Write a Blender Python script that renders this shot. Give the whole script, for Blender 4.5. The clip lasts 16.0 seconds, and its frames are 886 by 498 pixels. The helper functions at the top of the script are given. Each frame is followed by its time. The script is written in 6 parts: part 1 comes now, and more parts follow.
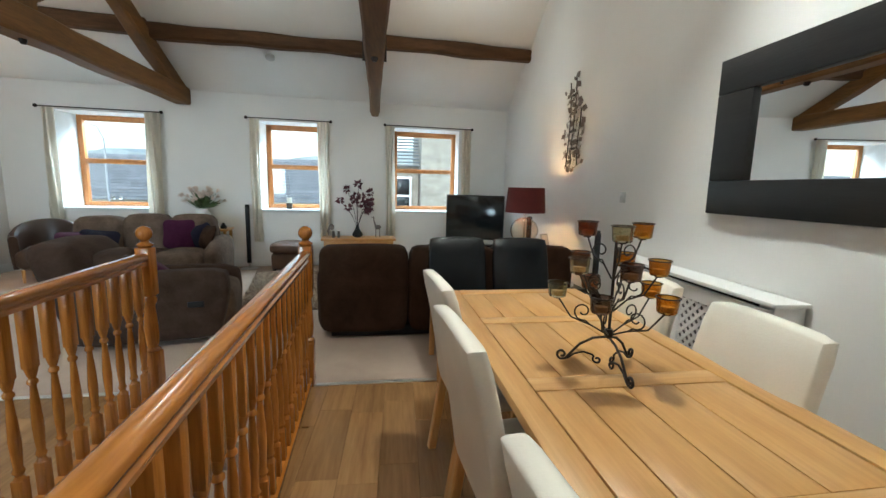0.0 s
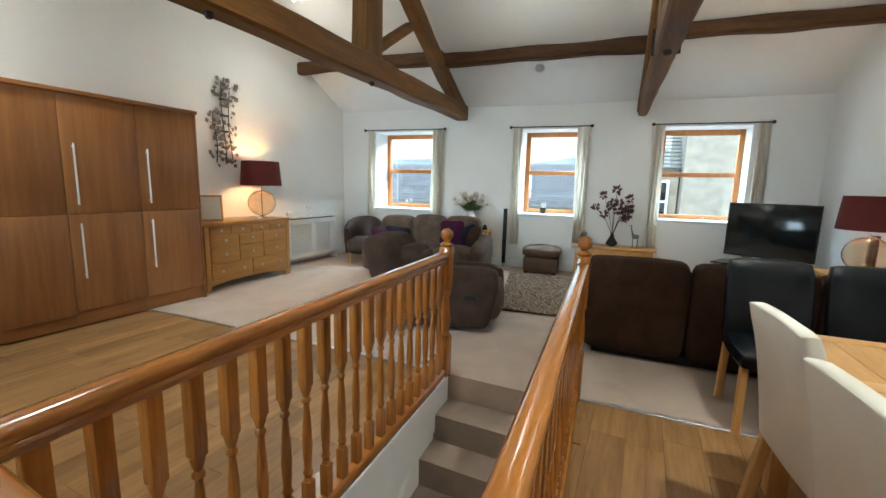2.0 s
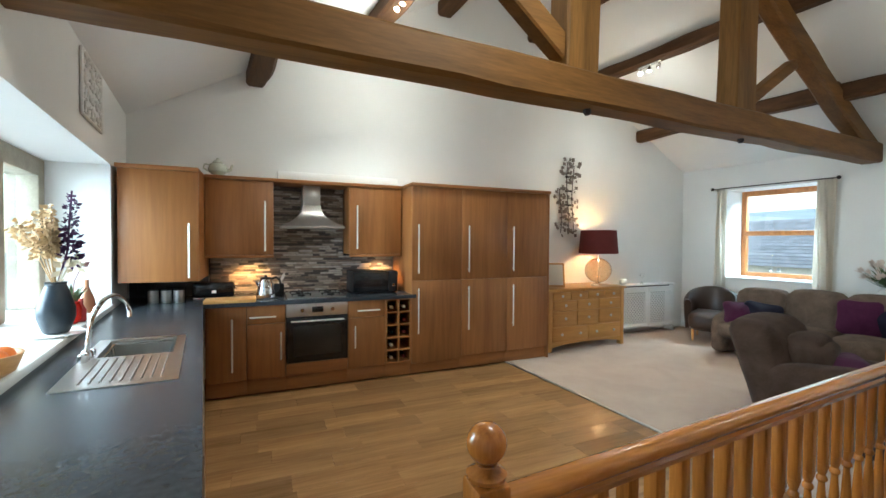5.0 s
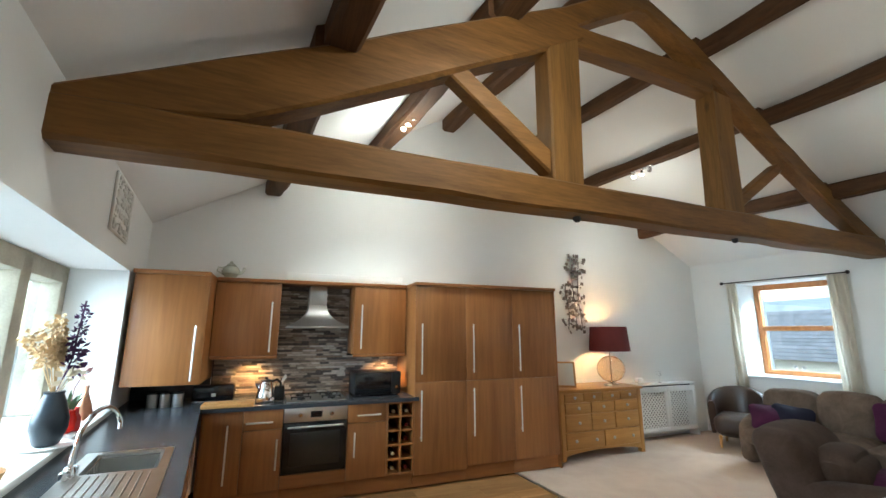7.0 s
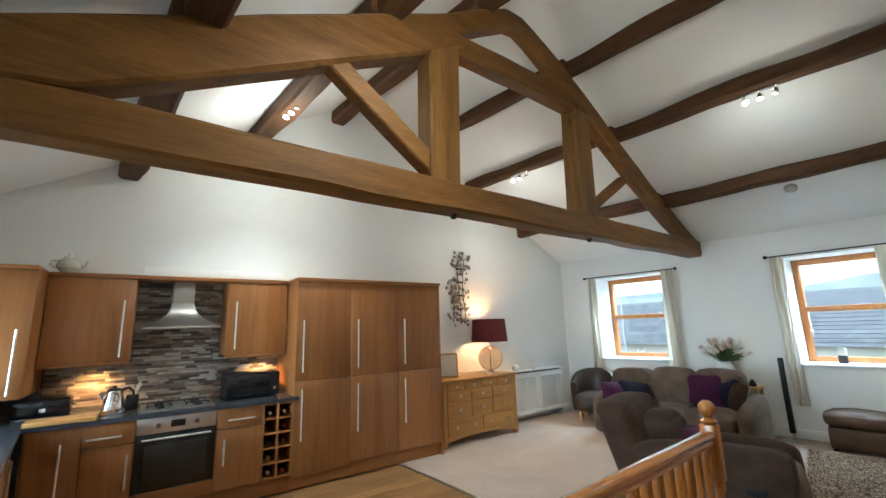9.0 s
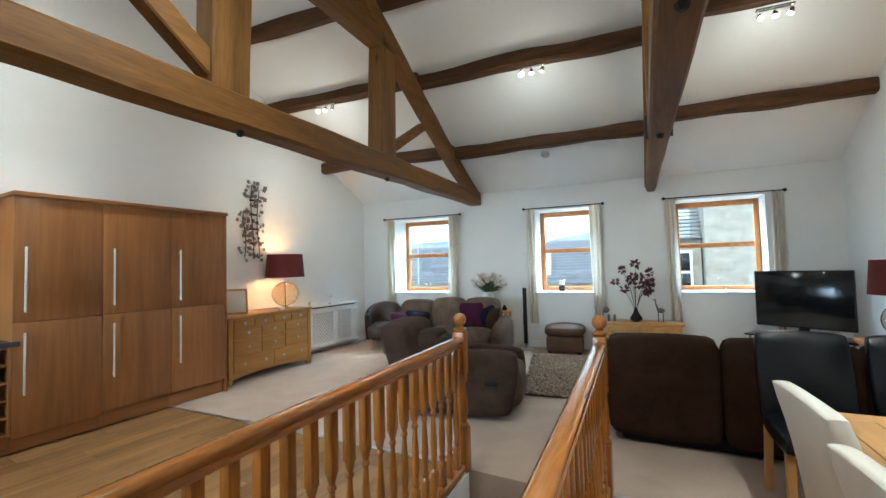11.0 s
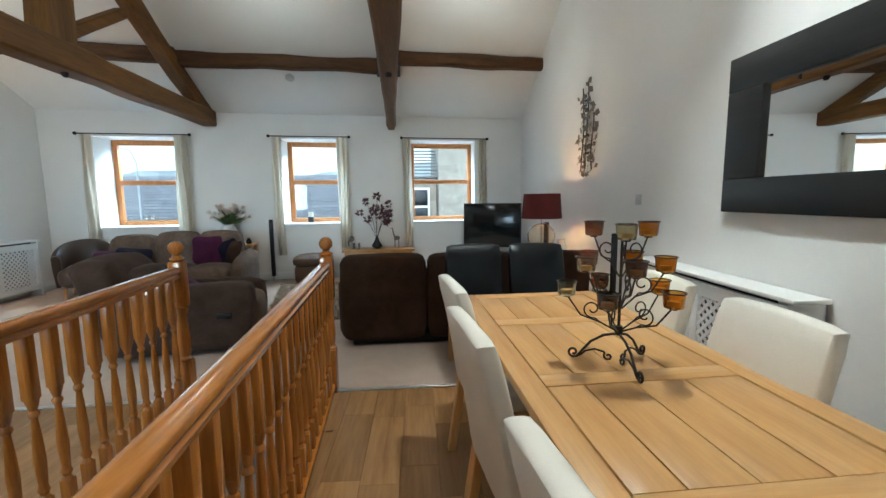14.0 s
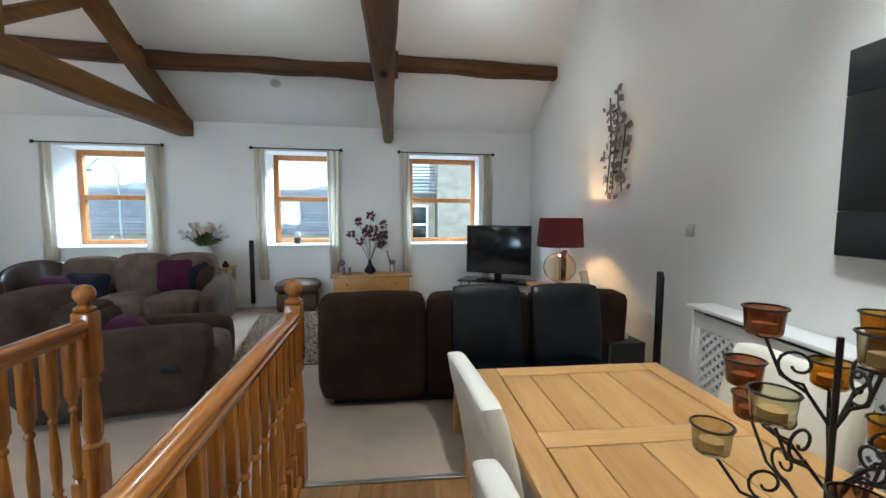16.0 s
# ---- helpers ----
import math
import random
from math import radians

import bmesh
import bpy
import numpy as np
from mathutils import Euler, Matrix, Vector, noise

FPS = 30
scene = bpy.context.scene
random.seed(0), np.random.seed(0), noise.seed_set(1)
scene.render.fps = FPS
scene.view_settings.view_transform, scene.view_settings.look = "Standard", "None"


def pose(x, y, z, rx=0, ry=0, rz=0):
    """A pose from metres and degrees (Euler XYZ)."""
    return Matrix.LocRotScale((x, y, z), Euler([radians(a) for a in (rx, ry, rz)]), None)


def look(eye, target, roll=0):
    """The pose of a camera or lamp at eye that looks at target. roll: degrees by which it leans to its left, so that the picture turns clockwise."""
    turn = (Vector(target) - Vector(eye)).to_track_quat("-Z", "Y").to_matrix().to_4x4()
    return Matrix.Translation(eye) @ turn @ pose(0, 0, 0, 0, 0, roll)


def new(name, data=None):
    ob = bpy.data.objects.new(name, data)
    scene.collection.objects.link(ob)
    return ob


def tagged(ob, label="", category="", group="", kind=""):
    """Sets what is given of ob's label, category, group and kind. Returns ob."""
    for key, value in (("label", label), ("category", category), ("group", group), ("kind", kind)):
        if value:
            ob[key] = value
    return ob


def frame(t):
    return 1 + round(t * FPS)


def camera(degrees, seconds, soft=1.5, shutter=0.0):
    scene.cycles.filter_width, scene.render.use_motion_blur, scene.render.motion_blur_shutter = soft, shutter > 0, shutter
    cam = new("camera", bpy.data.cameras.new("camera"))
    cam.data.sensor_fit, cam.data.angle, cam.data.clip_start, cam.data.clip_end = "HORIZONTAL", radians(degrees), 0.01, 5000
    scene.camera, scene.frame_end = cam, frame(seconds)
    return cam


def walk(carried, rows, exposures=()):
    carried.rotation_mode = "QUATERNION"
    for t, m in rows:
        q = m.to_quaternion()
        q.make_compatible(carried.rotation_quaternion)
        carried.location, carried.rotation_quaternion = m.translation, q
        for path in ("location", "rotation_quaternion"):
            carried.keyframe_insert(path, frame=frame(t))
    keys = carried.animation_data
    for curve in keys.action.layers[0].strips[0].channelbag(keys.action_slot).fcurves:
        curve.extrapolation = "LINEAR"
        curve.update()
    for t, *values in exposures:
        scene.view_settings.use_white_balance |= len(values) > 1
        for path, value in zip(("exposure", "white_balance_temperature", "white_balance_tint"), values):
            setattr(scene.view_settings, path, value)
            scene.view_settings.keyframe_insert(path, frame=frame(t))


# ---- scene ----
cam = camera(93.8, 16.0)
PATH = [
    (0, (0.135, 0.188, 1.363), (0.348, 2.156, 1.072), 1.4),
    (0.5, (0.079, 0.2, 1.363), (0.0, 2.174, 1.053), 1.3),
    (1, (0.005, 0.211, 1.361), (-0.333, 2.157, 1.047), 1.3),
    (1.5, (-0.071, 0.214, 1.385), (-0.662, 2.098, 1.071), 1.4),
    (2, (-0.173, 0.208, 1.391), (-1.019, 1.995, 1.089), 1.4),
    (2.5, (-0.251, 0.181, 1.404), (-1.349, 1.829, 1.121), 1.4),
    (3, (-0.293, 0.137, 1.418), (-1.627, 1.606, 1.16), 1.3),
    (3.5, (-0.37, 0.091, 1.423), (-1.897, 1.363, 1.201), 1.2),
    (4, (-0.416, 0.042, 1.424), (-2.095, 1.114, 1.243), 1.1),
    (4.5, (-0.427, -0.008, 1.447), (-2.209, 0.891, 1.319), 0.9),
    (4.7, (-0.433, -0.025, 1.467), (-2.242, 0.821, 1.367), 0.8),
    (7, (-0.315, 0.059, 1.59), (-2.14, 0.776, 1.984), 0.1),
    (7.5, (-0.262, 0.11, 1.574), (-2.062, 0.861, 2.02), -0.3),
    (8, (-0.229, 0.133, 1.58), (-1.989, 0.966, 2.037), -1.0),
    (10.5, (-0.145, 0.192, 1.45), (-1.276, 1.834, 1.604), -1.6),
    (11, (-0.072, 0.197, 1.427), (-1.027, 1.952, 1.512), -1.5),
    (11.5, (-0.018, 0.187, 1.422), (-0.79, 2.032, 1.446), -1.4),
    (12, (0.018, 0.17, 1.416), (-0.562, 2.084, 1.386), -1.3),
    (12.5, (0.071, 0.163, 1.398), (-0.314, 2.124, 1.313), -1.3),
    (13, (0.11, 0.155, 1.38), (-0.079, 2.141, 1.237), -1.2),
    (13.5, (0.142, 0.125, 1.36), (0.125, 2.115, 1.164), -0.9),
    (14, (0.161, 0.118, 1.349), (0.276, 2.1, 1.106), -0.6),
    (14.5, (0.15, 0.181, 1.346), (0.339, 2.155, 1.081), -0.3),
    (15, (0.132, 0.318, 1.378), (0.338, 2.29, 1.117), -0.1),
    (15.5, (0.156, 0.551, 1.403), (0.335, 2.531, 1.183), 0.1),
    (16, (0.15, 0.841, 1.428), (0.28, 2.83, 1.259), 0.2),
]
walk(cam, [(t, look(eye, target, roll)) for t, eye, target, roll in PATH], [(0.0, 1.32, 5850, -3), (2.0, 1.54, 5850, -3), (4.5, 1.56, 5750, -4), (7.0, 1.54, 5700, -4), (12.0, 1.50, 5550, -4), (14.0, 1.30, 5550, -4), (16.0, 1.30, 5400, -3)])

# ---- the lie of the building: walls across the room run askew by SKEW ----
SKEW = 0.115
V_WIN, V_SINK, V_RIDGE = 7.52, -0.65, 3.45
X_LEFT, X_RIGHT = -5.55, 2.06
EAVE, PITCH = 2.75, 0.563
SKEW_DEG = math.degrees(math.atan(SKEW))


def yy(v, x):
    """The y of a line that runs across the building at v, where it passes x."""
    return v + SKEW * x


def ceiling_z(v):
    return EAVE + PITCH * (V_WIN - v if v > V_RIDGE else v - V_SINK)


# ---- world and lights ----
world = bpy.data.worlds.new("sky")
scene.world = world
world.use_nodes = True
wn = world.node_tree
sky = wn.nodes.new("ShaderNodeTexSky")
sky.sky_type = "NISHITA"
sky.sun_disc = False
sky.sun_elevation, sky.sun_rotation = radians(48), radians(200)
sky.air_density, sky.dust_density = 1.2, 1.2
wn.links.new(sky.outputs[0], wn.nodes["Background"].inputs[0])
wn.nodes["Background"].inputs[1].default_value = 0.15


def lamp(name, kind, energy, color, m, size=0.1, size_y=None, spot=None, angle=None):
    data = bpy.data.lights.new(name, kind)
    data.energy, data.color = energy, color
    if kind == "AREA":
        data.shape, data.size, data.size_y = "RECTANGLE", size, size_y or size
    elif kind == "SUN":
        data.angle = radians(angle)
    else:
        data.shadow_soft_size = size
    if kind == "SPOT":
        data.spot_size, data.spot_blend = radians(spot), 0.8
    ob = new(name, data)
    ob.matrix_world = m
    return ob


lamp("sun", "SUN", 1.4, (1.0, 0.97, 0.93), look((0, 0, 0), (0.25, 0.7, -0.85)), angle=25)
DAY = (0.74, 0.87, 1.0)
WINDOWS = [(-4.88, -3.64), (-2.13, -1.08), (0.02, 1.18)]
SILL_Z, HEAD_Z = 0.945, 2.36
for a, b in WINDOWS:
    c = (a + b) / 2
    lamp("window_daylight", "AREA", 135, DAY, look((c, yy(9.2, c), 3.55), (c, yy(7.6, c), 1.75)), 1.5, 1.2)
SINK_A, SINK_B = -4.72, -1.95
c = (SINK_A + SINK_B) / 2
lamp("sink_window_daylight", "AREA", 235, DAY, look((c, yy(-4.2, c), 2.1), (c, yy(-0.8, c), 1.75)), 4.4, 2.4)

# ---- materials ----


def material(name, rough=0.6, metal=0.0):
    m = bpy.data.materials.new(name)
    m.use_nodes = True
    b = m.node_tree.nodes["Principled BSDF"]
    b.inputs["Roughness"].default_value, b.inputs["Metallic"].default_value = rough, metal
    return m, m.node_tree, b


def coords(nt, scale, turn=(0, 0, 0)):
    tc, mp = nt.nodes.new("ShaderNodeTexCoord"), nt.nodes.new("ShaderNodeMapping")
    mp.inputs["Scale"].default_value = scale
    mp.inputs["Rotation"].default_value = turn
    nt.links.new(tc.outputs["Object"], mp.inputs["Vector"])
    return mp.outputs["Vector"]


def noise_tex(nt, vec, scale, detail=4.0, rough=0.55, distort=0.0):
    n = nt.nodes.new("ShaderNodeTexNoise")
    n.inputs["Scale"].default_value, n.inputs["Detail"].default_value = scale, detail
    n.inputs["Roughness"].default_value, n.inputs["Distortion"].default_value = rough, distort
    nt.links.new(vec, n.inputs["Vector"])
    return n.outputs["Fac"]


def ramp(nt, fac, stops):
    r = nt.nodes.new("ShaderNodeValToRGB")
    while len(r.color_ramp.elements) < len(stops):
        r.color_ramp.elements.new(0.5)
    for e, (p, c) in zip(r.color_ramp.elements, stops):
        e.position, e.color = p, (*c, 1)
    nt.links.new(fac, r.inputs["Fac"])
    return r.outputs["Color"]


def mixed(nt, fac, a, b, mode="MIX"):
    n = nt.nodes.new("ShaderNodeMix")
    n.data_type, n.blend_type = "RGBA", mode
    for sock, v in ((n.inputs[0], fac), (n.inputs[6], a), (n.inputs[7], b)):
        if isinstance(v, (int, float)):
            sock.default_value = v
        elif isinstance(v, tuple):
            sock.default_value = (*v, 1)
        else:
            nt.links.new(v, sock)
    return n.outputs[2]


def bump(nt, b, fac, strength, distance=0.01):
    n = nt.nodes.new("ShaderNodeBump")
    n.inputs["Strength"].default_value, n.inputs["Distance"].default_value = strength, distance
    nt.links.new(fac, n.inputs["Height"])
    nt.links.new(n.outputs[0], b.inputs["Normal"])


def tint(c, f):
    return tuple(min(1, v * f) for v in c)


def plain(name, color, rough=0.6, metal=0.0, vary=0.12, scale=6.0, fine=120.0, relief=0.05, per_object=0.0):
    """A surface of one colour with stains at a large scale, grain at a small one, and a fine relief."""
    m, nt, b = material(name, rough, metal)
    vec = coords(nt, (1, 1, 1))
    col = ramp(nt, noise_tex(nt, vec, scale, 3), [(0.3, tint(color, 1 - vary)), (0.7, tint(color, 1 + vary * 0.6))])
    grain = noise_tex(nt, vec, fine, 2)
    col = mixed(nt, 0.5 * vary, col, ramp(nt, grain, [(0.35, tint(color, 0.6)), (0.65, tint(color, 1.3))]))
    if per_object:
        info = nt.nodes.new("ShaderNodeObjectInfo")
        col = mixed(nt, 1.0, col, ramp(nt, info.outputs["Random"], [(0.0, (1 - per_object,) * 3), (1.0, (1.0, 1.0, 1.0))]), "MULTIPLY")
    nt.links.new(col, b.inputs["Base Color"])
    if relief:
        bump(nt, b, grain, relief, 0.004)
    return m


def wood(name, dark, light, axis, rough=0.4, ring=14.0, per_object=0.0, knots=False, relief=0.08, coat=0.0):
    """Wood with its grain along axis 0, 1 or 2."""
    m, nt, b = material(name, rough)
    scale = [1.0, 1.0, 1.0]
    scale[axis] = 0.07
    tc = nt.nodes.new("ShaderNodeTexCoord")
    src = tc.outputs["Object"]
    if per_object:
        info = nt.nodes.new("ShaderNodeObjectInfo")
        off = nt.nodes.new("ShaderNodeVectorMath")
        off.operation = "SCALE"
        off.inputs[0].default_value = (7.0, 11.0, 5.0)
        nt.links.new(info.outputs["Random"], off.inputs["Scale"])
        add = nt.nodes.new("ShaderNodeVectorMath")
        nt.links.new(src, add.inputs[0])
        nt.links.new(off.outputs[0], add.inputs[1])
        src = add.outputs[0]
    mp = nt.nodes.new("ShaderNodeMapping")
    mp.inputs["Scale"].default_value = scale
    nt.links.new(src, mp.inputs["Vector"])
    vec = mp.outputs["Vector"]
    g1 = noise_tex(nt, vec, ring, 5, 0.6, 0.6)
    g2 = noise_tex(nt, vec, ring * 9, 3, 0.6)
    col = ramp(nt, g1, [(0.28, dark), (0.5, tuple((p + q) / 2 for p, q in zip(dark, light))), (0.72, light)])
    col = mixed(nt, 0.25, col, ramp(nt, g2, [(0.35, tint(dark, 0.8)), (0.65, light)]))
    if knots:
        v = nt.nodes.new("ShaderNodeTexVoronoi")
        v.inputs["Scale"].default_value = 3.2
        mp2 = nt.nodes.new("ShaderNodeMapping")
        s2 = [1.0, 1.0, 1.0]
        s2[axis] = 0.45
        mp2.inputs["Scale"].default_value = s2
        nt.links.new(src, mp2.inputs["Vector"])
        nt.links.new(mp2.outputs[0], v.inputs["Vector"])
        col = mixed(nt, ramp(nt, v.outputs["Distance"], [(0.03, (0.85,) * 3), (0.11, (0.0,) * 3)]), col, tint(dark, 0.35))
    if per_object:
        col = mixed(nt, 1.0, col, ramp(nt, info.outputs["Random"], [(0.0, (1 - per_object,) * 3), (1.0, (1.0, 1.0, 1.0))]), "MULTIPLY")
    nt.links.new(col, b.inputs["Base Color"])
    b.inputs["Coat Weight"].default_value = coat
    b.inputs["Coat Roughness"].default_value = 0.15
    bump(nt, b, g2, relief, 0.004)
    return m


def fabric(name, dark, light, scale=9.0, weave=260.0, relief=0.35, sheen=0.3):
    m, nt, b = material(name, 0.95)
    vec = coords(nt, (1, 1, 1))
    col = ramp(nt, noise_tex(nt, vec, scale, 5, 0.65, 0.4), [(0.3, dark), (0.7, light)])
    w = noise_tex(nt, vec, weave, 2)
    col = mixed(nt, 0.3, col, ramp(nt, w, [(0.35, tint(dark, 0.7)), (0.65, tint(light, 1.2))]))
    nt.links.new(col, b.inputs["Base Color"])
    b.inputs["Sheen Weight"].default_value = sheen * 0.25
    b.inputs["Specular IOR Level"].default_value = 0.12
    bump(nt, b, w, relief, 0.006)
    return m


def glow(name, color, strength):
    m, nt, b = material(name)
    b.inputs["Base Color"].default_value = (*color, 1)
    b.inputs["Emission Color"].default_value = (*color, 1)
    b.inputs["Emission Strength"].default_value = strength
    return m


def glass(name, color=(1, 1, 1), rough=0.0):
    m, nt, b = material(name, rough)
    b.inputs["Base Color"].default_value = (*color, 1)
    b.inputs["Transmission Weight"].default_value, b.inputs["IOR"].default_value = 1.0, 1.45
    return m


M = {
    "plaster": plain("white_wall_paint", (0.80, 0.79, 0.77), 0.85, vary=0.03, scale=1.2, fine=60, relief=0.12),
    "ceiling": plain("white_ceiling_paint", (0.80, 0.79, 0.77), 0.9, vary=0.03, scale=1.0, fine=50, relief=0.12),
    "gloss_white": plain("white_gloss_paint", (0.80, 0.80, 0.79), 0.35, vary=0.03),
    "beam_y": wood("stained_beam", (0.075, 0.032, 0.007), (0.215, 0.099, 0.024), 1, 0.55, 7, knots=True, relief=0.25),
    "beam_z": wood("stained_post", (0.080, 0.036, 0.008), (0.225, 0.110, 0.028), 2, 0.55, 7, knots=True, relief=0.25),
    "beam_x": wood("dark_purlin", (0.042, 0.019, 0.008), (0.12, 0.058, 0.025), 0, 0.65, 8, relief=0.4),
    "pine_z": wood("varnished_pine_turned", (0.235, 0.070, 0.009), (0.56, 0.210, 0.034), 2, 0.22, 12, per_object=0.22, coat=0.5, relief=0.03),
    "pine_y": wood("varnished_pine_rail", (0.26, 0.086, 0.012), (0.52, 0.200, 0.032), 1, 0.18, 14, coat=0.6, relief=0.03),
    "pine_x": wood("varnished_pine_cross", (0.26, 0.086, 0.012), (0.52, 0.200, 0.032), 0, 0.18, 14, coat=0.6, relief=0.03),
    "window_pine": wood("orange_window_frame", (0.38, 0.13, 0.03), (0.58, 0.24, 0.07), 2, 0.4, 14),
    "kitchen": wood("walnut_foil_door", (0.205, 0.076, 0.020), (0.40, 0.168, 0.050), 2, 0.36, 3, per_object=0.10, relief=0.02),
    "kitchen_h": wood("walnut_foil_plinth", (0.205, 0.076, 0.020), (0.38, 0.158, 0.047), 1, 0.4, 3, relief=0.02),
    "oak_y": wood("oak_board", (0.45, 0.225, 0.068), (0.62, 0.355, 0.128), 1, 0.38, 9, per_object=0.1, relief=0.05),
    "oak_x": wood("oak_cross_board", (0.48, 0.25, 0.08), (0.65, 0.38, 0.145), 0, 0.38, 9, per_object=0.08, relief=0.05),
    "chest_y": wood("honey_oak_board", (0.40, 0.185, 0.045), (0.60, 0.315, 0.09), 1, 0.38, 9, per_object=0.1, relief=0.05),
    "chest_z": wood("honey_oak_leg", (0.40, 0.185, 0.045), (0.58, 0.30, 0.085), 2, 0.4, 10, relief=0.05),
    "oak_z": wood("oak_leg", (0.46, 0.23, 0.07), (0.64, 0.36, 0.13), 2, 0.4, 10, relief=0.05),
    "plank": wood("laminate_plank", (0.22, 0.110, 0.040), (0.43, 0.240, 0.100), 1, 0.20, 6, per_object=0.33, relief=0.04),
    "carpet": fabric("beige_carpet", (0.40, 0.305, 0.24), (0.52, 0.415, 0.335), 2.0, 330, 0.6),
    "stair_carpet": fabric("brown_stair_carpet", (0.25, 0.185, 0.14), (0.36, 0.28, 0.22), 4.0, 330, 0.6),
    "sofa": fabric("brown_sofa_velour", (0.021, 0.0104, 0.0062), (0.056, 0.030, 0.019), 5.0, 220, 0.3, 0.0),
    # same velour as the settee, lightened for the window light on the recliner
    "sofa_lit": fabric("lit_brown_velour", (0.027, 0.0155, 0.0105), (0.074, 0.046, 0.034), 5.0, 220, 0.3, 0.1),
    "sofa_grey": fabric("taupe_corded_velour", (0.060, 0.040, 0.029), (0.175, 0.125, 0.092), 6.0, 220, 0.3, 0.1),
    "purple": fabric("plum_cushion", (0.035, 0.006, 0.022), (0.075, 0.016, 0.048), 6, 220, 0.3),
    "navy": fabric("dark_navy_cushion", (0.006, 0.006, 0.014), (0.016, 0.014, 0.03), 6, 220, 0.3),
    "cream": plain("cream_leather", (0.72, 0.68, 0.60), 0.5, vary=0.05, scale=4, fine=150, relief=0.15),
    "black_leather": plain("black_leather", (0.004, 0.0055, 0.008), 0.26, vary=0.2, scale=5, fine=130, relief=0.25),
    "ottoman_leather": plain("tan_brown_leather", (0.095, 0.050, 0.027), 0.68, vary=0.3, scale=5, fine=110, relief=0.25),
    "brown_leather": plain("brown_leather", (0.038, 0.020, 0.012), 0.4, vary=0.25, scale=5, fine=110, relief=0.25),
    "worktop": plain("dark_slate_laminate", (0.045, 0.052, 0.063), 0.27, vary=0.3, scale=40, fine=400, relief=0.03),
    "steel": plain("brushed_steel", (0.56, 0.55, 0.53), 0.32, 1.0, vary=0.08, fine=300, relief=0.02),
    "satin": plain("satin_steel", (0.78, 0.77, 0.74), 0.42, 0.75, vary=0.05, fine=300, relief=0.01),
    "chrome": plain("chrome", (0.75, 0.75, 0.76), 0.1, 1.0, vary=0.02, relief=0),
    "black": plain("black_gloss", (0.008, 0.008, 0.009), 0.15, vary=0.1, relief=0),
    "black_matt": plain("black_matt", (0.009, 0.009, 0.010), 0.5, vary=0.15, relief=0.05),
    "iron": plain("dark_wrought_iron", (0.035, 0.028, 0.026), 0.45, 0.7, vary=0.3, fine=200, relief=0.3),
    "black_wood": wood("black_stained_wood", (0.006, 0.006, 0.007), (0.016, 0.016, 0.017), 1, 0.42, 20, relief=0.25),
    "curtain": fabric("cream_curtain", (0.74, 0.69, 0.60), (0.82, 0.78, 0.70), 3, 250, 0.2, 0.1),
    "slate": plain("roof_slate", (0.24, 0.255, 0.28), 0.7, vary=0.25, scale=3, fine=60, per_object=0.25),
    "stone": plain("pale_sandstone", (0.42, 0.37, 0.28), 0.9, vary=0.25, scale=5, fine=60, relief=0.4),
    "ground": plain("grey_yard", (0.18, 0.18, 0.17), 0.9, vary=0.25, scale=0.5),
    "pane": glass("window_glass"),
}

for key in ("beam_x", "beam_y", "beam_z"):
    M[key].node_tree.nodes["Principled BSDF"].inputs["Specular IOR Level"].default_value = 0.2
for key in ("black_leather", "black_matt"):
    M[key].node_tree.nodes["Principled BSDF"].inputs["Specular IOR Level"].default_value = 0.36 if key == "black_leather" else 0.28

# the curtains let some daylight through
nt = M["curtain"].node_tree
thin, mix = nt.nodes.new("ShaderNodeBsdfTranslucent"), nt.nodes.new("ShaderNodeMixShader")
thin.inputs["Color"].default_value = (0.80, 0.74, 0.64, 1)
mix.inputs[0].default_value = 0.4
nt.links.new(nt.nodes["Principled BSDF"].outputs[0], mix.inputs[1])
nt.links.new(thin.outputs[0], mix.inputs[2])
nt.links.new(mix.outputs[0], nt.nodes["Material Output"].inputs["Surface"])

# ---- building blocks ----


def box(bm, x0, x1, y0, y1, z0, z1, bevel=0.0, m=None):
    r = bmesh.ops.create_cube(bm, size=1.0, matrix=Matrix.Translation(((x0 + x1) / 2, (y0 + y1) / 2, (z0 + z1) / 2)) @ Matrix.Diagonal((abs(x1 - x0), abs(y1 - y0), abs(z1 - z0), 1)))
    vs = r["verts"]
    if m is not None:
        bmesh.ops.transform(bm, matrix=m, verts=vs)
    if bevel:
        bmesh.ops.bevel(bm, geom=list({e for v in vs for e in v.link_edges}), offset=bevel, segments=2, affect="EDGES", profile=0.5)


def shear(bm):
    """Lean what was laid out square over to the building's skew."""
    for v in bm.verts:
        v.co.y += SKEW * v.co.x


def lathe(bm, profile, segs=20, m=None, cap=True):
    """A turned form from (radius, height) pairs."""
    rings = [[bm.verts.new((r * math.cos(2 * math.pi * k / segs), r * math.sin(2 * math.pi * k / segs), z)) for k in range(segs)] for r, z in profile]
    for a, b in zip(rings, rings[1:]):
        for k in range(segs):
            bm.faces.new((a[k], a[(k + 1) % segs], b[(k + 1) % segs], b[k]))
    if cap:
        bm.faces.new(rings[0][::-1])
        bm.faces.new(rings[-1])
    vs = [v for ring in rings for v in ring]
    if m is not None:
        bmesh.ops.transform(bm, matrix=m, verts=vs)
    return vs


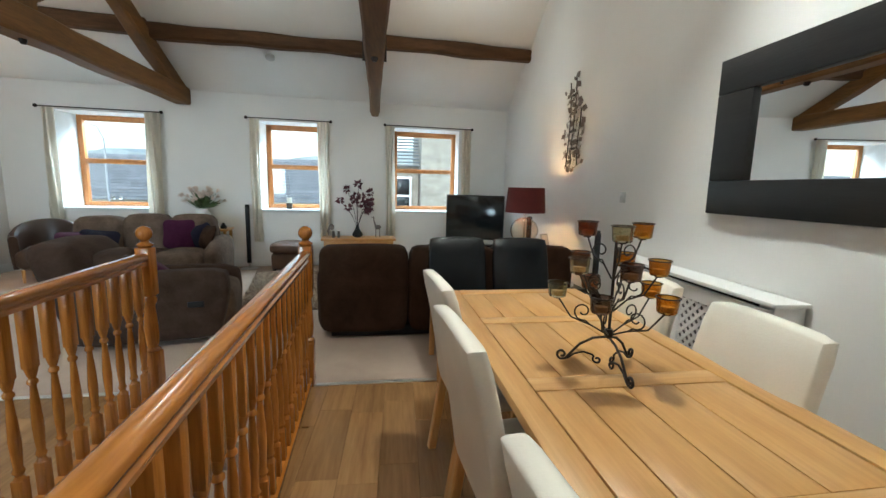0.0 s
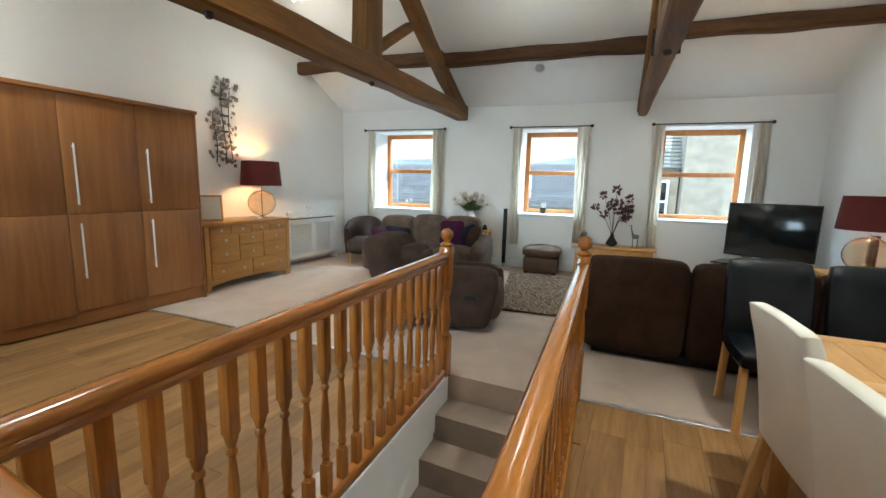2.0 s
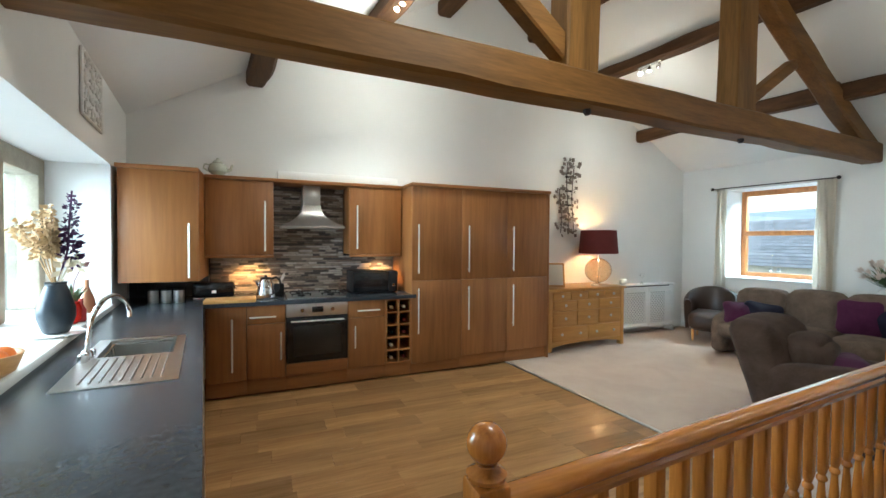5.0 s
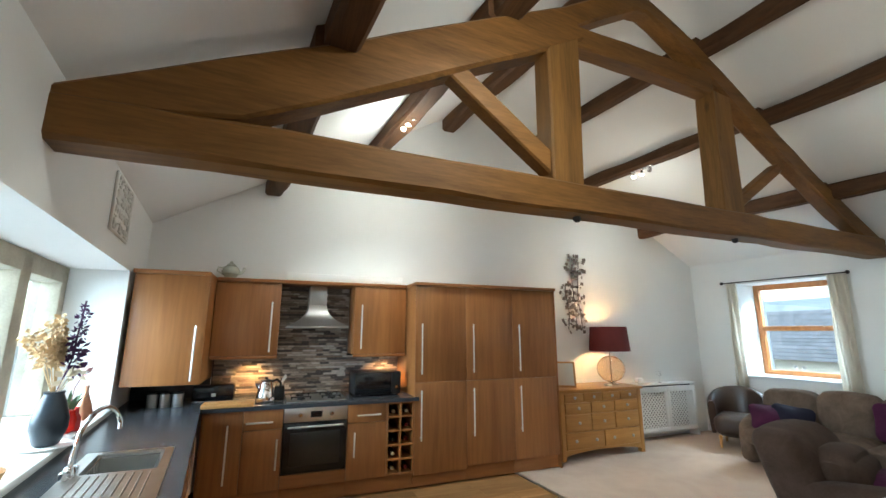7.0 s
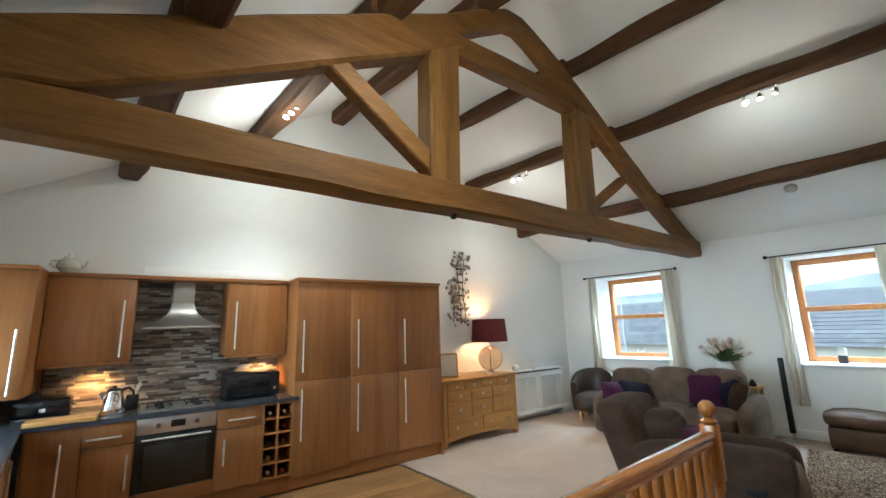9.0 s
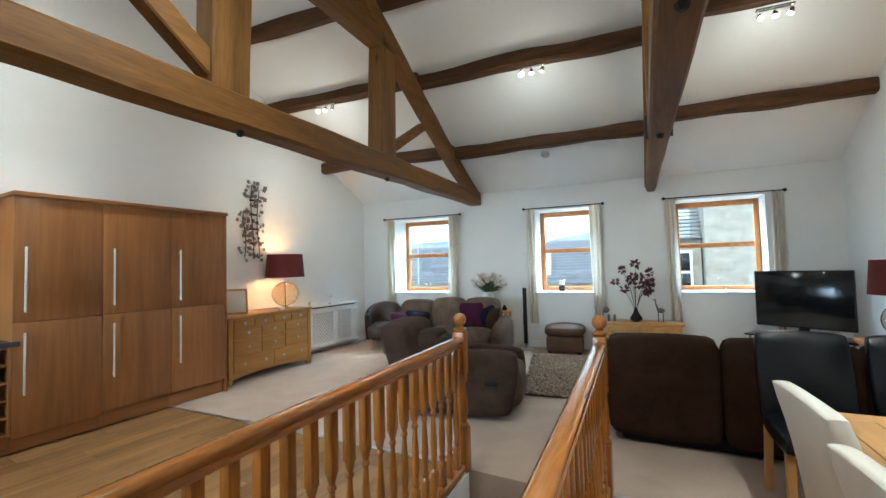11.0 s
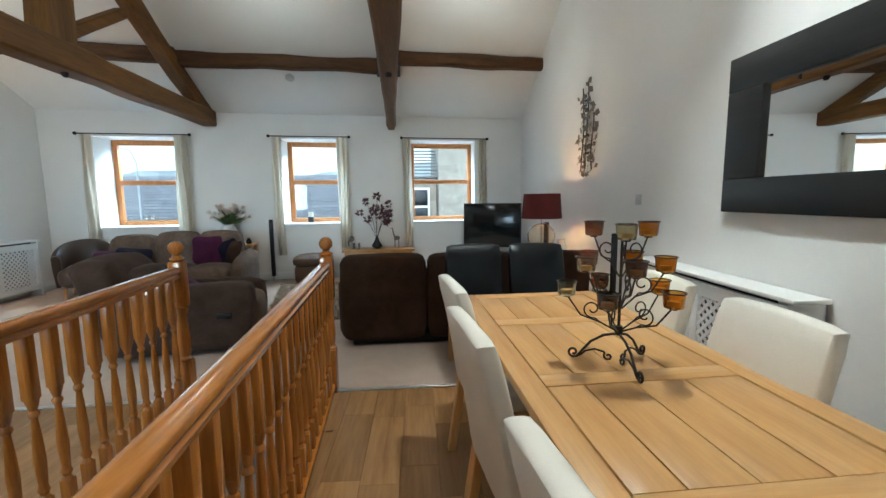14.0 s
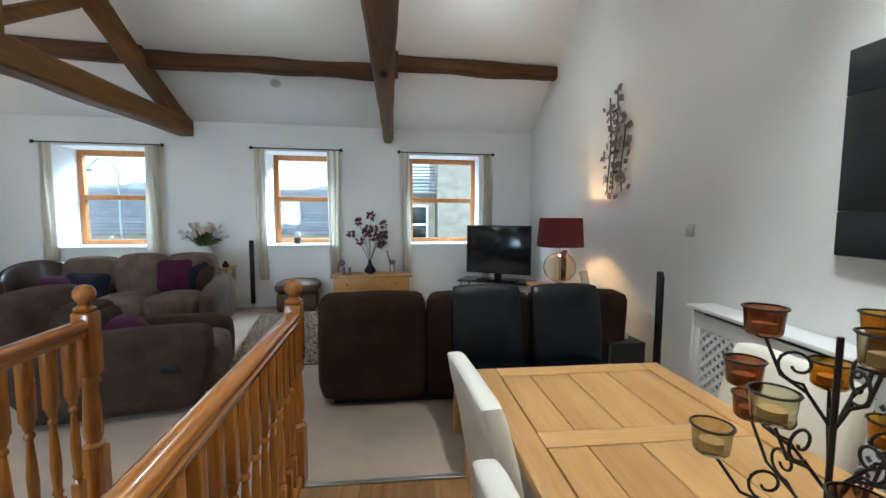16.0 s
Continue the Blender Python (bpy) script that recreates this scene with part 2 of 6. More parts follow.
def tube(bm, pts, r, segs=8, ends=True):
    """A round bar along points; r is one radius or one for each point."""
    pts = [Vector(p) for p in pts]
    rr = r if isinstance(r, (list, tuple)) else [r] * len(pts)
    rings, side = [], None
    for i, p in enumerate(pts):
        d = (pts[min(i + 1, len(pts) - 1)] - pts[max(i - 1, 0)]).normalized()
        if side is None:
            side = d.orthogonal().normalized()
        side = (side - d * side.dot(d)).normalized()
        up = d.cross(side)
        rings.append([bm.verts.new(p + rr[i] * (math.cos(2 * math.pi * k / segs) * side + math.sin(2 * math.pi * k / segs) * up)) for k in range(segs)])
    for a, b in zip(rings, rings[1:]):
        for k in range(segs):
            bm.faces.new((a[k], a[(k + 1) % segs], b[(k + 1) % segs], b[k]))
    if ends:
        bm.faces.new(rings[0][::-1])
        bm.faces.new(rings[-1])


def beam(bm, a, b, w, h, rag=0.0, steps=1, bevel=0.012):
    """A squared timber from a to b along its middle, w across and h high, with a ragged edge if asked."""
    a, b = Vector(a), Vector(b)
    d = (b - a).normalized()
    side = Vector((0, 0, 1)).cross(d)
    side = side.normalized() if side.length > 0.05 else Vector((1, 0, 0))
    up = d.cross(side)
    rings = []
    for i in range(steps + 1):
        p = a.lerp(b, i / steps)
        jw, jh = w / 2 * (1 + rag * (noise.noise(p * 2.3) * 0.8)), h / 2 * (1 + rag * noise.noise(p * 2.1 + Vector((5, 3, 1))))
        off = side * (rag * 0.12 * noise.noise(p * 1.1)) + up * (rag * 0.12 * noise.noise(p * 1.3 + Vector((9, 0, 0))))
        c = bevel
        ring = []
        for sx, sy in ((-1, -1), (1, -1), (1, 1), (-1, 1)):
            for first in (0, 1):
                horizontal = (sx * sy > 0) == (first == 0)
                x, y = sx * (jw - (0 if horizontal else c)), sy * (jh - (c if horizontal else 0))
                ring.append(bm.verts.new(p + off + side * x + up * y))
        rings.append(ring)
    for r, s in zip(rings, rings[1:]):
        for k in range(8):
            bm.faces.new((r[k], r[(k + 1) % 8], s[(k + 1) % 8], s[k]))
    bm.faces.new(rings[0][::-1])
    bm.faces.new(rings[-1])


def pillow(bm, x0, x1, y0, y1, z0, z1, puff=0.03, edge=0.05, seed=0.0, cuts=7, m=None):
    """A padded block: rounded edges, faces puffed out, a little uneven."""
    r = bmesh.ops.create_cube(bm, size=2.0)
    vs = r["verts"]
    before = set(bm.verts) - set(vs)
    bmesh.ops.subdivide_edges(bm, edges=list({e for v in vs for e in v.link_edges}), cuts=cuts, use_grid_fill=True)
    vs = [v for v in bm.verts if v not in before]
    h = Vector(((x1 - x0) / 2, (y1 - y0) / 2, (z1 - z0) / 2))
    mid = Vector(((x0 + x1) / 2, (y0 + y1) / 2, (z0 + z1) / 2))
    e = min(edge, 0.9 * min(h))
    for v in vs:
        u = v.co.copy()
        p = Vector((u.x * h.x, u.y * h.y, u.z * h.z))
        inner = Vector([max(-h[i] + e, min(h[i] - e, p[i])) for i in range(3)])
        out = p - inner
        if out.length > 1e-6:
            n = out.normalized()
            flat = (1 - u.x ** 2) * (1 - u.y ** 2) + (1 - u.y ** 2) * (1 - u.z ** 2) + (1 - u.x ** 2) * (1 - u.z ** 2)
            p = inner + n * e + n * puff * min(1.0, flat)
        p += Vector((noise.noise(p * 4 + Vector((seed, 0, 0))), noise.noise(p * 4 + Vector((0, seed, 3))), noise.noise(p * 4 + Vector((3, 0, seed))))) * puff * 0.35
        v.co = p + mid
    if m is not None:
        bmesh.ops.transform(bm, matrix=m, verts=vs)
    return vs


def mesh_of(name, bm, mat, smooth=35):
    bmesh.ops.recalc_face_normals(bm, faces=bm.faces)
    me = bpy.data.meshes.new(name)
    bm.to_mesh(me)
    bm.free()
    me.materials.append(M[mat] if isinstance(mat, str) else mat)
    if smooth:
        for p in me.polygons:
            p.use_smooth = True
        me.set_sharp_from_angle(angle=radians(smooth))
    return me


def part(name, bm, mat, parent=None, label="", smooth=35):
    ob = new(name, mesh_of(name, bm, mat, smooth))
    ob.parent = parent
    if label:
        ob["label"] = label
    return ob


def thing(name, label, category, m=None, group=""):
    ob = new(name)
    ob.empty_display_size = 0.1
    if m is not None:
        ob.matrix_world = m
    return tagged(ob, label, category, group)


def setting(name, bm, mat, label, category, smooth=35):
    return tagged(part(name, bm, mat, None, "", smooth), label, category, "", "structure")


def B():
    return bmesh.new()


def boxed(name, mat, parent, dims, bevel=0.004, label="", m=None):
    bm = B()
    box(bm, *dims, bevel, m)
    return part(name, bm, mat, parent, label)


# ---- floor, walls, roof ----
WELL_Y0, WELL_Y1 = 0.42, 2.88


def x_rail_l(y):
    return -1.23 - 0.069 * (y - 0.4)


def x_rail_r(y):
    return -0.30 - 0.069 * (y - 0.4)


def carpet_edge(x):
    return 2.97 + 0.045 * x


def slab(bm, quad, z0, z1):
    lo, hi = [bm.verts.new((x, y, z0)) for x, y in quad], [bm.verts.new((x, y, z1)) for x, y in quad]
    bm.faces.new(lo[::-1])
    bm.faces.new(hi)
    for k in range(4):
        bm.faces.new((lo[k], lo[(k + 1) % 4], hi[(k + 1) % 4], hi[k]))


wl0, wl1, wr0, wr1 = x_rail_l(WELL_Y0), x_rail_l(WELL_Y1), x_rail_r(WELL_Y0), x_rail_r(WELL_Y1)
south = lambda x: yy(V_SINK - 0.1, x)
bm = B()
slab(bm, [(-5.7, south(-5.7)), (wl0, south(wl0)), (wl1, carpet_edge(wl1)), (-5.7, carpet_edge(-5.7))], -0.25, -0.012)
slab(bm, [(wl0, south(wl0)), (wr0, south(wr0)), (wr0, WELL_Y0), (wl0, WELL_Y0)], -0.25, -0.012)
slab(bm, [(wr0, south(wr0)), (2.2, south(2.2)), (2.2, carpet_edge(2.2)), (wr1, carpet_edge(wr1))], -0.25, -0.012)
setting("floor", bm, "plank", "brown wood laminate floor in the kitchen and dining area", "floor")
bm = B()
slab(bm, [(-5.7, carpet_edge(-5.7)), (wl1, carpet_edge(wl1)), (wl1, yy(7.7, wl1)), (-5.7, yy(7.7, -5.7))], -0.25, 0.0)
slab(bm, [(wl1, WELL_Y1), (wr1, WELL_Y1), (wr1, yy(7.7, wr1)), (wl1, yy(7.7, wl1))], -0.25, 0.0)
slab(bm, [(wr1, carpet_edge(wr1)), (2.2, carpet_edge(2.2)), (2.2, yy(7.7, 2.2)), (wr1, yy(7.7, wr1))], -0.25, 0.0)
setting("carpet", bm, "carpet", "plain beige fitted carpet in the living area", "carpet")


def pierced_wall(v0, v1, openings, z_top, z_low, z_high):
    """A wall across the building from v0 to v1 with openings (xa, xb) between the heights z_low and z_high."""
    bm = B()
    edges = [X_LEFT - 0.3] + [x for o in openings for x in o] + [X_RIGHT + 0.3]
    for a, b in zip(edges[::2], edges[1::2]):
        box(bm, a, b, v0, v1, -0.25, z_top)
    for a, b in openings:
        box(bm, a, b, v0, v1, -0.25, z_low)
        box(bm, a, b, v0, v1, z_high, z_top)
    shear(bm)
    return bm


setting("wall_north", pierced_wall(V_WIN, V_WIN + 0.62, WINDOWS, EAVE + 0.25, SILL_Z - 0.03, HEAD_Z), "plaster", "white painted wall with three deep window openings", "wall")
setting("wall_south", pierced_wall(V_SINK - 0.62, V_SINK, [(SINK_A, SINK_B)], EAVE + 0.25, 0.93, 2.12), "plaster", "white painted kitchen wall with a wide deep window opening", "wall")
for name, x0, x1 in (("wall_west", X_LEFT - 0.3, X_LEFT), ("wall_east", X_RIGHT, X_RIGHT + 0.3)):
    bm = B()
    prof = [(V_SINK - 0.6, -0.25), (V_WIN + 0.6, -0.25), (V_WIN + 0.6, EAVE - 0.2), (V_RIDGE, ceiling_z(V_RIDGE) + 0.2), (V_SINK - 0.6, EAVE - 0.2)]
    ra, rb = [bm.verts.new((x0, v, z)) for v, z in prof], [bm.verts.new((x1, v, z)) for v, z in prof]
    bm.faces.new(ra)
    bm.faces.new(rb[::-1])
    for k in range(5):
        bm.faces.new((ra[k], ra[(k + 1) % 5], rb[(k + 1) % 5], rb[k]))
    shear(bm)
    setting(name, bm, "plaster", "tall white painted gable wall", "wall")
for name, va in (("ceiling_north", V_WIN + 0.02), ("ceiling_south", V_SINK - 0.02)):
    bm = B()
    n = 30
    za = EAVE - PITCH * 0.02
    rows = []
    for dz in (0.0, 0.2):
        for v, z in ((va, za), (V_RIDGE, ceiling_z(V_RIDGE))):
            rows.append([bm.verts.new((X_LEFT - 0.3 + (X_RIGHT - X_LEFT + 0.6) * i / n, v, z + dz)) for i in range(n + 1)])
    for i in range(n):
        for a, b in ((0, 1), (2, 3), (0, 2), (1, 3)):
            bm.faces.new((rows[a][i], rows[a][i + 1], rows[b][i + 1], rows[b][i]))
    shear(bm)
    setting(name, bm, "ceiling", "white sloping plaster ceiling between dark purlins", "ceiling")

# stairwell
bm = B()
for xf, s in ((x_rail_l, -1), (x_rail_r, 1)):
    a, b = xf(WELL_Y0 - 0.6), xf(WELL_Y1)
    slab(bm, [(a, WELL_Y0 - 0.6), (b, WELL_Y1), (b + 0.1 * s, WELL_Y1), (a + 0.1 * s, WELL_Y0 - 0.6)], -2.6, -0.26)
slab(bm, [(wl0 - 0.1, WELL_Y0 - 0.7), (wr0 + 0.1, WELL_Y0 - 0.7), (wr0 + 0.1, WELL_Y0 - 0.6), (wl0 - 0.1, WELL_Y0 - 0.6)], -2.6, -0.26)
slab(bm, [(wl0 - 0.1, WELL_Y0 - 0.7), (wr0 + 0.1, WELL_Y0 - 0.7), (wr1 + 0.1, WELL_Y1 + 0.2), (wl1 - 0.1, WELL_Y1 + 0.2)], -2.7, -2.6)
setting("wall_stairwell", bm, "plaster", "white plaster walls of the stairwell below the floor", "wall")
stair = thing("staircase", "straight flight of brown carpeted stairs going down between balustrades", "stairs")
for i in range(11):
    y1, z1 = WELL_Y1 - 0.012 - 0.235 * i, -0.185 * (i + 1)
    y0 = y1 - 0.235
    bm = B()
    slab(bm, [(x_rail_l(y0) + 0.03, y0 - 0.02), (x_rail_r(y0) - 0.03, y0 - 0.02), (x_rail_r(y1) - 0.03, y1), (x_rail_l(y1) + 0.03, y1)], z1 - 0.2, z1)
    part("step", bm, "stair_carpet", stair)
for xf, s in ((x_rail_l, 1), (x_rail_r, -1)):
    bm = B()
    vs = []
    for y, z in ((WELL_Y1, 0.02), (WELL_Y1, -0.30), (0.3, -2.35), (0.3, -1.88), (WELL_Y1 - 0.1, 0.02)):
        vs.append((y, z))
    ra, rb = [bm.verts.new((xf(y) + 0.002 * s, y, z)) for y, z in vs], [bm.verts.new((xf(y) + 0.03 * s, y, z)) for y, z in vs]
    bm.faces.new(ra)
    bm.faces.new(rb[::-1])
    for k in range(5):
        bm.faces.new((ra[k], ra[(k + 1) % 5], rb[(k + 1) % 5], rb[k]))
    part("stringer", bm, "gloss_white", stair, "white painted stringer")

for xf, s in ((x_rail_l, 1), (x_rail_r, -1)):
    bm = B()
    y0, y1 = WELL_Y0 - 0.03, WELL_Y1 - 0.03
    slab(bm, [(xf(y0) + 0.0305 * s, y0), (xf(y1) + 0.0305 * s, y1), (xf(y1) + 0.042 * s, y1), (xf(y0) + 0.042 * s, y0)], -0.31, -0.002)
    setting("trim", bm, "gloss_white", "white painted fascia board round the stairwell", "trim")

# windows to the north
for i, (a, b) in enumerate(WINDOWS):
    win = tagged(new("window_%d" % (i + 1)), "orange-brown varnished timber window with two panes", "window", "", "structure")
    v0, v1 = V_WIN + 0.47, V_WIN + 0.54
    mid = 1.66
    for nm, d in (("frame_side", (a, a + 0.075, v0, v1, SILL_Z, HEAD_Z)), ("frame_side", (b - 0.075, b, v0, v1, SILL_Z, HEAD_Z)), ("frame_head", (a + 0.075, b - 0.075, v0, v1, HEAD_Z - 0.085, HEAD_Z)),
                  ("frame_foot", (a + 0.075, b - 0.075, v0, v1, SILL_Z, SILL_Z + 0.07)), ("transom", (a + 0.075, b - 0.075, v0 - 0.012, v1, mid - 0.04, mid + 0.035))):
        bm = B()
        box(bm, *d, 0.008)
        shear(bm)
        part(nm, bm, "window_pine", win)
    for z0, z1 in ((SILL_Z + 0.07, mid - 0.04), (mid + 0.035, HEAD_Z - 0.085)):
        bm = B()
        box(bm, a + 0.075, b - 0.075, v0 + 0.03, v0 + 0.036, z0, z1)
        shear(bm)
        part("pane", bm, "pane", win).visible_shadow = False
    bm = B()
    box(bm, a - 0.02, b + 0.02, V_WIN - 0.03, v0, SILL_Z - 0.028, SILL_Z, 0.006)
    shear(bm)
    part("window_sill", bm, "gloss_white", win, "white painted sill")

# roof trusses


def timber(bm, pts, w, h, rag=0.08, bevel=0.02):
    """A squared timber that bends along its points, w across and h (one for each point) deep."""
    pts = [Vector(p) for p in pts]
    rings = []
    fine = []
    for k in range(len(pts) - 1):
        n = max(2, int((pts[k + 1] - pts[k]).length / 0.3))
        fine += [(pts[k].lerp(pts[k + 1], i / n), w[k] + (w[k + 1] - w[k]) * i / n, h[k] + (h[k + 1] - h[k]) * i / n) for i in range(n)]
    fine.append((pts[-1], w[-1], h[-1]))
    for i, (p, pw, ph) in enumerate(fine):
        d = (fine[min(i + 1, len(fine) - 1)][0] - fine[max(i - 1, 0)][0]).normalized()
        side = Vector((0, 0, 1)).cross(d).normalized()
        up = d.cross(side)
        a, b = pw / 2 * (1 + rag * noise.noise(p * 2.3)), ph / 2 * (1 + rag * noise.noise(p * 2.1 + Vector((5, 3, 1))))
        off = side * (rag * 0.10 * noise.noise(p * 1.1)) + up * (rag * 0.10 * noise.noise(p * 1.3 + Vector((9, 0, 0))))
        c = bevel * (1 + 0.6 * noise.noise(p * 3.7))
        rings.append([bm.verts.new(p + off + side * x + up * y) for x, y in ((-a, -b + c), (-a + c, -b), (a - c, -b), (a, -b + c), (a, b - c), (a - c, b), (-a + c, b), (-a, b - c))])
    for r, q in zip(rings, rings[1:]):
        for k in range(8):
            bm.faces.new((r[k], r[(k + 1) % 8], q[(k + 1) % 8], q[k]))
    bm.faces.new(rings[0][::-1])
    bm.faces.new(rings[-1])


def truss(xf, name, label, lift=0.0, taper=0.0):
    t = thing(name, label, "roof truss")
    y0, y1 = yy(V_SINK, xf(-1)), yy(V_WIN, xf(7.4))
    w = 0.21
    zb = lambda y: 2.405 + lift + (0.0150 - lift / 7.5) * (y + 0.87)
    zt = lambda y: 2.635 + lift + (0.0175 - lift / 7.5) * (y + 0.87)

    def P(y, z):
        return (xf(y) - w / 2, y, z)

    def rod(nm, mat, pts, ws, hs, rag=0.06, bevel=0.014):
        bm = B()
        timber(bm, [P(*p) for p in pts], ws, hs, rag, bevel)
        return part(nm, bm, mat, t)
    mids = [(y, (zb(y) + zt(y)) / 2) for y in (y0 - 0.05, 2.0, 4.3, y1 + 0.05)]
    rod("tie_beam", "beam_y", mids, [w, w, w * (1 - 0.4 * taper), w * (1 - taper)], [zt(y) - zb(y) for y, z in mids], 0.08, 0.022)
    rod("principal_rafter", "beam_y", [(y0 - 0.05, 2.595), (-0.25, 2.825), (0.40, 3.153), (1.30, 3.635), (2.16, 4.095)], [w * 0.92] * 5, [0.10, 0.34, 0.35, 0.34, 0.32], 0.06, 0.022)
    rod("principal_rafter", "beam_y", [(1.98, 4.055), (2.55, 4.415), (2.90, 4.615), (3.10, 4.64), (3.30, 4.57), (3.72, 4.375), (4.14, 4.145), (5.06, 3.64), (6.20, 3.07), (y1 - 0.02, 2.665)], [w * 0.9, w * 0.88, w * 0.85] + [w * 0.78] * 7, [0.20, 0.20, 0.19, 0.17, 0.18, 0.20, 0.24, 0.24, 0.22, 0.20], 0.05, 0.02)
    rod("king_post", "beam_z", [(1.985, zt(2) - 0.02), (2.02, 4.02)], [w * 0.9] * 2, [0.30, 0.325], 0.04)
    rod("queen_post", "beam_z", [(4.02, zt(4) - 0.02), (4.07, 3.96)], [w * 0.88] * 2, [0.335, 0.30], 0.04)
    rod("strut", "beam_y", [(1.90, 2.79), (1.05, 3.36)], [w * 0.6] * 2, [0.165, 0.15])
    rod("strut", "beam_y", [(2.12, 3.99), (3.10, 4.035), (3.96, 4.06)], [w * 0.72] * 3, [0.205, 0.21, 0.25])
    rod("strut", "beam_y", [(4.18, 2.83), (5.04, 3.36)], [w * 0.55] * 2, [0.105, 0.10])
    bm = B()
    box(bm, xf(4.32) - w - 0.006, xf(4.32) + 0.006, 4.305, 4.325, zb(4.3) + 0.02, zt(4.3) - 0.01)
    part("iron_strap", bm, "iron", t)
    for y in (2.12, 4.12):
        bm = B()
        lathe(bm, [(0.030, 0), (0.030, 0.022), (0.018, 0.04)], 6, pose(xf(y) - w / 2, y, zb(y) + 0.002, 180))
        part("bolt", bm, "iron", t)
    return t


XA = lambda y: -2.70 - 0.075 * (y - 2.5)
XB = lambda y: 0.12 - 0.056 * (y - 2.2)
truss(XA, "roof_truss", "large brown stained timber roof truss spanning the kitchen side")
truss(XB, "roof_truss", "large brown stained timber roof truss above the stairs and table", 0.05, 0.42)
for v in (0.55, 1.76, 2.85, 4.25, 5.22, 6.43):
    bays = [(X_LEFT - 0.05, XA(yy(v, -2.7)) - 0.06), (XA(yy(v, -2.7)) - 0.14, XB(yy(v, 0)) - 0.06), (XB(yy(v, 0)) - 0.14, X_RIGHT + 0.05)]
    for k, (a, b) in enumerate(bays):
        size, drop = (0.23, 0.115) if v < V_RIDGE else (0.18, 0.085)
        z = ceiling_z(v) - drop
        dv = (0.0, 0.05, -0.10)[k]
        bm = B()
        beam(bm, (a, yy(v + dv, a), z - PITCH * dv * (1 if v > V_RIDGE else -1)), (b, yy(v + dv, b), z - PITCH * dv * (1 if v > V_RIDGE else -1)), size * 0.9, size, 0.20, 18, 0.03)
        tagged(part("purlin", bm, "beam_x"), "rough dark brown timber purlin under the ceiling", "beam", "purlins of the roof", "structure")

# ---- balustrades round the stairwell ----
RAIL_Z = 0.935


def newel(parent, x, y):
    bm = B()
    box(bm, x - 0.042, x + 0.042, y - 0.042, y + 0.042, -0.02, 0.30, 0.006)
    lathe(bm, [(0.040, 0.30), (0.044, 0.315), (0.030, 0.33), (0.038, 0.36), (0.041, 0.42), (0.035, 0.52), (0.030, 0.60), (0.043, 0.625), (0.043, 0.64), (0.036, 0.66)], 16, Matrix.Translation((x, y, 0)))
    box(bm, x - 0.042, x + 0.042, y - 0.042, y + 0.042, 0.66, 0.965, 0.010)
    p = part("newel_post", bm, "pine_z", parent)
    bm = B()
    prof = [(0.030, 0.962), (0.044, 0.972), (0.046, 0.982), (0.030, 0.992), (0.021, 1.0), (0.026, 1.006)]
    for k in range(11):
        an = -1.15 + (1.15 + math.pi / 2) * k / 10
        prof.append((max(0.002, 0.046 * math.cos(an)), 1.048 + 0.046 * math.sin(an)))
    lathe(bm, prof, 20, Matrix.Translation((x, y, 0)))
    part("ball_cap", bm, "pine_z", p)
    return p


def baluster_mesh():
    bm = B()
    s = 0.0205
    box(bm, -s, s, -s, s, 0.05, 0.20, 0.004)
    box(bm, -0.0215, 0.0215, -0.0215, 0.0215, 0.605, RAIL_Z - 0.05, 0.005)
    lathe(bm, [(0.020, 0.20), (0.013, 0.215), (0.021, 0.232), (0.015, 0.25), (0.0185, 0.31), (0.0205, 0.36), (0.0165, 0.45), (0.0115, 0.52), (0.0115, 0.532), (0.0185, 0.541), (0.0185, 0.552), (0.012, 0.562),
               (0.0165, 0.575), (0.0215, 0.596), (0.0235, 0.608)], 12)
    return mesh_of("baluster", bm, "pine_z")


BALUSTER = baluster_mesh()


def balustrade(a, b, name_label, mat, new_a, new_b):
    t = thing("balustrade", name_label, "balustrade", group="balustrades round the stairwell")
    a, b = Vector((*a, 0)), Vector((*b, 0))
    d = (b - a).normalized()
    side = Vector((-d.y, d.x, 0))
    if new_a:
        newel(t, a.x, a.y)
    if new_b:
        newel(t, b.x, b.y)
    bm = B()
    prof = [(-0.026, -0.052), (0.026, -0.052), (0.030, -0.034), (0.022, -0.026), (0.032, -0.014), (0.035, -0.002), (0.032, 0.012), (0.018, 0.022), (-0.018, 0.022), (-0.032, 0.012), (-0.035, -0.002), (-0.032, -0.014), (-0.022, -0.026), (-0.030, -0.034)]
    e0, e1 = a + d * 0.035, b - d * 0.035
    ra, rb = [[bm.verts.new(p + side * u + Vector((0, 0, RAIL_Z - 0.026 + w))) for u, w in prof] for p in (e0, e1)]
    n = len(prof)
    for k in range(n):
        bm.faces.new((ra[k], ra[(k + 1) % n], rb[(k + 1) % n], rb[k]))
    bm.faces.new(ra)
    bm.faces.new(rb)
    part("handrail", bm, mat, t, "glossy varnished handrail", 50)
    bm = B()
    beam(bm, e0 + Vector((0, 0, 0.028)), e1 + Vector((0, 0, 0.028)), 0.062, 0.052, 0, 1, 0.01)
    part("base_rail", bm, mat, t)
    length = (b - a).length
    count = max(3, round(length / 0.1138))
    for i in range(1, count):
        p = a.lerp(b, i / count)
        ob = new("baluster", BALUSTER)
        ob.parent = t
        ob.matrix_local = Matrix.Translation((p.x, p.y, 0)) @ pose(0, 0, 0, 0, 0, math.degrees(math.atan2(d.y, d.x)))
    return t


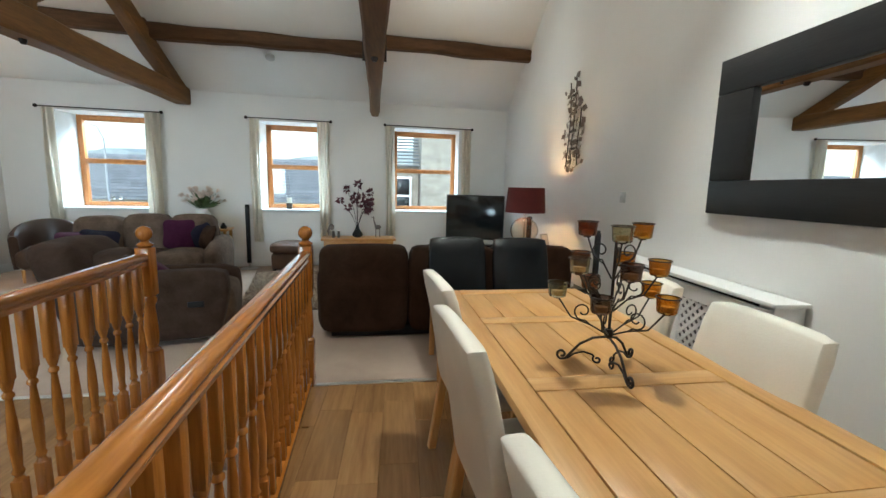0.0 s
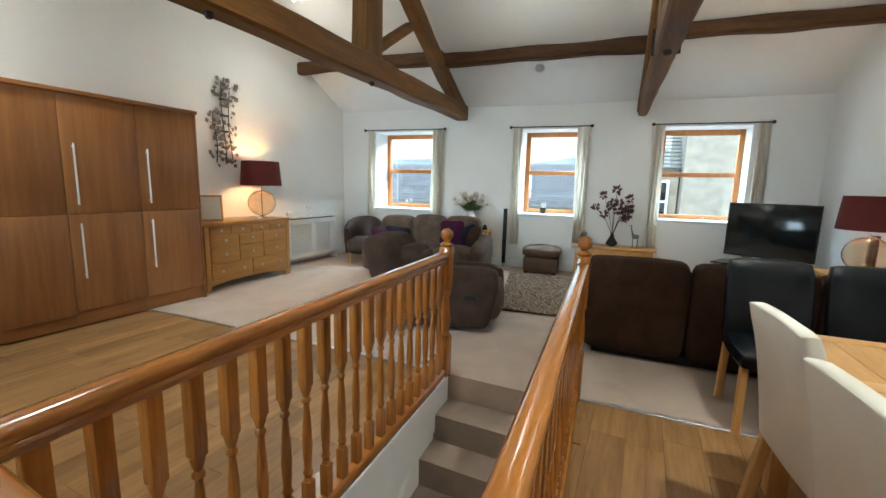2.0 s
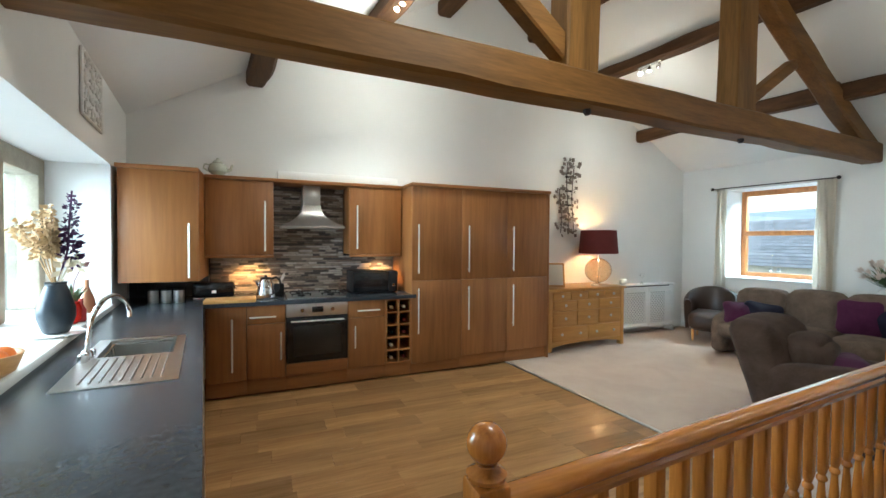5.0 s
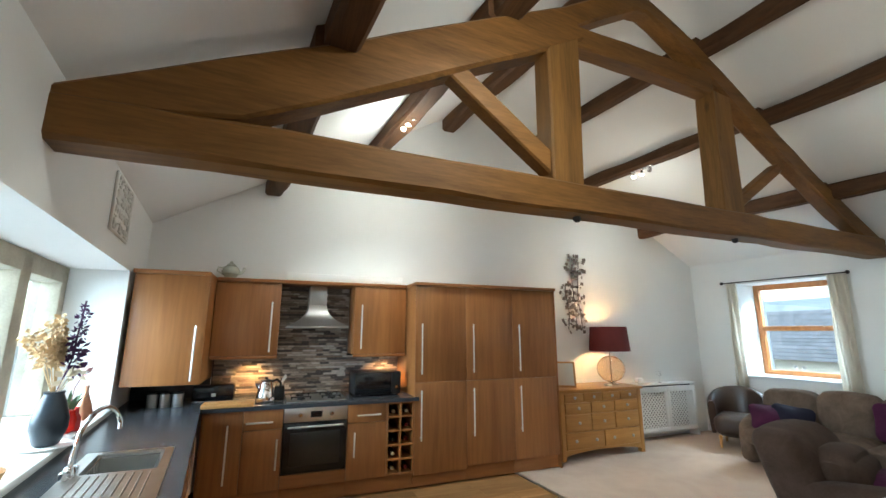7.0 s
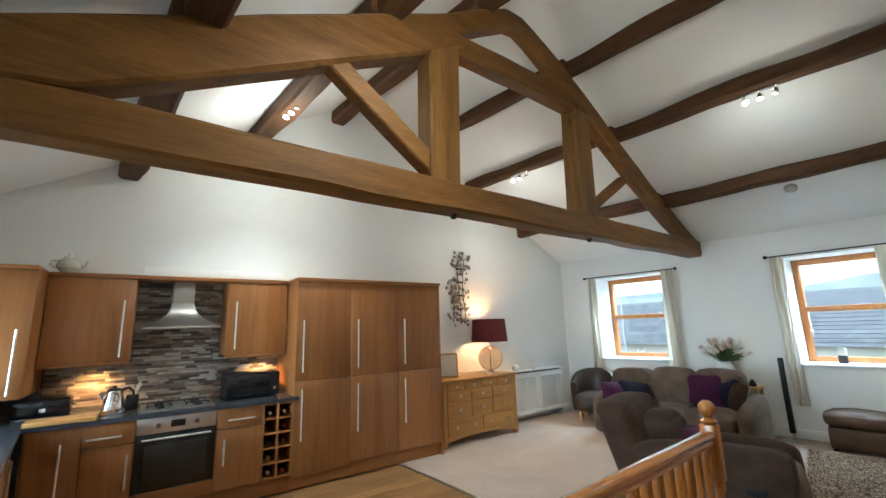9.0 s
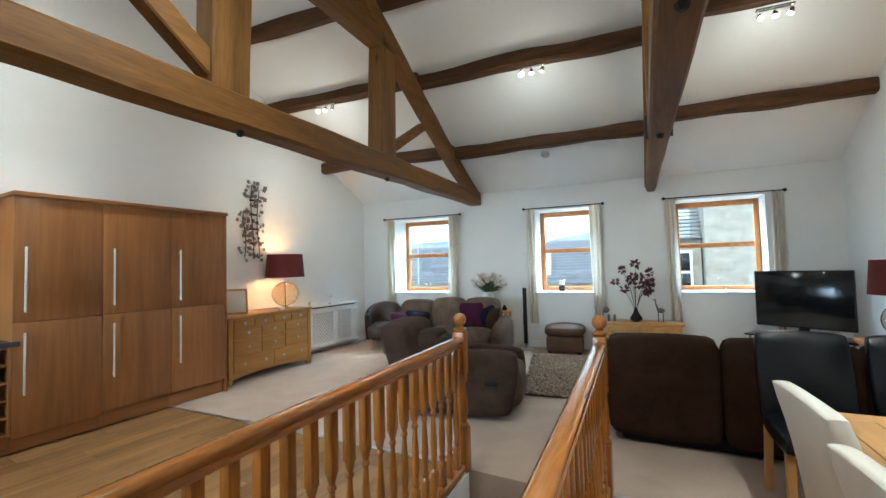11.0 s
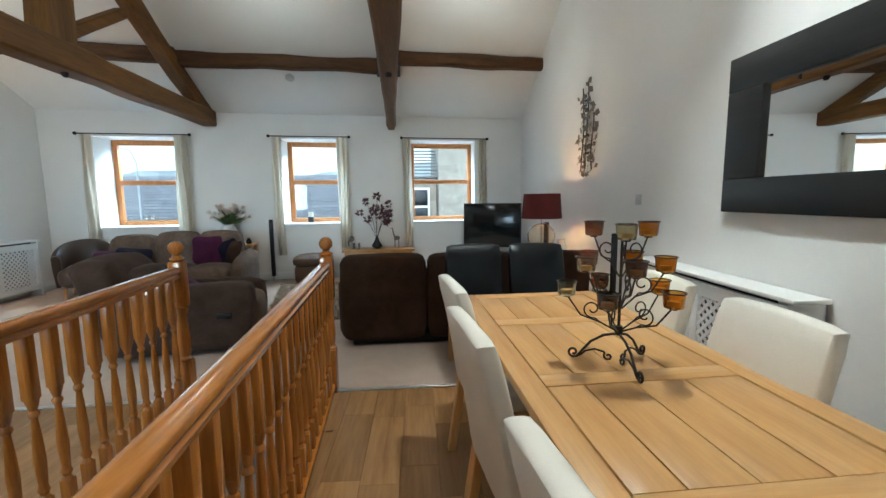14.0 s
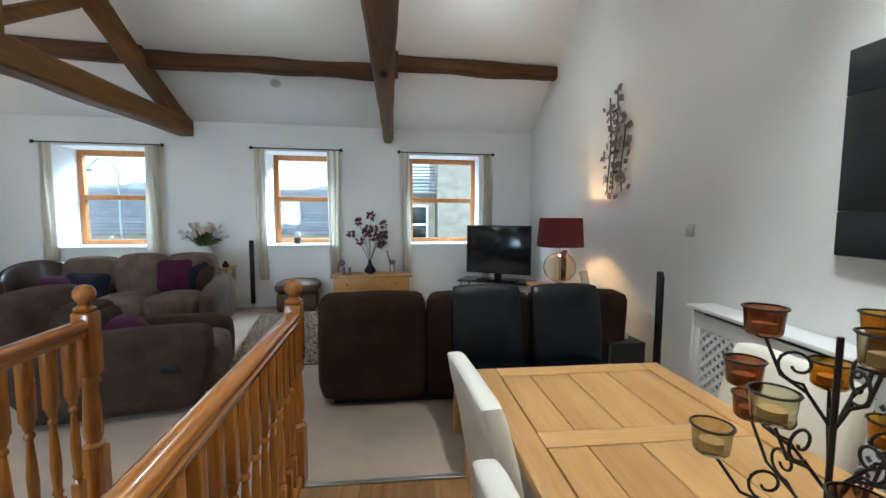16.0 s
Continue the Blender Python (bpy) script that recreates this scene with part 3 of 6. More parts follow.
balustrade((x_rail_l(0.432), 0.432), (x_rail_l(2.86), 2.86), "varnished orange pine balustrade with turned spindles and ball newels", "pine_y", True, True)
balustrade((x_rail_r(0.40), 0.40), (x_rail_r(2.99), 2.99), "varnished orange pine balustrade beside the dining table", "pine_y", True, True)
balustrade((x_rail_l(0.432) + 0.04, 0.432), (x_rail_r(0.40) - 0.04, 0.40), "short varnished pine balustrade across the stairwell's end", "pine_x", False, False)

# ---- dining table ----
TX0, TX1, TY0, TY1, TZ = 0.447, 1.268, 0.77, 2.565, 0.77
table = thing("dining_table", "long oak dining table with panelled top and cross boards", "table", pose(0.825, 1.6, 0, 0, 0, 2.6) @ pose(-0.825, -1.6, 0))
boxed("side_board", "oak_y", table, (TX0, TX0 + 0.085, TY0, TY1, TZ - 0.035, TZ), 0.006)
boxed("side_board", "oak_y", table, (TX1 - 0.085, TX1, TY0, TY1, TZ - 0.035, TZ), 0.006)
bars = [TY0, 1.33, 1.955, TY1 - 0.085]
for y in bars:
    boxed("cross_board", "oak_x", table, (TX0 + 0.087, TX1 - 0.087, y, y + 0.085, TZ - 0.035, TZ - 0.0005), 0.003)
for y0, y1 in zip(bars, bars[1:]):
    xs = [TX0 + 0.09, TX0 + 0.21, TX0 + 0.37, TX0 + 0.54, TX1 - 0.09]
    for xa, xb in zip(xs, xs[1:]):
        boxed("board", "oak_y", table, (xa, xb - 0.0035, y0 + 0.0875, y1 - 0.0025, TZ - 0.03, TZ - 0.002), 0.002)
boxed("apron", "oak_y", table, (TX0 + 0.07, TX0 + 0.095, TY0 + 0.1, TY1 - 0.1, TZ - 0.125, TZ - 0.036))
boxed("apron", "oak_y", table, (TX1 - 0.095, TX1 - 0.07, TY0 + 0.1, TY1 - 0.1, TZ - 0.125, TZ - 0.036))
boxed("apron", "oak_x", table, (TX0 + 0.1, TX1 - 0.1, TY0 + 0.07, TY0 + 0.095, TZ - 0.125, TZ - 0.036))
boxed("apron", "oak_x", table, (TX0 + 0.1, TX1 - 0.1, TY1 - 0.095, TY1 - 0.07, TZ - 0.125, TZ - 0.036))
for x in (TX0 + 0.05, TX1 - 0.13):
    for y in (TY0 + 0.05, TY1 - 0.13):
        boxed("leg", "oak_z", table, (x, x + 0.08, y, y + 0.08, 0, TZ - 0.036), 0.006)


def dining_chair(m, leather, label, group):
    """A padded high-back chair that faces +x."""
    t = thing("dining_chair", label, "chair", m, group)
    bm = B()
    pillow(bm, -0.20, 0.24, -0.225, 0.225, 0.40, 0.50, 0.012, 0.03, 1)
    part("seat", bm, leather, t)
    bm = B()
    vs = pillow(bm, -0.075, 0.0, -0.225, 0.225, 0.0, 0.56, 0.010, 0.028, 2)
    for v in vs:
        z = v.co.z
        v.co.x += -0.10 * (max(0.0, z) / 0.56) ** 1.6
        v.co += Vector((-0.17, 0, 0.405))
    part("backrest", bm, leather, t)
    for x, lean in ((0.20, 0.0), (-0.21, -0.06)):
        for y in (-0.195, 0.195):
            bm = B()
            beam(bm, (x + lean, y, 0.0), (x, y, 0.405), 0.042, 0.042, 0, 1, 0.005)
            part("leg", bm, "oak_z", t, "oak leg")
    return t


CREAM = "cream leather padded dining chair with oak legs at the table"
for x, y in ((0.66, 0.64), (0.61, 1.42), (0.61, 2.05)):
    dining_chair(pose(x, y, -0.0, 0, 0, 7), "cream", CREAM, "chairs round the table")
for y in (1.40, 2.05):
    dining_chair(pose(1.05, y, 0, 0, 0, 180), "cream", CREAM, "chairs round the table")
for x in (0.62, 1.14):
    dining_chair(pose(x, 3.19, 0, 0, 0, -90 + 3), "black_leather", "black leather high-back dining chair at the table's end", "black chairs at the table's end")

# ---- kitchen ----
FX = -4.80
TOP = 0.905


def bar_handle(parent, a, b):
    """A slim steel bar handle between two points, standing off the door along +x."""
    bm = B()
    a, b = Vector(a), Vector(b)
    off = Vector((0.032, 0, 0))
    tube(bm, [a + off, b + off], 0.0085, 8)
    d = (b - a).normalized() * 0.03
    for p in (a + d, b - d):
        tube(bm, [p, p + off], 0.004, 6)
    return part("handle", bm, "satin", parent, "brushed steel bar handle")


def door(parent, y0, y1, z0, z1, x=FX, handle=None, name="door"):
    g = 0.002
    d = boxed(name, "kitchen", parent, (x - 0.02, x, y0 + g, y1 - g, z0 + g, z1 - g), 0.0025)
    if handle:
        bar_handle(d, (x, handle[0], handle[1]), (x, handle[2], handle[3]))
    return d


def unit(label, y0, y1, z0, z1, x=FX, back=X_LEFT + 0.004, name="kitchen_unit"):
    t = thing(name, label, "kitchen cabinet", group="fitted kitchen units")
    boxed("carcass", "kitchen", t, (back, x - 0.022, y0 + 0.001, y1 - 0.001, z0, z1), 0.001)
    return t


def plinth(t, y0, y1):
    boxed("plinth", "kitchen_h", t, (FX - 0.065, FX - 0.05, y0, y1, 0.0, 0.15), 0.001)


u = unit("walnut corner base cupboard under the worktop", -0.52, -0.17, 0.15, 0.865)
door(u, -0.50, -0.17, 0.15, 0.865, handle=(-0.294, 0.25, -0.294, 0.75))
plinth(u, -0.52, -0.17)
u = unit("walnut base cupboard with a drawer beside the oven", -0.17, 0.18, 0.15, 0.865)
door(u, -0.17, 0.18, 0.685, 0.865, handle=(-0.145, 0.755, 0.09, 0.755), name="drawer")
door(u, -0.17, 0.18, 0.15, 0.685, handle=(0.135, 0.33, 0.135, 0.60))
plinth(u, -0.17, 0.18)
u = unit("walnut base cupboard with a drawer next to the wine rack", 0.79, 1.195, 0.15, 0.865)
door(u, 0.79, 1.195, 0.685, 0.865, handle=(0.885, 0.76, 1.125, 0.76), name="drawer")
door(u, 0.79, 1.195, 0.15, 0.685, handle=(0.862, 0.37, 0.862, 0.60))
plinth(u, 0.79, 1.195)

# oven in its housing
u = unit("walnut oven housing with a filler panel below", 0.18, 0.79, 0.15, 0.26)
boxed("filler_panel", "kitchen_h", u, (FX - 0.02, FX, 0.182, 0.788, 0.15, 0.268), 0.002)
plinth(u, 0.18, 0.79)
oven = thing("oven", "built-in electric oven with black glass door and steel panel", "oven")
boxed("body", "black_matt", oven, (FX - 0.5, FX - 0.02, 0.19, 0.78, 0.272, 0.862))
boxed("control_panel", "steel", oven, (FX - 0.02, FX + 0.004, 0.185, 0.785, 0.732, 0.862), 0.003)
dr = boxed("door", "black", oven, (FX - 0.02, FX + 0.012, 0.185, 0.785, 0.275, 0.729), 0.004, "black glass door")
boxed("door_window", plain("smoked_oven_glass", (0.02, 0.018, 0.016), 0.08, vary=0.1, relief=0), dr, (FX + 0.0125, FX + 0.0145, 0.25, 0.72, 0.34, 0.64), 0.0008)
bar_handle(dr, (FX + 0.012, 0.225, 0.692), (FX + 0.012, 0.745, 0.692))
for y in (0.335, 0.63):
    bm = B()
    lathe(bm, [(0.022, 0), (0.021, 0.018), (0.018, 0.022)], 16, pose(FX + 0.004, y, 0.797, 0, 90, 0))
    part("knob", bm, "chrome", oven)
boxed("display", "black", oven, (FX + 0.0042, FX + 0.0062, 0.43, 0.54, 0.77, 0.828), 0.0006)

# wine rack
rack = thing("wine_rack", "walnut wine rack with ten square holes", "wine rack", group="fitted kitchen units")
plinth(rack, 1.195, 1.495)
boxed("back_panel", "kitchen", rack, (FX - 0.5, FX - 0.48, 1.20, 1.49, 0.15, 0.865), 0.001)
for y in (1.205, 1.346, 1.487):
    boxed("upright", "kitchen", rack, (FX - 0.48, FX, y - 0.009, y + 0.009, 0.15, 0.865), 0.001)
for k in range(6):
    z = 0.159 + k * (0.865 - 0.168) / 5
    for ya, yb in ((1.214, 1.337), (1.355, 1.478)):
        boxed("shelf", "kitchen_h", rack, (FX - 0.48, FX - 0.002, ya, yb, z - 0.009, z + 0.009), 0.001)
foils = [plain("foil_%d" % i, c, 0.3, 0.6) for i, c in enumerate(((0.55, 0.5, 0.4), (0.25, 0.03, 0.04), (0.02, 0.02, 0.02)))]
bottle_glass = plain("dark_bottle_glass", (0.012, 0.018, 0.010), 0.08, vary=0.1, relief=0)
rnd = random.Random(4)
for k in range(5):
    for j, y in enumerate((1.2755, 1.4165)):
        if (k, j) in ((1, 1), (3, 0)):
            continue
        z = 0.168 + k * 0.1394 + 0.001
        b = thing("wine_bottle", "dark wine bottle with foil neck lying in the rack", "bottle", pose(FX - 0.05, y, z + 0.040, 0, 90, 0), "bottles in the wine rack")
        bm = B()
        lathe(bm, [(0.03, -0.30), (0.0385, -0.29), (0.0385, -0.11), (0.030, -0.085), (0.0155, -0.06), (0.0150, -0.02)], 16)
        part("body", bm, bottle_glass, b)
        bm = B()
        lathe(bm, [(0.0158, -0.045), (0.0158, 0.0), (0.0175, 0.002), (0.0175, 0.012), (0.008, 0.014)], 14)
        part("foil_cap", bm, foils[rnd.randrange(3)], b)

# tall units
ys = [1.497, 2.115, 2.735, 3.345]
for k, (a, b) in enumerate(zip(ys, ys[1:])):
    u = unit("tall walnut larder unit with two doors and bar handles", a, b, 0.15, 2.112, name="larder_unit")
    h = (1.567, 2.196, 2.812)[k]
    door(u, a, b, 1.055, 2.112, handle=(h, 1.14, h, 1.685))
    door(u, a, b, 0.12 if k == 0 else 0.15, 1.052, handle=(h, 0.46, h, 0.97))
    plinth(u, a, b)
boxed("end_panel", "kitchen", u, (X_LEFT + 0.004, FX + 0.004, 3.347, 3.365, 0.0, 2.112), 0.001)

# wall units
u = unit("deep walnut wall cupboard in the kitchen corner", -1.165, -0.56, 1.12, 2.112, -4.77, name="wall_cabinet")
door(u, -1.165, -0.56, 1.12, 2.112, -4.77, (-0.633, 1.155, -0.633, 1.645))
u = unit("walnut wall cupboard beside the cooker hood", -0.56, 0.08, 1.345, 2.112, -5.16, name="wall_cabinet")
door(u, -0.555, 0.08, 1.345, 2.112, -5.16, (-0.005, 1.385, -0.005, 1.905))
boxed("light_rail", "kitchen_h", u, (-5.18, -5.16, -0.555, 0.08, 1.315, 1.343), 0.001)
u = unit("walnut wall cupboard above the microwave", 0.87, 1.495, 1.345, 2.112, -5.16, name="wall_cabinet")
door(u, 0.875, 1.485, 1.345, 2.112, -5.16, (0.957, 1.405, 0.957, 1.90))
boxed("light_rail", "kitchen_h", u, (-5.18, -5.16, 0.875, 1.485, 1.315, 1.343), 0.001)
cor = thing("cornice", "walnut cornice strip along the top of the kitchen units", "cornice")
for d in ((X_LEFT + 0.004, -4.755, -1.18, -0.56), (X_LEFT + 0.004, -5.145, -0.56, 1.485), (X_LEFT + 0.004, FX + 0.022, 1.486, 3.378)):
    boxed("moulding", "kitchen_h", cor, (d[0], d[1], d[2] + 0.001, d[3], 2.113, 2.15), 0.006)

bm = B()
box(bm, X_LEFT + 0.001, -5.27, 0.12, 1.47, 2.151, 2.25, 0.004)
tagged(part("duct_box", bm, "plaster"), "low white plastered duct box above the wall units", "duct box")

# worktops
bm = B()
SX0, SX1, SV0, SV1 = -3.42, -2.47, -0.50, -0.07
gx = [X_LEFT + 0.003, -4.77, SX0 + 0.012, SX1 - 0.012, -0.78]
gv = [V_SINK + 0.003, SV0 + 0.012, SV1 - 0.012, 0.02, 2.088]
cells = [(i, j) for i in range(4) for j in range(4) if not (i == 2 and j == 1) and (i == 0 or j < 3)]
grid = {}


def gvert(i, j, z):
    if (i, j, z) not in grid:
        grid[(i, j, z)] = bm.verts.new((gx[i], yy(gv[j], gx[i]), z))
    return grid[(i, j, z)]


for i, j in cells:
    for z in (TOP - 0.038, TOP):
        bm.faces.new([gvert(i, j, z), gvert(i + 1, j, z), gvert(i + 1, j + 1, z), gvert(i, j + 1, z)])
    for (p, q), side in (((i, j), (i - 1, j)), ((i + 1, j), (i + 1, j)), ((i, j), (i, j - 1)), ((i, j + 1), (i, j + 1))):
        if side not in cells:
            p2, q2 = (p, q + 1) if side[0] != i else (p + 1, q)
            bm.faces.new([gvert(p, q, TOP - 0.038), gvert(p2, q2, TOP - 0.038), gvert(p2, q2, TOP), gvert(p, q, TOP)])
wt = tagged(part("worktop", bm, "worktop"), "dark slate-grey laminate worktop in an L shape", "worktop")
# units under the sink run
for k, (a, b) in enumerate(((-4.72, -4.1), (-4.1, -3.5), (-3.5, -2.5), (-2.5, -1.9), (-1.9, -1.3), (-1.3, -0.80))):
    t = thing("kitchen_unit", "walnut base cupboard under the sink worktop", "kitchen cabinet", group="fitted kitchen units")
    for nm, d in (("carcass", (a + 0.001, b - 0.001, V_SINK + 0.01, -0.035, 0.15, 0.70)), ("door", (a + 0.003, b - 0.003, -0.033, -0.013, 0.15, 0.864)), ("plinth", (a, b, -0.085, -0.07, 0, 0.15))):
        bm = B()
        box(bm, *d, 0.0015)
        shear(bm)
        p = part(nm, bm, "kitchen", t)
        if nm == "door":
            bm = B()
            x = b - 0.06
            tube(bm, [(x, yy(0.02, x), 0.40), (x, yy(0.02, x), 0.80)], 0.0065, 8)
            tube(bm, [(x, yy(-0.013, x), 0.43), (x, yy(0.02, x), 0.43)], 0.004, 6)
            tube(bm, [(x, yy(-0.013, x), 0.77), (x, yy(0.02, x), 0.77)], 0.004, 6)
            part("handle", bm, "steel", p, "brushed steel bar handle")

# sink
sink = thing("sink", "stainless steel inset sink with drainer and mixer tap", "sink")
bm = B()
z = TOP + 0.003
bx0, bx1, bv0, bv1 = SX0 + 0.05, SX0 + 0.44, SV0 + 0.06, SV1 - 0.045
for d in ((SX0, SX1, SV0, bv0), (SX0, SX1, bv1, SV1), (SX0, bx0, bv0, bv1), (bx1, SX1, bv0, bv1)):
    box(bm, *d, TOP + 0.0005, z + 0.002)
shear(bm)
part("deck", bm, "steel", sink)
bm = B()
for d in ((bx0 - 0.002, bx0, bv0, bv1), (bx1, bx1 + 0.002, bv0, bv1), (bx0, bx1, bv0 - 0.002, bv0), (bx0, bx1, bv1, bv1 + 0.002)):
    box(bm, *d, TOP - 0.16, TOP + 0.001)
box(bm, bx0, bx1, bv0, bv1, TOP - 0.162, TOP - 0.16)
shear(bm)
part("bowl", bm, "steel", sink)
for k in range(9):
    bm = B()
    v = bv0 + 0.02 + k * (bv1 - bv0 - 0.04) / 8
    tube(bm, [(bx1 + 0.05, yy(v, bx1 + 0.05), z + 0.003), (SX1 - 0.06, yy(v, SX1 - 0.06), z + 0.003)], 0.004, 6)
    part("drainer_rib", bm, "steel", sink)
for k in range(5):
    x = bx0 + 0.05 + k * 0.072
    bm = B()
    tube(bm, [(x, yy(bv0 + 0.02, x), TOP - 0.01), (x, yy(bv0 + 0.03, x), TOP - 0.12), (x, yy(bv1 - 0.03, x), TOP - 0.12), (x, yy(bv1 - 0.02, x), TOP - 0.01)], 0.003, 6)
    part("basket_wire", bm, "chrome", sink)
bm = B()
rim = [(bx0 + 0.03, bv0 + 0.02), (bx1 - 0.03, bv0 + 0.02), (bx1 - 0.03, bv1 - 0.02), (bx0 + 0.03, bv1 - 0.02), (bx0 + 0.03, bv0 + 0.02)]
tube(bm, [(x, yy(v, x), TOP - 0.008) for x, v in rim], 0.004, 6)
part("basket_rim", bm, "chrome", sink)
bm = B()
tx, ty = -2.95, yy(SV0 + 0.03, -2.95)
lathe(bm, [(0.028, 0), (0.026, 0.03), (0.018, 0.05)], 16, Matrix.Translation((tx, ty, z + 0.002)))
pts = [(tx, ty, z + 0.04)]
for k in range(13):
    a = math.pi * (1 - k / 12)
    pts.append((tx - 0.11 - 0.11 * math.cos(a) * 1.0, ty + 0.02 + 0.10 * k / 12, z + 0.20 + 0.10 * math.sin(a)))
pts.append((tx - 0.22, ty + 0.12, z + 0.17))
tube(bm, pts, 0.011, 10)
part("tap", bm, "chrome", sink, "curved chrome mixer tap")
for dx in (-0.05, 0.05):
    bm = B()
    lathe(bm, [(0.016, 0), (0.022, 0.012), (0.022, 0.035), (0.012, 0.042)], 12, Matrix.Translation((tx + dx, ty, z + 0.004)))
    part("tap_handle", bm, "chrome", sink)

# splashback of long narrow mosaic strips
tile_cols = [(0.42, 0.36, 0.31), (0.16, 0.13, 0.115), (0.28, 0.235, 0.20), (0.075, 0.065, 0.062), (0.52, 0.475, 0.43), (0.22, 0.16, 0.125)]
tile_mats = [plain("mosaic_stone_%d" % i, c, 0.35, vary=0.2, scale=25, fine=200, relief=0.1, per_object=0.15) for i, c in enumerate(tile_cols)]
splash = B()
box(splash, X_LEFT + 0.001, X_LEFT + 0.006, -0.56, 1.495, TOP + 0.001, 1.345)
box(splash, X_LEFT + 0.001, X_LEFT + 0.0058, 0.082, 0.868, 1.345, 2.11)
back = setting("tile_backing", splash, "black_matt", "splashback of brown, grey and cream mosaic strips behind the hob", "splashback")
strips = {}
rnd = random.Random(11)
for row in range(50):
    z0 = TOP + 0.003 + row * 0.0241
    lo, hi = (-0.55, 1.493) if z0 < 1.315 else (0.084, 0.867)
    y = lo
    while y < hi - 0.012:
        w = rnd.choice((0.075, 0.10, 0.125, 0.15, 0.18))
        w = min(w, hi - y)
        if hi - (y + w) < 0.03:
            w = hi - y
        strips.setdefault(rnd.randrange(6), []).append((y, w, z0, rnd.random()))
        y += w
loose = 0
for ci, items in strips.items():
    rest = B()
    meshes = {}
    for y, w, z0, r in items:
        if 0.05 < y < 0.86 and loose < 300:
            key = round(w, 3)
            if key not in meshes:
                bm = B()
                box(bm, 0, 0.008, 0.001, w - 0.001, 0.001, 0.0228, 0.0012)
                meshes[key] = mesh_of("tile", bm, tile_mats[ci], 0)
            ob = new("tile", meshes[key])
            ob.parent, ob.location = back, (X_LEFT + 0.0065 + 0.003 * r, y, z0)
            loose += 1
        else:
            box(rest, X_LEFT + 0.0065, X_LEFT + 0.0135 + 0.003 * r, y + 0.001, y + w - 0.001, z0 + 0.001, z0 + 0.0228)
    ob = part("tiles", rest, tile_mats[ci], back, "", 0)
    ob["kind"] = "stuff"

# cooker hood and hob
hood = thing("cooker_hood", "stainless steel chimney cooker hood above the hob", "cooker hood")
boxed("chimney", "steel", hood, (X_LEFT + 0.02, X_LEFT + 0.25, 0.385, 0.571, 1.89, 2.109), 0.003)
bm = B()
rings = []
for k in range(7):
    f = k / 6
    s = 1 - (1 - f) ** 2.4
    hw, x1 = 0.328 - 0.23 * s, X_LEFT + 0.50 - 0.23 * s
    zz = 1.652 + 0.24 * f
    rings.append([bm.verts.new(p) for p in ((X_LEFT + 0.02, 0.478 - hw, zz), (x1, 0.478 - hw, zz), (x1, 0.478 + hw, zz), (X_LEFT + 0.02, 0.478 + hw, zz))])
for a, b in zip(rings, rings[1:]):
    for k in range(4):
        bm.faces.new((a[k], a[(k + 1) % 4], b[(k + 1) % 4], b[k]))
bm.faces.new(rings[0])
bm.faces.new(rings[-1])
part("canopy", bm, "steel", hood)
boxed("rim", "steel", hood, (X_LEFT + 0.02, X_LEFT + 0.503, 0.15, 0.806, 1.632, 1.652), 0.003)
hob = thing("hob", "steel gas hob with black pan supports on the worktop", "hob")
boxed("plate", "steel", hob, (-5.36, -4.86, 0.20, 0.78, TOP + 0.0005, TOP + 0.012), 0.004)
for x in (-5.24, -4.98):
    for y in (0.34, 0.64):
        bm = B()
        lathe(bm, [(0.04, 0), (0.04, 0.012), (0.02, 0.016)], 16, Matrix.Translation((x, y, TOP + 0.012)))
        part("burner", bm, "black_matt", hob)
        bm = B()
        for a in (0, 1):
            d = (0.1, 0.006) if a else (0.006, 0.1)
            box(bm, x - d[0], x + d[0], y - d[1], y + d[1], TOP + 0.030, TOP + 0.040)
        for sx, sy in ((0.09, 0), (-0.09, 0), (0, 0.09), (0, -0.09)):
            box(bm, x + sx - 0.005, x + sx + 0.005, y + sy - 0.005, y + sy + 0.005, TOP + 0.012, TOP + 0.032)
        part("pan_support", bm, "black_matt", hob)

# dark panel added for the shadow below the deep wall cupboard
bm = B()
box(bm, X_LEFT + 0.001, X_LEFT + 0.014, -1.27, -0.565, TOP + 0.001, 1.118, 0.002)
tagged(part("upstand", bm, "worktop"), "dark panel imitating the shadow under the deep corner cupboard", "upstand")

# things on the worktop
mw = thing("microwave", "black microwave oven on the worktop", "microwave")
boxed("body", "black_matt", mw, (-5.40, -5.03, 0.885, 1.40, TOP + 0.012, TOP + 0.25), 0.01)
boxed("door", "black", mw, (-5.03, -5.012, 0.89, 1.29, TOP + 0.02, TOP + 0.243), 0.004)
boxed("control_panel", "black_matt", mw, (-5.03, -5.014, 1.295, 1.395, TOP + 0.02, TOP + 0.243), 0.003)
for y in (0.96, 1.37):
    boxed("foot", "black_matt", mw, (-5.38, -5.06, y - 0.012, y + 0.012, TOP + 0.0005, TOP + 0.013), 0.001)
bm = B()
lathe(bm, [(0.018, 0), (0.016, 0.015)], 14, pose(-5.014, 1.345, TOP + 0.09, 0, 90, 0))
part("knob", bm, "chrome", mw)
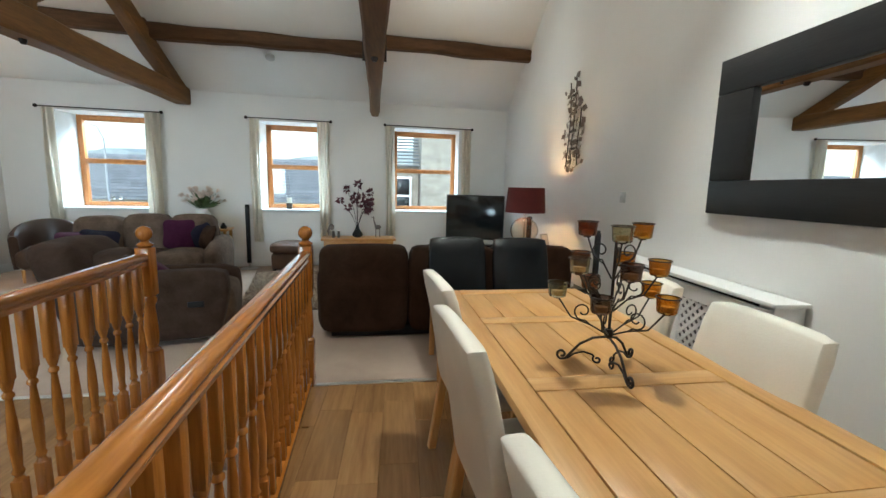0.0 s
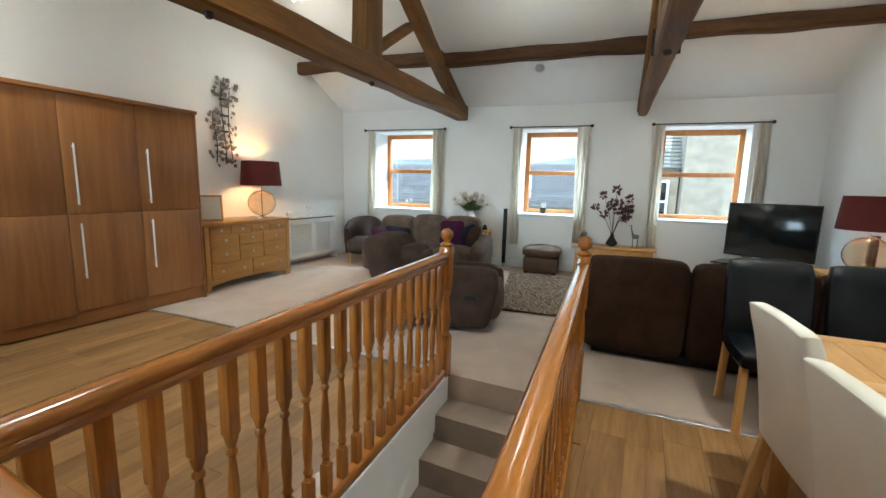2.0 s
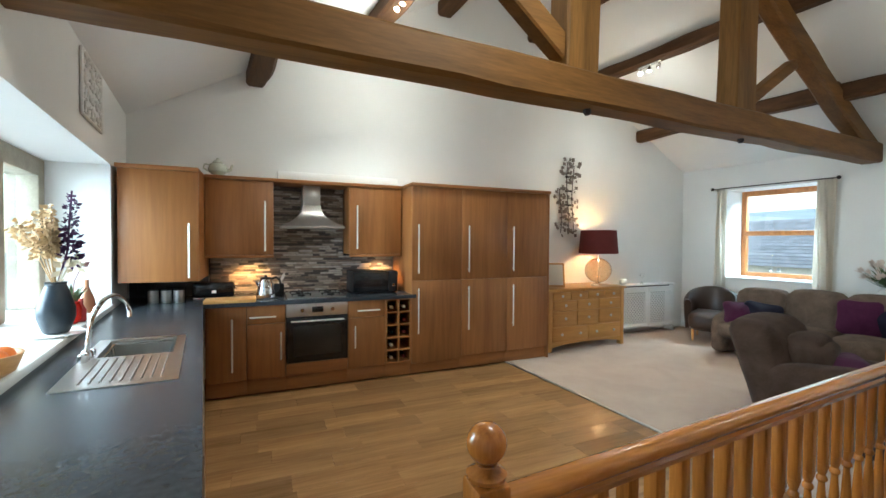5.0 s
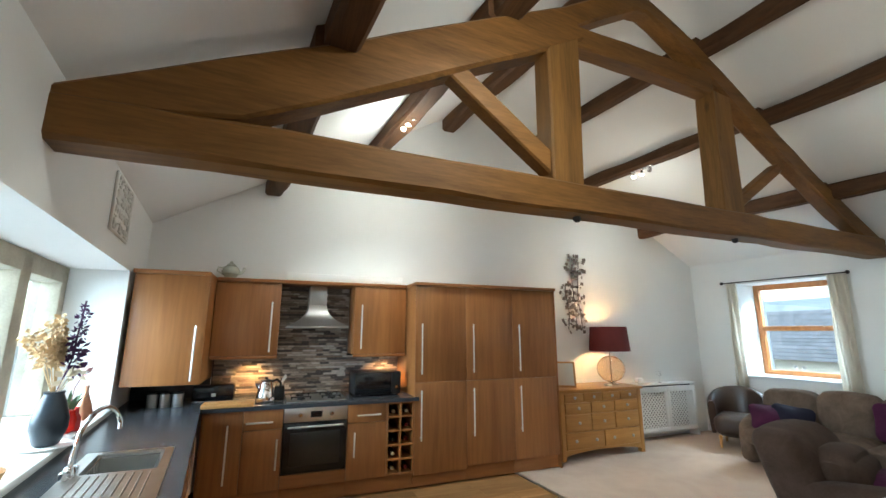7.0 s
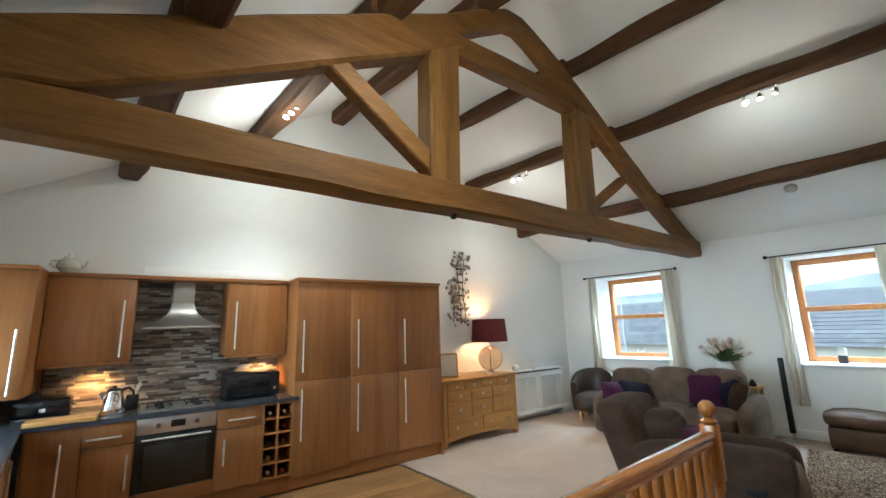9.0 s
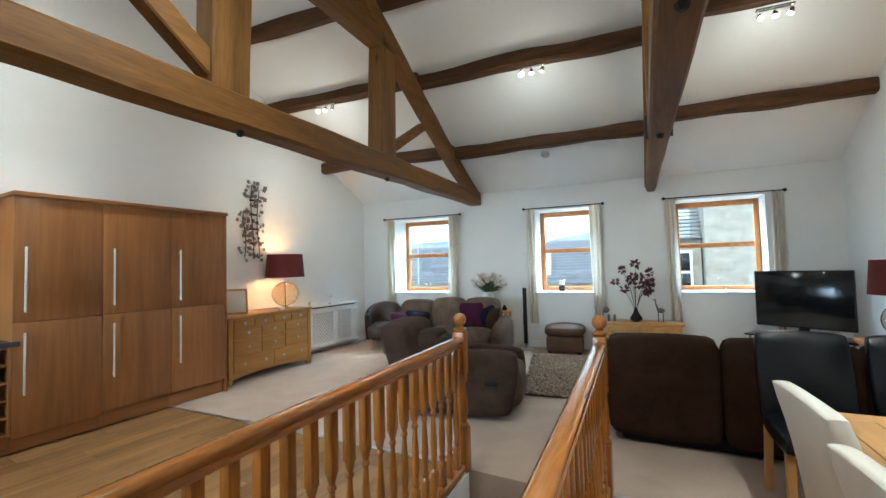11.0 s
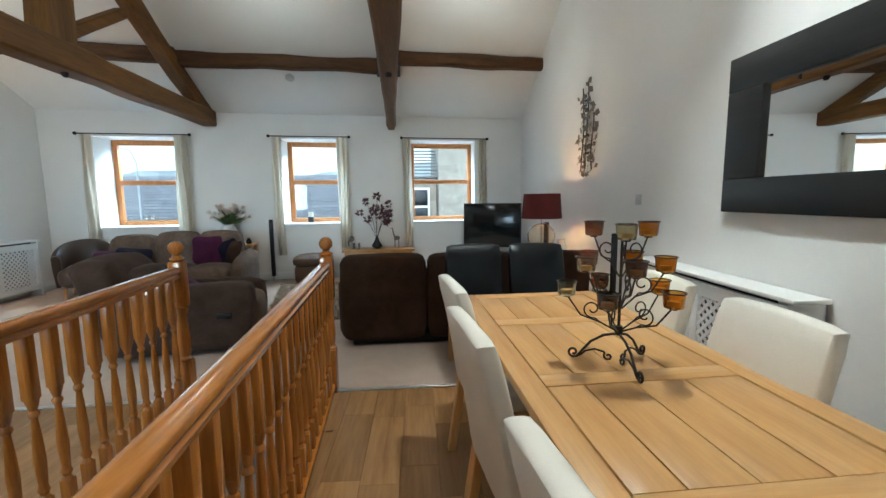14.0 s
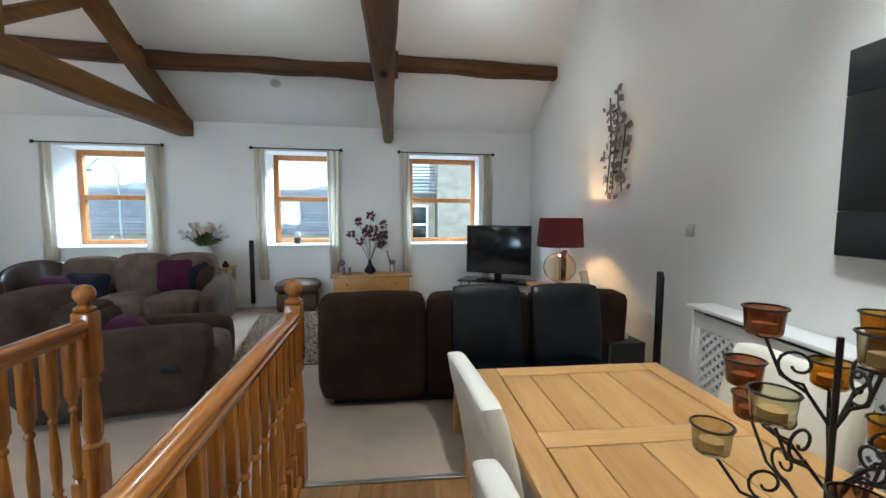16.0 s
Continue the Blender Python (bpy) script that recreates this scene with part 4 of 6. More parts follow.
for k, y in enumerate((-0.965, -0.862, -0.758)):
    c = thing("storage_canister", "brushed steel storage canister with lid", "canister", group="canisters on the worktop")
    bm = B()
    lathe(bm, [(0.044, 0), (0.045, 0.004), (0.045, 0.115)], 20, Matrix.Translation((-5.05 + 0.01 * k, y, TOP + 0.0005)))
    part("body", bm, "steel", c)
    bm = B()
    lathe(bm, [(0.046, 0.116), (0.046, 0.128), (0.02, 0.133), (0.01, 0.142)], 20, Matrix.Translation((-5.05 + 0.01 * k, y, TOP + 0.0005)))
    part("lid", bm, "black_matt", c)
to = thing("toaster", "long black toaster on the worktop", "toaster")
boxed("body", "black", to, (-5.36, -5.18, -0.67, -0.30, TOP + 0.012, TOP + 0.165), 0.02)
boxed("base", "chrome", to, (-5.355, -5.185, -0.665, -0.305, TOP + 0.0005, TOP + 0.012), 0.003)
boxed("lever", "chrome", to, (-5.29, -5.25, -0.299, -0.275, TOP + 0.09, TOP + 0.11), 0.004)
boxed("badge", "gloss_white", to, (-5.179, -5.176, -0.50, -0.46, TOP + 0.055, TOP + 0.085), 0.001)
cb = tagged(boxed("chopping_board", "oak_y", None, (-4.98, -4.76, -0.53, -0.09, TOP + 0.0005, TOP + 0.036), 0.006), "pale wooden chopping board lying on the worktop", "chopping board")
ke = thing("kettle", "shiny steel kettle with black handle", "kettle", pose(-5.0, 0.0, TOP + 0.0005))
bm = B()
lathe(bm, [(0.085, 0), (0.088, 0.02), (0.08, 0.09), (0.062, 0.185), (0.055, 0.20)], 24)
part("body", bm, "chrome", ke)
bm = B()
lathe(bm, [(0.054, 0.20), (0.05, 0.212), (0.014, 0.22), (0.014, 0.24), (0.004, 0.243)], 20)
part("lid", bm, "black_matt", ke)
bm = B()
tube(bm, [(0, 0.055, 0.20), (0, 0.10, 0.215), (0, 0.135, 0.18), (0, 0.135, 0.09), (0, 0.085, 0.04)], 0.012, 8)
part("handle", bm, "black_matt", ke)
bm = B()
tube(bm, [(0, -0.06, 0.14), (0, -0.095, 0.185)], [0.02, 0.012], 8)
part("spout", bm, "chrome", ke)
kb = thing("knife_block", "black block with steel-handled knives", "knife block", pose(-5.2, 0.13, TOP + 0.0005))
bm = B()
box(bm, -0.05, 0.05, -0.05, 0.05, 0, 0.13, 0.006)
part("block", bm, "black_matt", kb)
for k in range(5):
    bm = B()
    x = -0.035 + 0.018 * k
    tube(bm, [(x, 0.0, 0.128), (x, 0.05 + 0.006 * (k % 3), 0.22 + 0.02 * (k % 2))], 0.009, 8)
    part("knife", bm, "steel", kb)
tp = thing("teapot", "pale green glazed china teapot on the wall units", "teapot", pose(-5.28, -0.45, 2.1505))
china = plain("pale_green_china", (0.55, 0.56, 0.46), 0.2, vary=0.12, scale=30)
bm = B()
lathe(bm, [(0.04, 0), (0.045, 0.01), (0.085, 0.05), (0.09, 0.08), (0.07, 0.125), (0.045, 0.14)], 24)
part("body", bm, china, tp)
bm = B()
lathe(bm, [(0.048, 0.14), (0.035, 0.16), (0.012, 0.17), (0.014, 0.185), (0.003, 0.192)], 20)
part("lid", bm, china, tp)
bm = B()
tube(bm, [(0, 0.08, 0.06), (0, 0.12, 0.08), (0, 0.135, 0.13)], [0.02, 0.014, 0.01], 8)
part("spout", bm, china, tp)
bm = B()
tube(bm, [(0, -0.07, 0.115), (0, -0.12, 0.12), (0, -0.13, 0.08), (0, -0.085, 0.05)], 0.008, 8)
part("handle", bm, china, tp)

# cabinet lamps under the wall units
for y in (-0.16, 1.30):
    t = thing("cabinet_light", "small round downlight under the wall cupboard", "light", pose(-5.34, y, 1.344))
    bm = B()
    lathe(bm, [(0.03, -0.012), (0.034, -0.008), (0.034, 0)], 18)
    part("ring", bm, "chrome", t)
    bm = B()
    lathe(bm, [(0.024, -0.014), (0.024, -0.0125)], 16)
    part("lens", bm, glow("warm_lens", (1.0, 0.62, 0.3), 5), t)
    lamp("cabinet_lamp", "SPOT", 13, (1.0, 0.50, 0.18), look((-5.36, y, 1.325), (-5.42, y, 0.9)), 0.02, spot=130)

# sink window: stone mullions, sill, panes
win = tagged(new("window_4"), "wide kitchen window with sandstone mullions and a deep sill", "window", "", "structure")
vm0, vm1 = V_SINK - 0.62, V_SINK - 0.42
for x0, x1 in ((SINK_A, SINK_A + 0.14), (-3.95, -3.78), (-3.0, -2.83), (SINK_B - 0.14, SINK_B)):
    bm = B()
    box(bm, x0, x1, vm0, vm1, 0.96, 2.10, 0.015)
    shear(bm)
    part("mullion", bm, "stone", win, "sandstone mullion")
bm = B()
box(bm, SINK_A + 0.002, SINK_B - 0.002, vm0, vm1, 1.98, 2.118, 0.01)
shear(bm)
part("lintel", bm, "stone", win)
for x0, x1 in ((SINK_A + 0.14, -3.95), (-3.78, -3.0), (-2.83, SINK_B - 0.14)):
    bm = B()
    box(bm, x0, x1, vm0 + 0.06, vm0 + 0.066, 0.96, 1.98)
    shear(bm)
    part("pane", bm, "pane", win).visible_shadow = False
bm = B()
box(bm, SINK_A + 0.002, SINK_B - 0.002, vm0, V_SINK + 0.02, 0.931, 0.958, 0.005)
shear(bm)
part("window_sill", bm, "gloss_white", win, "white painted sill")

# things on the kitchen sill
SZ = 0.9585
va = thing("vase", "tall dark blue ceramic vase with pampas and purple flowers", "vase", pose(-3.42, -1.09, SZ + 0.013))
bm = B()
lathe(bm, [(0.05, 0), (0.06, 0.01), (0.085, 0.09), (0.085, 0.14), (0.06, 0.23), (0.045, 0.27), (0.05, 0.285)], 24)
part("body", bm, plain("dark_blue_glaze", (0.012, 0.02, 0.03), 0.3, vary=0.3, scale=12), va)
pampas, plum, lily = plain("pampas_straw", (0.55, 0.38, 0.2), 0.9), plain("purple_petal", (0.055, 0.008, 0.06), 0.7), plain("cream_petal", (0.72, 0.6, 0.42), 0.7)
leaf = plain("green_leaf", (0.05, 0.10, 0.03), 0.5, vary=0.3)
rnd = random.Random(7)


def petals(bm, c, r, n, rnd, flat=0.6):
    """A cluster of small curved petals round c."""
    for _ in range(n):
        d = Vector((rnd.uniform(-1, 1), rnd.uniform(-1, 1), rnd.uniform(-1, 1)))
        d.normalize()
        side = d.orthogonal().normalized()
        up = d.cross(side)
        s = r * rnd.uniform(0.6, 1.1)
        p = Vector(c) + d * r * 0.25
        vs = [bm.verts.new(p), bm.verts.new(p + d * s * 0.5 + side * s * 0.32 + up * s * 0.08), bm.verts.new(p + d * s + up * s * 0.15 * flat), bm.verts.new(p + d * s * 0.5 - side * s * 0.32 + up * s * 0.08)]
        bm.faces.new(vs)


for k in range(9):
    bm = B()
    a, l = rnd.uniform(0, 6.28), rnd.uniform(0.30, 0.44)
    tip = Vector((0.12 * math.cos(a), 0.09 * math.sin(a) - 0.11, 0.24 + l))
    tube(bm, [(0, 0, 0.24), (tip.x * 0.4, tip.y * 0.4, 0.27 + l * 0.5), tip], 0.003, 5)
    for j in range(26):
        f = j / 25
        p = Vector((tip.x * (0.4 + 0.6 * f), tip.y * (0.4 + 0.6 * f), 0.27 + l * (0.5 + 0.5 * f)))
        petals(bm, p, 0.035, 4, rnd)
    part("pampas_plume", bm, pampas, va, "dry straw-coloured pampas plume", 0)
bm = B()
tube(bm, [(0, 0, 0.24), (0.0, 0.05, 0.45), (0.0, 0.075, 0.80)], 0.005, 5)
for j in range(16):
    petals(bm, (0.012 * math.sin(j * 2.1), 0.058 + 0.0012 * j + 0.014 * math.cos(j * 2.4), 0.40 + 0.024 * j), 0.062 - 0.0022 * j, 10, rnd)
part("purple_spray", bm, plum, va, "spray of dark purple flowers", 0)
for c in ((-0.02, 0.07, 0.42), (-0.15, 0.03, 0.37), (0.05, 0.05, 0.36)):
    bm = B()
    tube(bm, [(0, 0, 0.24), c], 0.003, 5)
    petals(bm, c, 0.06, 12, rnd)
    part("flower", bm, lily, va, "", 0)
bm = B()
lathe(bm, [(0.11, 0), (0.13, 0.006), (0.135, 0.012), (0.12, 0.009)], 28, pose(-3.42, -1.09, SZ))
tagged(part("plate", bm, "gloss_white"), "white round plate under the vase", "plate")
bm = B()
lathe(bm, [(0.03, 0), (0.05, 0.02), (0.055, 0.09), (0.04, 0.13), (0.045, 0.14)], 20, pose(-3.80, -1.15, SZ))
tagged(part("red_vase", bm, plain("red_glass", (0.55, 0.02, 0.015), 0.1, vary=0.1)), "glossy red glass vase on the sill", "vase")
bm = B()
lathe(bm, [(0.025, 0), (0.03, 0.01), (0.028, 0.08), (0.012, 0.11), (0.012, 0.15)], 16, pose(-3.86, -1.12, SZ))
tagged(part("red_bottle", bm, plain("pink_red_glass", (0.45, 0.05, 0.05), 0.15)), "small red glass bottle on the sill", "bottle")
bm = B()
lathe(bm, [(0.055, 0), (0.06, 0.01), (0.045, 0.10), (0.02, 0.17), (0.013, 0.19), (0.013, 0.235), (0.016, 0.24)], 20, pose(-4.28, -1.22, SZ))
tagged(part("copper_bottle", bm, plain("rose_copper", (0.62, 0.30, 0.18), 0.3, 0.8)), "slender copper-coloured bottle vase on the sill", "vase")
bo = thing("fruit_bowl", "round wooden bowl filled with orange fruit", "bowl", pose(-2.58, -1.02, SZ))
bm = B()
lathe(bm, [(0.07, 0), (0.10, 0.02), (0.125, 0.09), (0.118, 0.09), (0.09, 0.025), (0.002, 0.02)], 28)
part("bowl", bm, "oak_x", bo)
for k in range(6):
    bm = B()
    a = k * 1.1
    r = 0.065 if k else 0
    bmesh.ops.create_icosphere(bm, subdivisions=3, radius=0.038, matrix=Matrix.Translation((r * math.cos(a), r * math.sin(a), 0.075 + (0.015 if not k else 0))))
    part("orange", bm, plain("orange_peel", (0.75, 0.20, 0.03), 0.5, fine=200, relief=0.3), bo)
po = thing("orchid_pot", "glass pot with green leaves and pink blossom", "plant", pose(-4.02, -1.22, SZ))
bm = B()
lathe(bm, [(0.04, 0), (0.05, 0.10), (0.046, 0.10), (0.036, 0.01), (0.002, 0.01)], 20)
part("pot", bm, glass("pot_glass", (0.9, 0.95, 0.95), 0.05), po)
bm = B()
for k in range(9):
    a = k * 0.7
    p0, p1, p2 = Vector((0, 0, 0.03)), Vector((0.05 * math.cos(a), 0.05 * math.sin(a), 0.16)), Vector((0.10 * math.cos(a), 0.10 * math.sin(a), 0.20 + 0.015 * (k % 3)))
    s = Vector((-math.sin(a), math.cos(a), 0)) * 0.018
    vs = [bm.verts.new(p) for p in (p0 - s * 0.3, p0 + s * 0.3, p1 + s, p2, p1 - s)]
    bm.faces.new(vs)
part("leaves", bm, leaf, po, "", 0)
bm = B()
tube(bm, [(0, 0, 0.03), (-0.01, 0.01, 0.25), (-0.10, 0.02, 0.34)], 0.003, 5)
petals(bm, (-0.10, 0.02, 0.34), 0.05, 10, rnd)
part("blossom", bm, plain("dusky_pink_petal", (0.45, 0.22, 0.2), 0.7), po, "", 0)
# square metal panel on the kitchen wall
ap = thing("wall_panel", "square silver openwork metal wall panel", "wall decoration")
cx, cz, hw, hh = -4.03, 2.50, 0.29, 0.205


def sp(u, w, out=0.012):
    x = cx + u
    return (x, yy(V_SINK, x) + out, cz + w)


for a, b in (((-hw, -hh), (hw, -hh)), ((hw, -hh), (hw, hh)), ((hw, hh), (-hw, hh)), ((-hw, hh), (-hw, -hh))):
    bm = B()
    tube(bm, [sp(*a), sp(*b)], 0.011, 6)
    part("frame_bar", bm, "satin", ap)
rnd = random.Random(17)
for iu in range(6):
    for iw in range(4):
        u0, w0 = -hw + (iu + 0.5) * hw / 3, -hh + (iw + 0.5) * hh / 2
        r = rnd.uniform(0.030, 0.052)
        bm = B()
        n = 11
        turn, start = rnd.choice((-1, 1)) * rnd.uniform(0.7, 1.2), rnd.uniform(0, 6.28)
        tube(bm, [sp(u0 + r * (1 - 0.5 * k / n) * math.cos(start + turn * 6.283 * k / n), w0 + r * (1 - 0.5 * k / n) * math.sin(start + turn * 6.283 * k / n), 0.010 + 0.006 * (iu % 2)) for k in range(n + 1)], 0.0075, 6)
        part("scroll", bm, "satin", ap)

# ---- living area ----
TURNED = SKEW_DEG


def cushion(m, mat, label, s=0.21):
    bm = B()
    vs = pillow(bm, -s, s, -0.055, 0.055, -s, s, 0.03, 0.05, s * 30 + m.translation.x)
    for v in vs:
        k = 1 - 0.12 * (abs(v.co.x) / s) ** 3 * (1 - (v.co.z / s) ** 2) - 0.12 * (abs(v.co.z) / s) ** 3 * (1 - (v.co.x / s) ** 2)
        v.co.x *= k
        v.co.z *= k
        v.co.y *= 1.1 - 0.75 * max(abs(v.co.x), abs(v.co.z)) / s
    ob = tagged(part("cushion", bm, mat), label, "cushion", "cushions on the sofa")
    ob.matrix_world = m
    return ob


# corner sofa: a recliner end and a run under the windows
REC = pose(-1.27, 3.85, 0) @ pose(0, 0, 0, 0, 0, 13) @ pose(1.27, -3.85, 0)
rec = thing("recliner_sofa", "brown velour recliner end of the corner sofa", "sofa", REC)
bm = B()
vs = pillow(bm, -2.42, -1.33, 3.80, 4.02, 0.05, 0.60, 0.014, 0.055, 3, 11)
for v in vs:
    f = (v.co.x + 2.42) / 1.18
    v.co.z += (0.02 - 0.07 * (1 - f)) * (v.co.z / 0.6) + 0.03 * math.sin(f * math.pi) * (v.co.z > 0.4)
    v.co.x -= 0.09 * max(0, 1 - v.co.z / 0.42) * f
part("arm", bm, "sofa_lit", rec)
bm = B()
pillow(bm, -2.20, -1.32, 4.03, 4.60, 0.06, 0.44, 0.03, 0.08, 5, 9)
part("seat", bm, "sofa_grey", rec)
bm = B()
vs = pillow(bm, -2.48, -2.14, 3.84, 4.75, 0.10, 0.84, 0.035, 0.10, 7, 9)
for v in vs:
    v.co.x -= 0.24 * (max(0.0, v.co.z) / 0.8) ** 1.3
part("backrest", bm, "sofa_lit", rec)
bm = B()
pillow(bm, -2.42, -2.12, 4.0, 4.60, 0.42, 0.72, 0.05, 0.10, 8, 7)
part("back_cushion", bm, "sofa_lit", rec)
bm = B()
box(bm, -1.62, -1.50, 3.783, 3.80, 0.33, 0.38, 0.006)
part("recliner_lever", bm, "black_matt", rec)
bm = B()
pillow(bm, -2.42, -1.34, 4.60, 4.80, 0.04, 0.52, 0.02, 0.08, 9, 7)
part("arm", bm, "sofa_lit", rec)

run = thing("corner_sofa", "large taupe velour sofa under the windows with plump cushions", "sofa", pose(-2.25, yy(6.42, -2.25), 0, 0, 0, TURNED))
bm = B()
pillow(bm, -1.90, -0.05, -0.28, 0.42, 0.04, 0.26, 0.01, 0.05, 3, 7)
part("base", bm, "sofa", run)
for k in range(3):
    bm = B()
    x = -1.86 + k * 0.56
    vs = pillow(bm, x, x + 0.555, -0.46, 0.16, 0.24, 0.46, 0.028, 0.075, k * 3 + 1, 8)
    part("seat_cushion", bm, "sofa_grey", run)
    bm = B()
    vs = pillow(bm, x, x + 0.555, 0.08, 0.36, 0.40, 0.89 - 0.03 * (k == 0), 0.03, 0.08, k * 5 + 2, 8)
    for v in vs:
        v.co.y += 0.10 * (v.co.z - 0.4)
    part("back_cushion", bm, "sofa_grey", run)
    bm = B()
    pillow(bm, x, x + 0.555, 0.30, 0.46, 0.05, 0.80, 0.02, 0.06, k + 4, 5)
    part("back", bm, "sofa", run)
for x in (-1.94, -0.18):
    bm = B()
    vs = pillow(bm, x, x + 0.19, -0.44, 0.44, 0.04, 0.62, 0.02, 0.085, x + 9, 8)
    for v in vs:
        v.co.z -= 0.12 * max(0, -v.co.y / 0.44) * (v.co.z > 0.3)
    part("arm", bm, "sofa_grey", run)
R = lambda x, y, z, rx=0, ry=0, rz=0: pose(-2.25, yy(6.42, -2.25), 0, 0, 0, TURNED) @ pose(x, y, z, rx, ry, rz)
cushion(R(-0.58, 0.05, 0.66, -16, 0, 8), "purple", "plum purple velvet cushion on the sofa", 0.20)
cushion(R(-0.40, 0.10, 0.64, -22, 0, -20), "navy", "dark navy cushion leaning on the sofa arm", 0.19)
cushion(R(-0.22, -0.02, 0.62, -20, 0, -50), "sofa", "brown cushion leaning on the sofa arm", 0.17)
cushion(R(-1.45, -0.12, 0.56, -42, 8, 24), "navy", "dark navy cushion lying on the sofa seat", 0.21)
cushion(R(-1.65, -0.20, 0.57, -50, 0, 30), "purple", "plum purple cushion lying on the sofa seat", 0.20)
cushion(REC @ pose(-1.98, 4.25, 0.53, -62, 0, 60), "purple", "plum purple cushion on the recliner seat", 0.20)

# two-seater recliner with its back to the dining table
sb = thing("recliner_settee", "dark brown velour two-seat recliner settee seen from behind", "sofa", pose(-0.56, 3.72, 0, 0, 0, 2.0))
for x0, x1 in ((0.02, 0.78), (0.80, 1.56), (1.58, 2.32)):
    bm = B()
    vs = pillow(bm, x0, x1, 0.02, 0.26, 0.07, 0.84, 0.018, 0.06, x0 * 7, 11)
    for v in vs:
        v.co.y -= 0.10 * max(0, v.co.z - 0.35) - 0.04
        if v.co.z > 0.30:
            v.co.y -= 0.010 * math.sin(min(1, (v.co.z - 0.30) / 0.1) * math.pi)
    part("backrest", bm, "sofa", sb)
    bm = B()
    pillow(bm, x0, x1, 0.24, 0.95, 0.10, 0.46, 0.03, 0.08, x0 * 3 + 1, 7)
    part("seat", bm, "sofa", sb)
for x in (-0.02, 2.20):
    bm = B()
    vs = pillow(bm, x, x + 0.17, 0.16, 0.98, 0.05, 0.64, 0.02, 0.08, x + 2, 7)
    part("arm", bm, "sofa", sb)
# black slab stands in for the shadow beneath the settee
bm = B()
box(bm, 0.10, 2.24, 0.16, 0.90, 0.004, 0.10, 0.01)
part("base", bm, "black_matt", sb)

# tub chair in the corner
tub = thing("tub_chair", "dark brown leather tub chair in the corner", "chair", pose(-4.66, 6.36, 0, 0, 0, 30))
bm = B()
n, rows = 26, []
for i in range(n + 1):
    a = radians(-20 + 220 * i / n)
    c, s = math.cos(a), math.sin(a)
    top = 0.60 + 0.20 * max(0, s) ** 0.7
    prof = [(0.30, 0.16), (0.35, 0.16), (0.37, 0.40), (0.375, top - 0.03), (0.35, top), (0.31, top), (0.285, top - 0.04), (0.275, 0.40)]
    rows.append([bm.verts.new((r * c, r * s, z)) for r, z in prof])
for a, b in zip(rows, rows[1:]):
    for k in range(8):
        bm.faces.new((a[k], a[(k + 1) % 8], b[(k + 1) % 8], b[k]))
bm.faces.new(rows[0][::-1])
bm.faces.new(rows[-1])
part("shell", bm, "brown_leather", tub)
bm = B()
pillow(bm, -0.27, 0.27, -0.34, 0.26, 0.17, 0.43, 0.03, 0.08, 3, 7)
part("seat", bm, "brown_leather", tub)
for x, y in ((-0.22, -0.26), (0.22, -0.26), (-0.2, 0.22), (0.2, 0.22)):
    bm = B()
    lathe(bm, [(0.014, 0), (0.022, 0.17)], 10, Matrix.Translation((x, y, 0)))
    part("leg", bm, "oak_z", tub)

# ottoman
ot = thing("ottoman", "square brown leather storage ottoman on the carpet", "ottoman", pose(-1.61, 7.10, 0, 0, 0, TURNED))
bm = B()
pillow(bm, -0.275, 0.275, -0.22, 0.22, 0.02, 0.27, 0.012, 0.03, 2, 5)
part("base", bm, "ottoman_leather", ot)
bm = B()
pillow(bm, -0.29, 0.29, -0.235, 0.235, 0.27, 0.43, 0.028, 0.065, 4, 8)
part("lid", bm, "ottoman_leather", ot)
for x in (-0.23, 0.23):
    for y in (-0.17, 0.17):
        boxed("foot", "black_matt", ot, (x - 0.025, x + 0.025, y - 0.025, y + 0.025, 0, 0.022), 0.003)

# shaggy rug
rug = thing("rug", "brown and cream shaggy rug on the carpet", "rug")
RX0, RX1, RY0, RY1 = -1.56, -0.55, 4.64, 6.62
bm = B()
slab(bm, [(RX0, RY0), (RX1, RY0 + 0.12), (RX1 - 0.42, RY1 + 0.12), (RX0 - 0.42, RY1)], 0.001, 0.012)
part("backing", bm, "sofa_grey", rug)
tones = [plain("rug_strand_%d" % i, c, 0.9, vary=0.2, scale=30) for i, c in enumerate(((0.31, 0.225, 0.145), (0.075, 0.044, 0.026), (0.17, 0.112, 0.070), (0.44, 0.36, 0.26)))]
rnd = random.Random(5)
for ti, tm in enumerate(tones):
    verts, faces = [], []
    for _ in range(3600):
        u, w = rnd.random(), rnd.random()
        x, y = RX0 + (RX1 - RX0) * u - 0.42 * w, RY0 + (RY1 - RY0) * w + 0.12 * u
        a, l = rnd.uniform(0, 6.283), rnd.uniform(0.035, 0.07)
        dx, dy = math.cos(a), math.sin(a)
        k = len(verts)
        wd = 0.009
        verts += [(x - dy * wd, y + dx * wd, 0.010), (x + dy * wd, y - dx * wd, 0.010), (x + dx * l * 0.5 + dy * wd, y + dy * l * 0.5 - dx * wd, 0.032), (x + dx * l * 0.5 - dy * wd, y + dy * l * 0.5 + dx * wd, 0.036), (x + dx * l, y + dy * l, 0.022)]
        faces += [(k, k + 1, k + 2, k + 3), (k + 3, k + 2, k + 4)]
    me = bpy.data.meshes.new("pile")
    me.from_pydata(verts, [], faces)
    me.materials.append(tm)
    ob = new("pile", me)
    ob.parent, ob["kind"] = rug, "stuff"


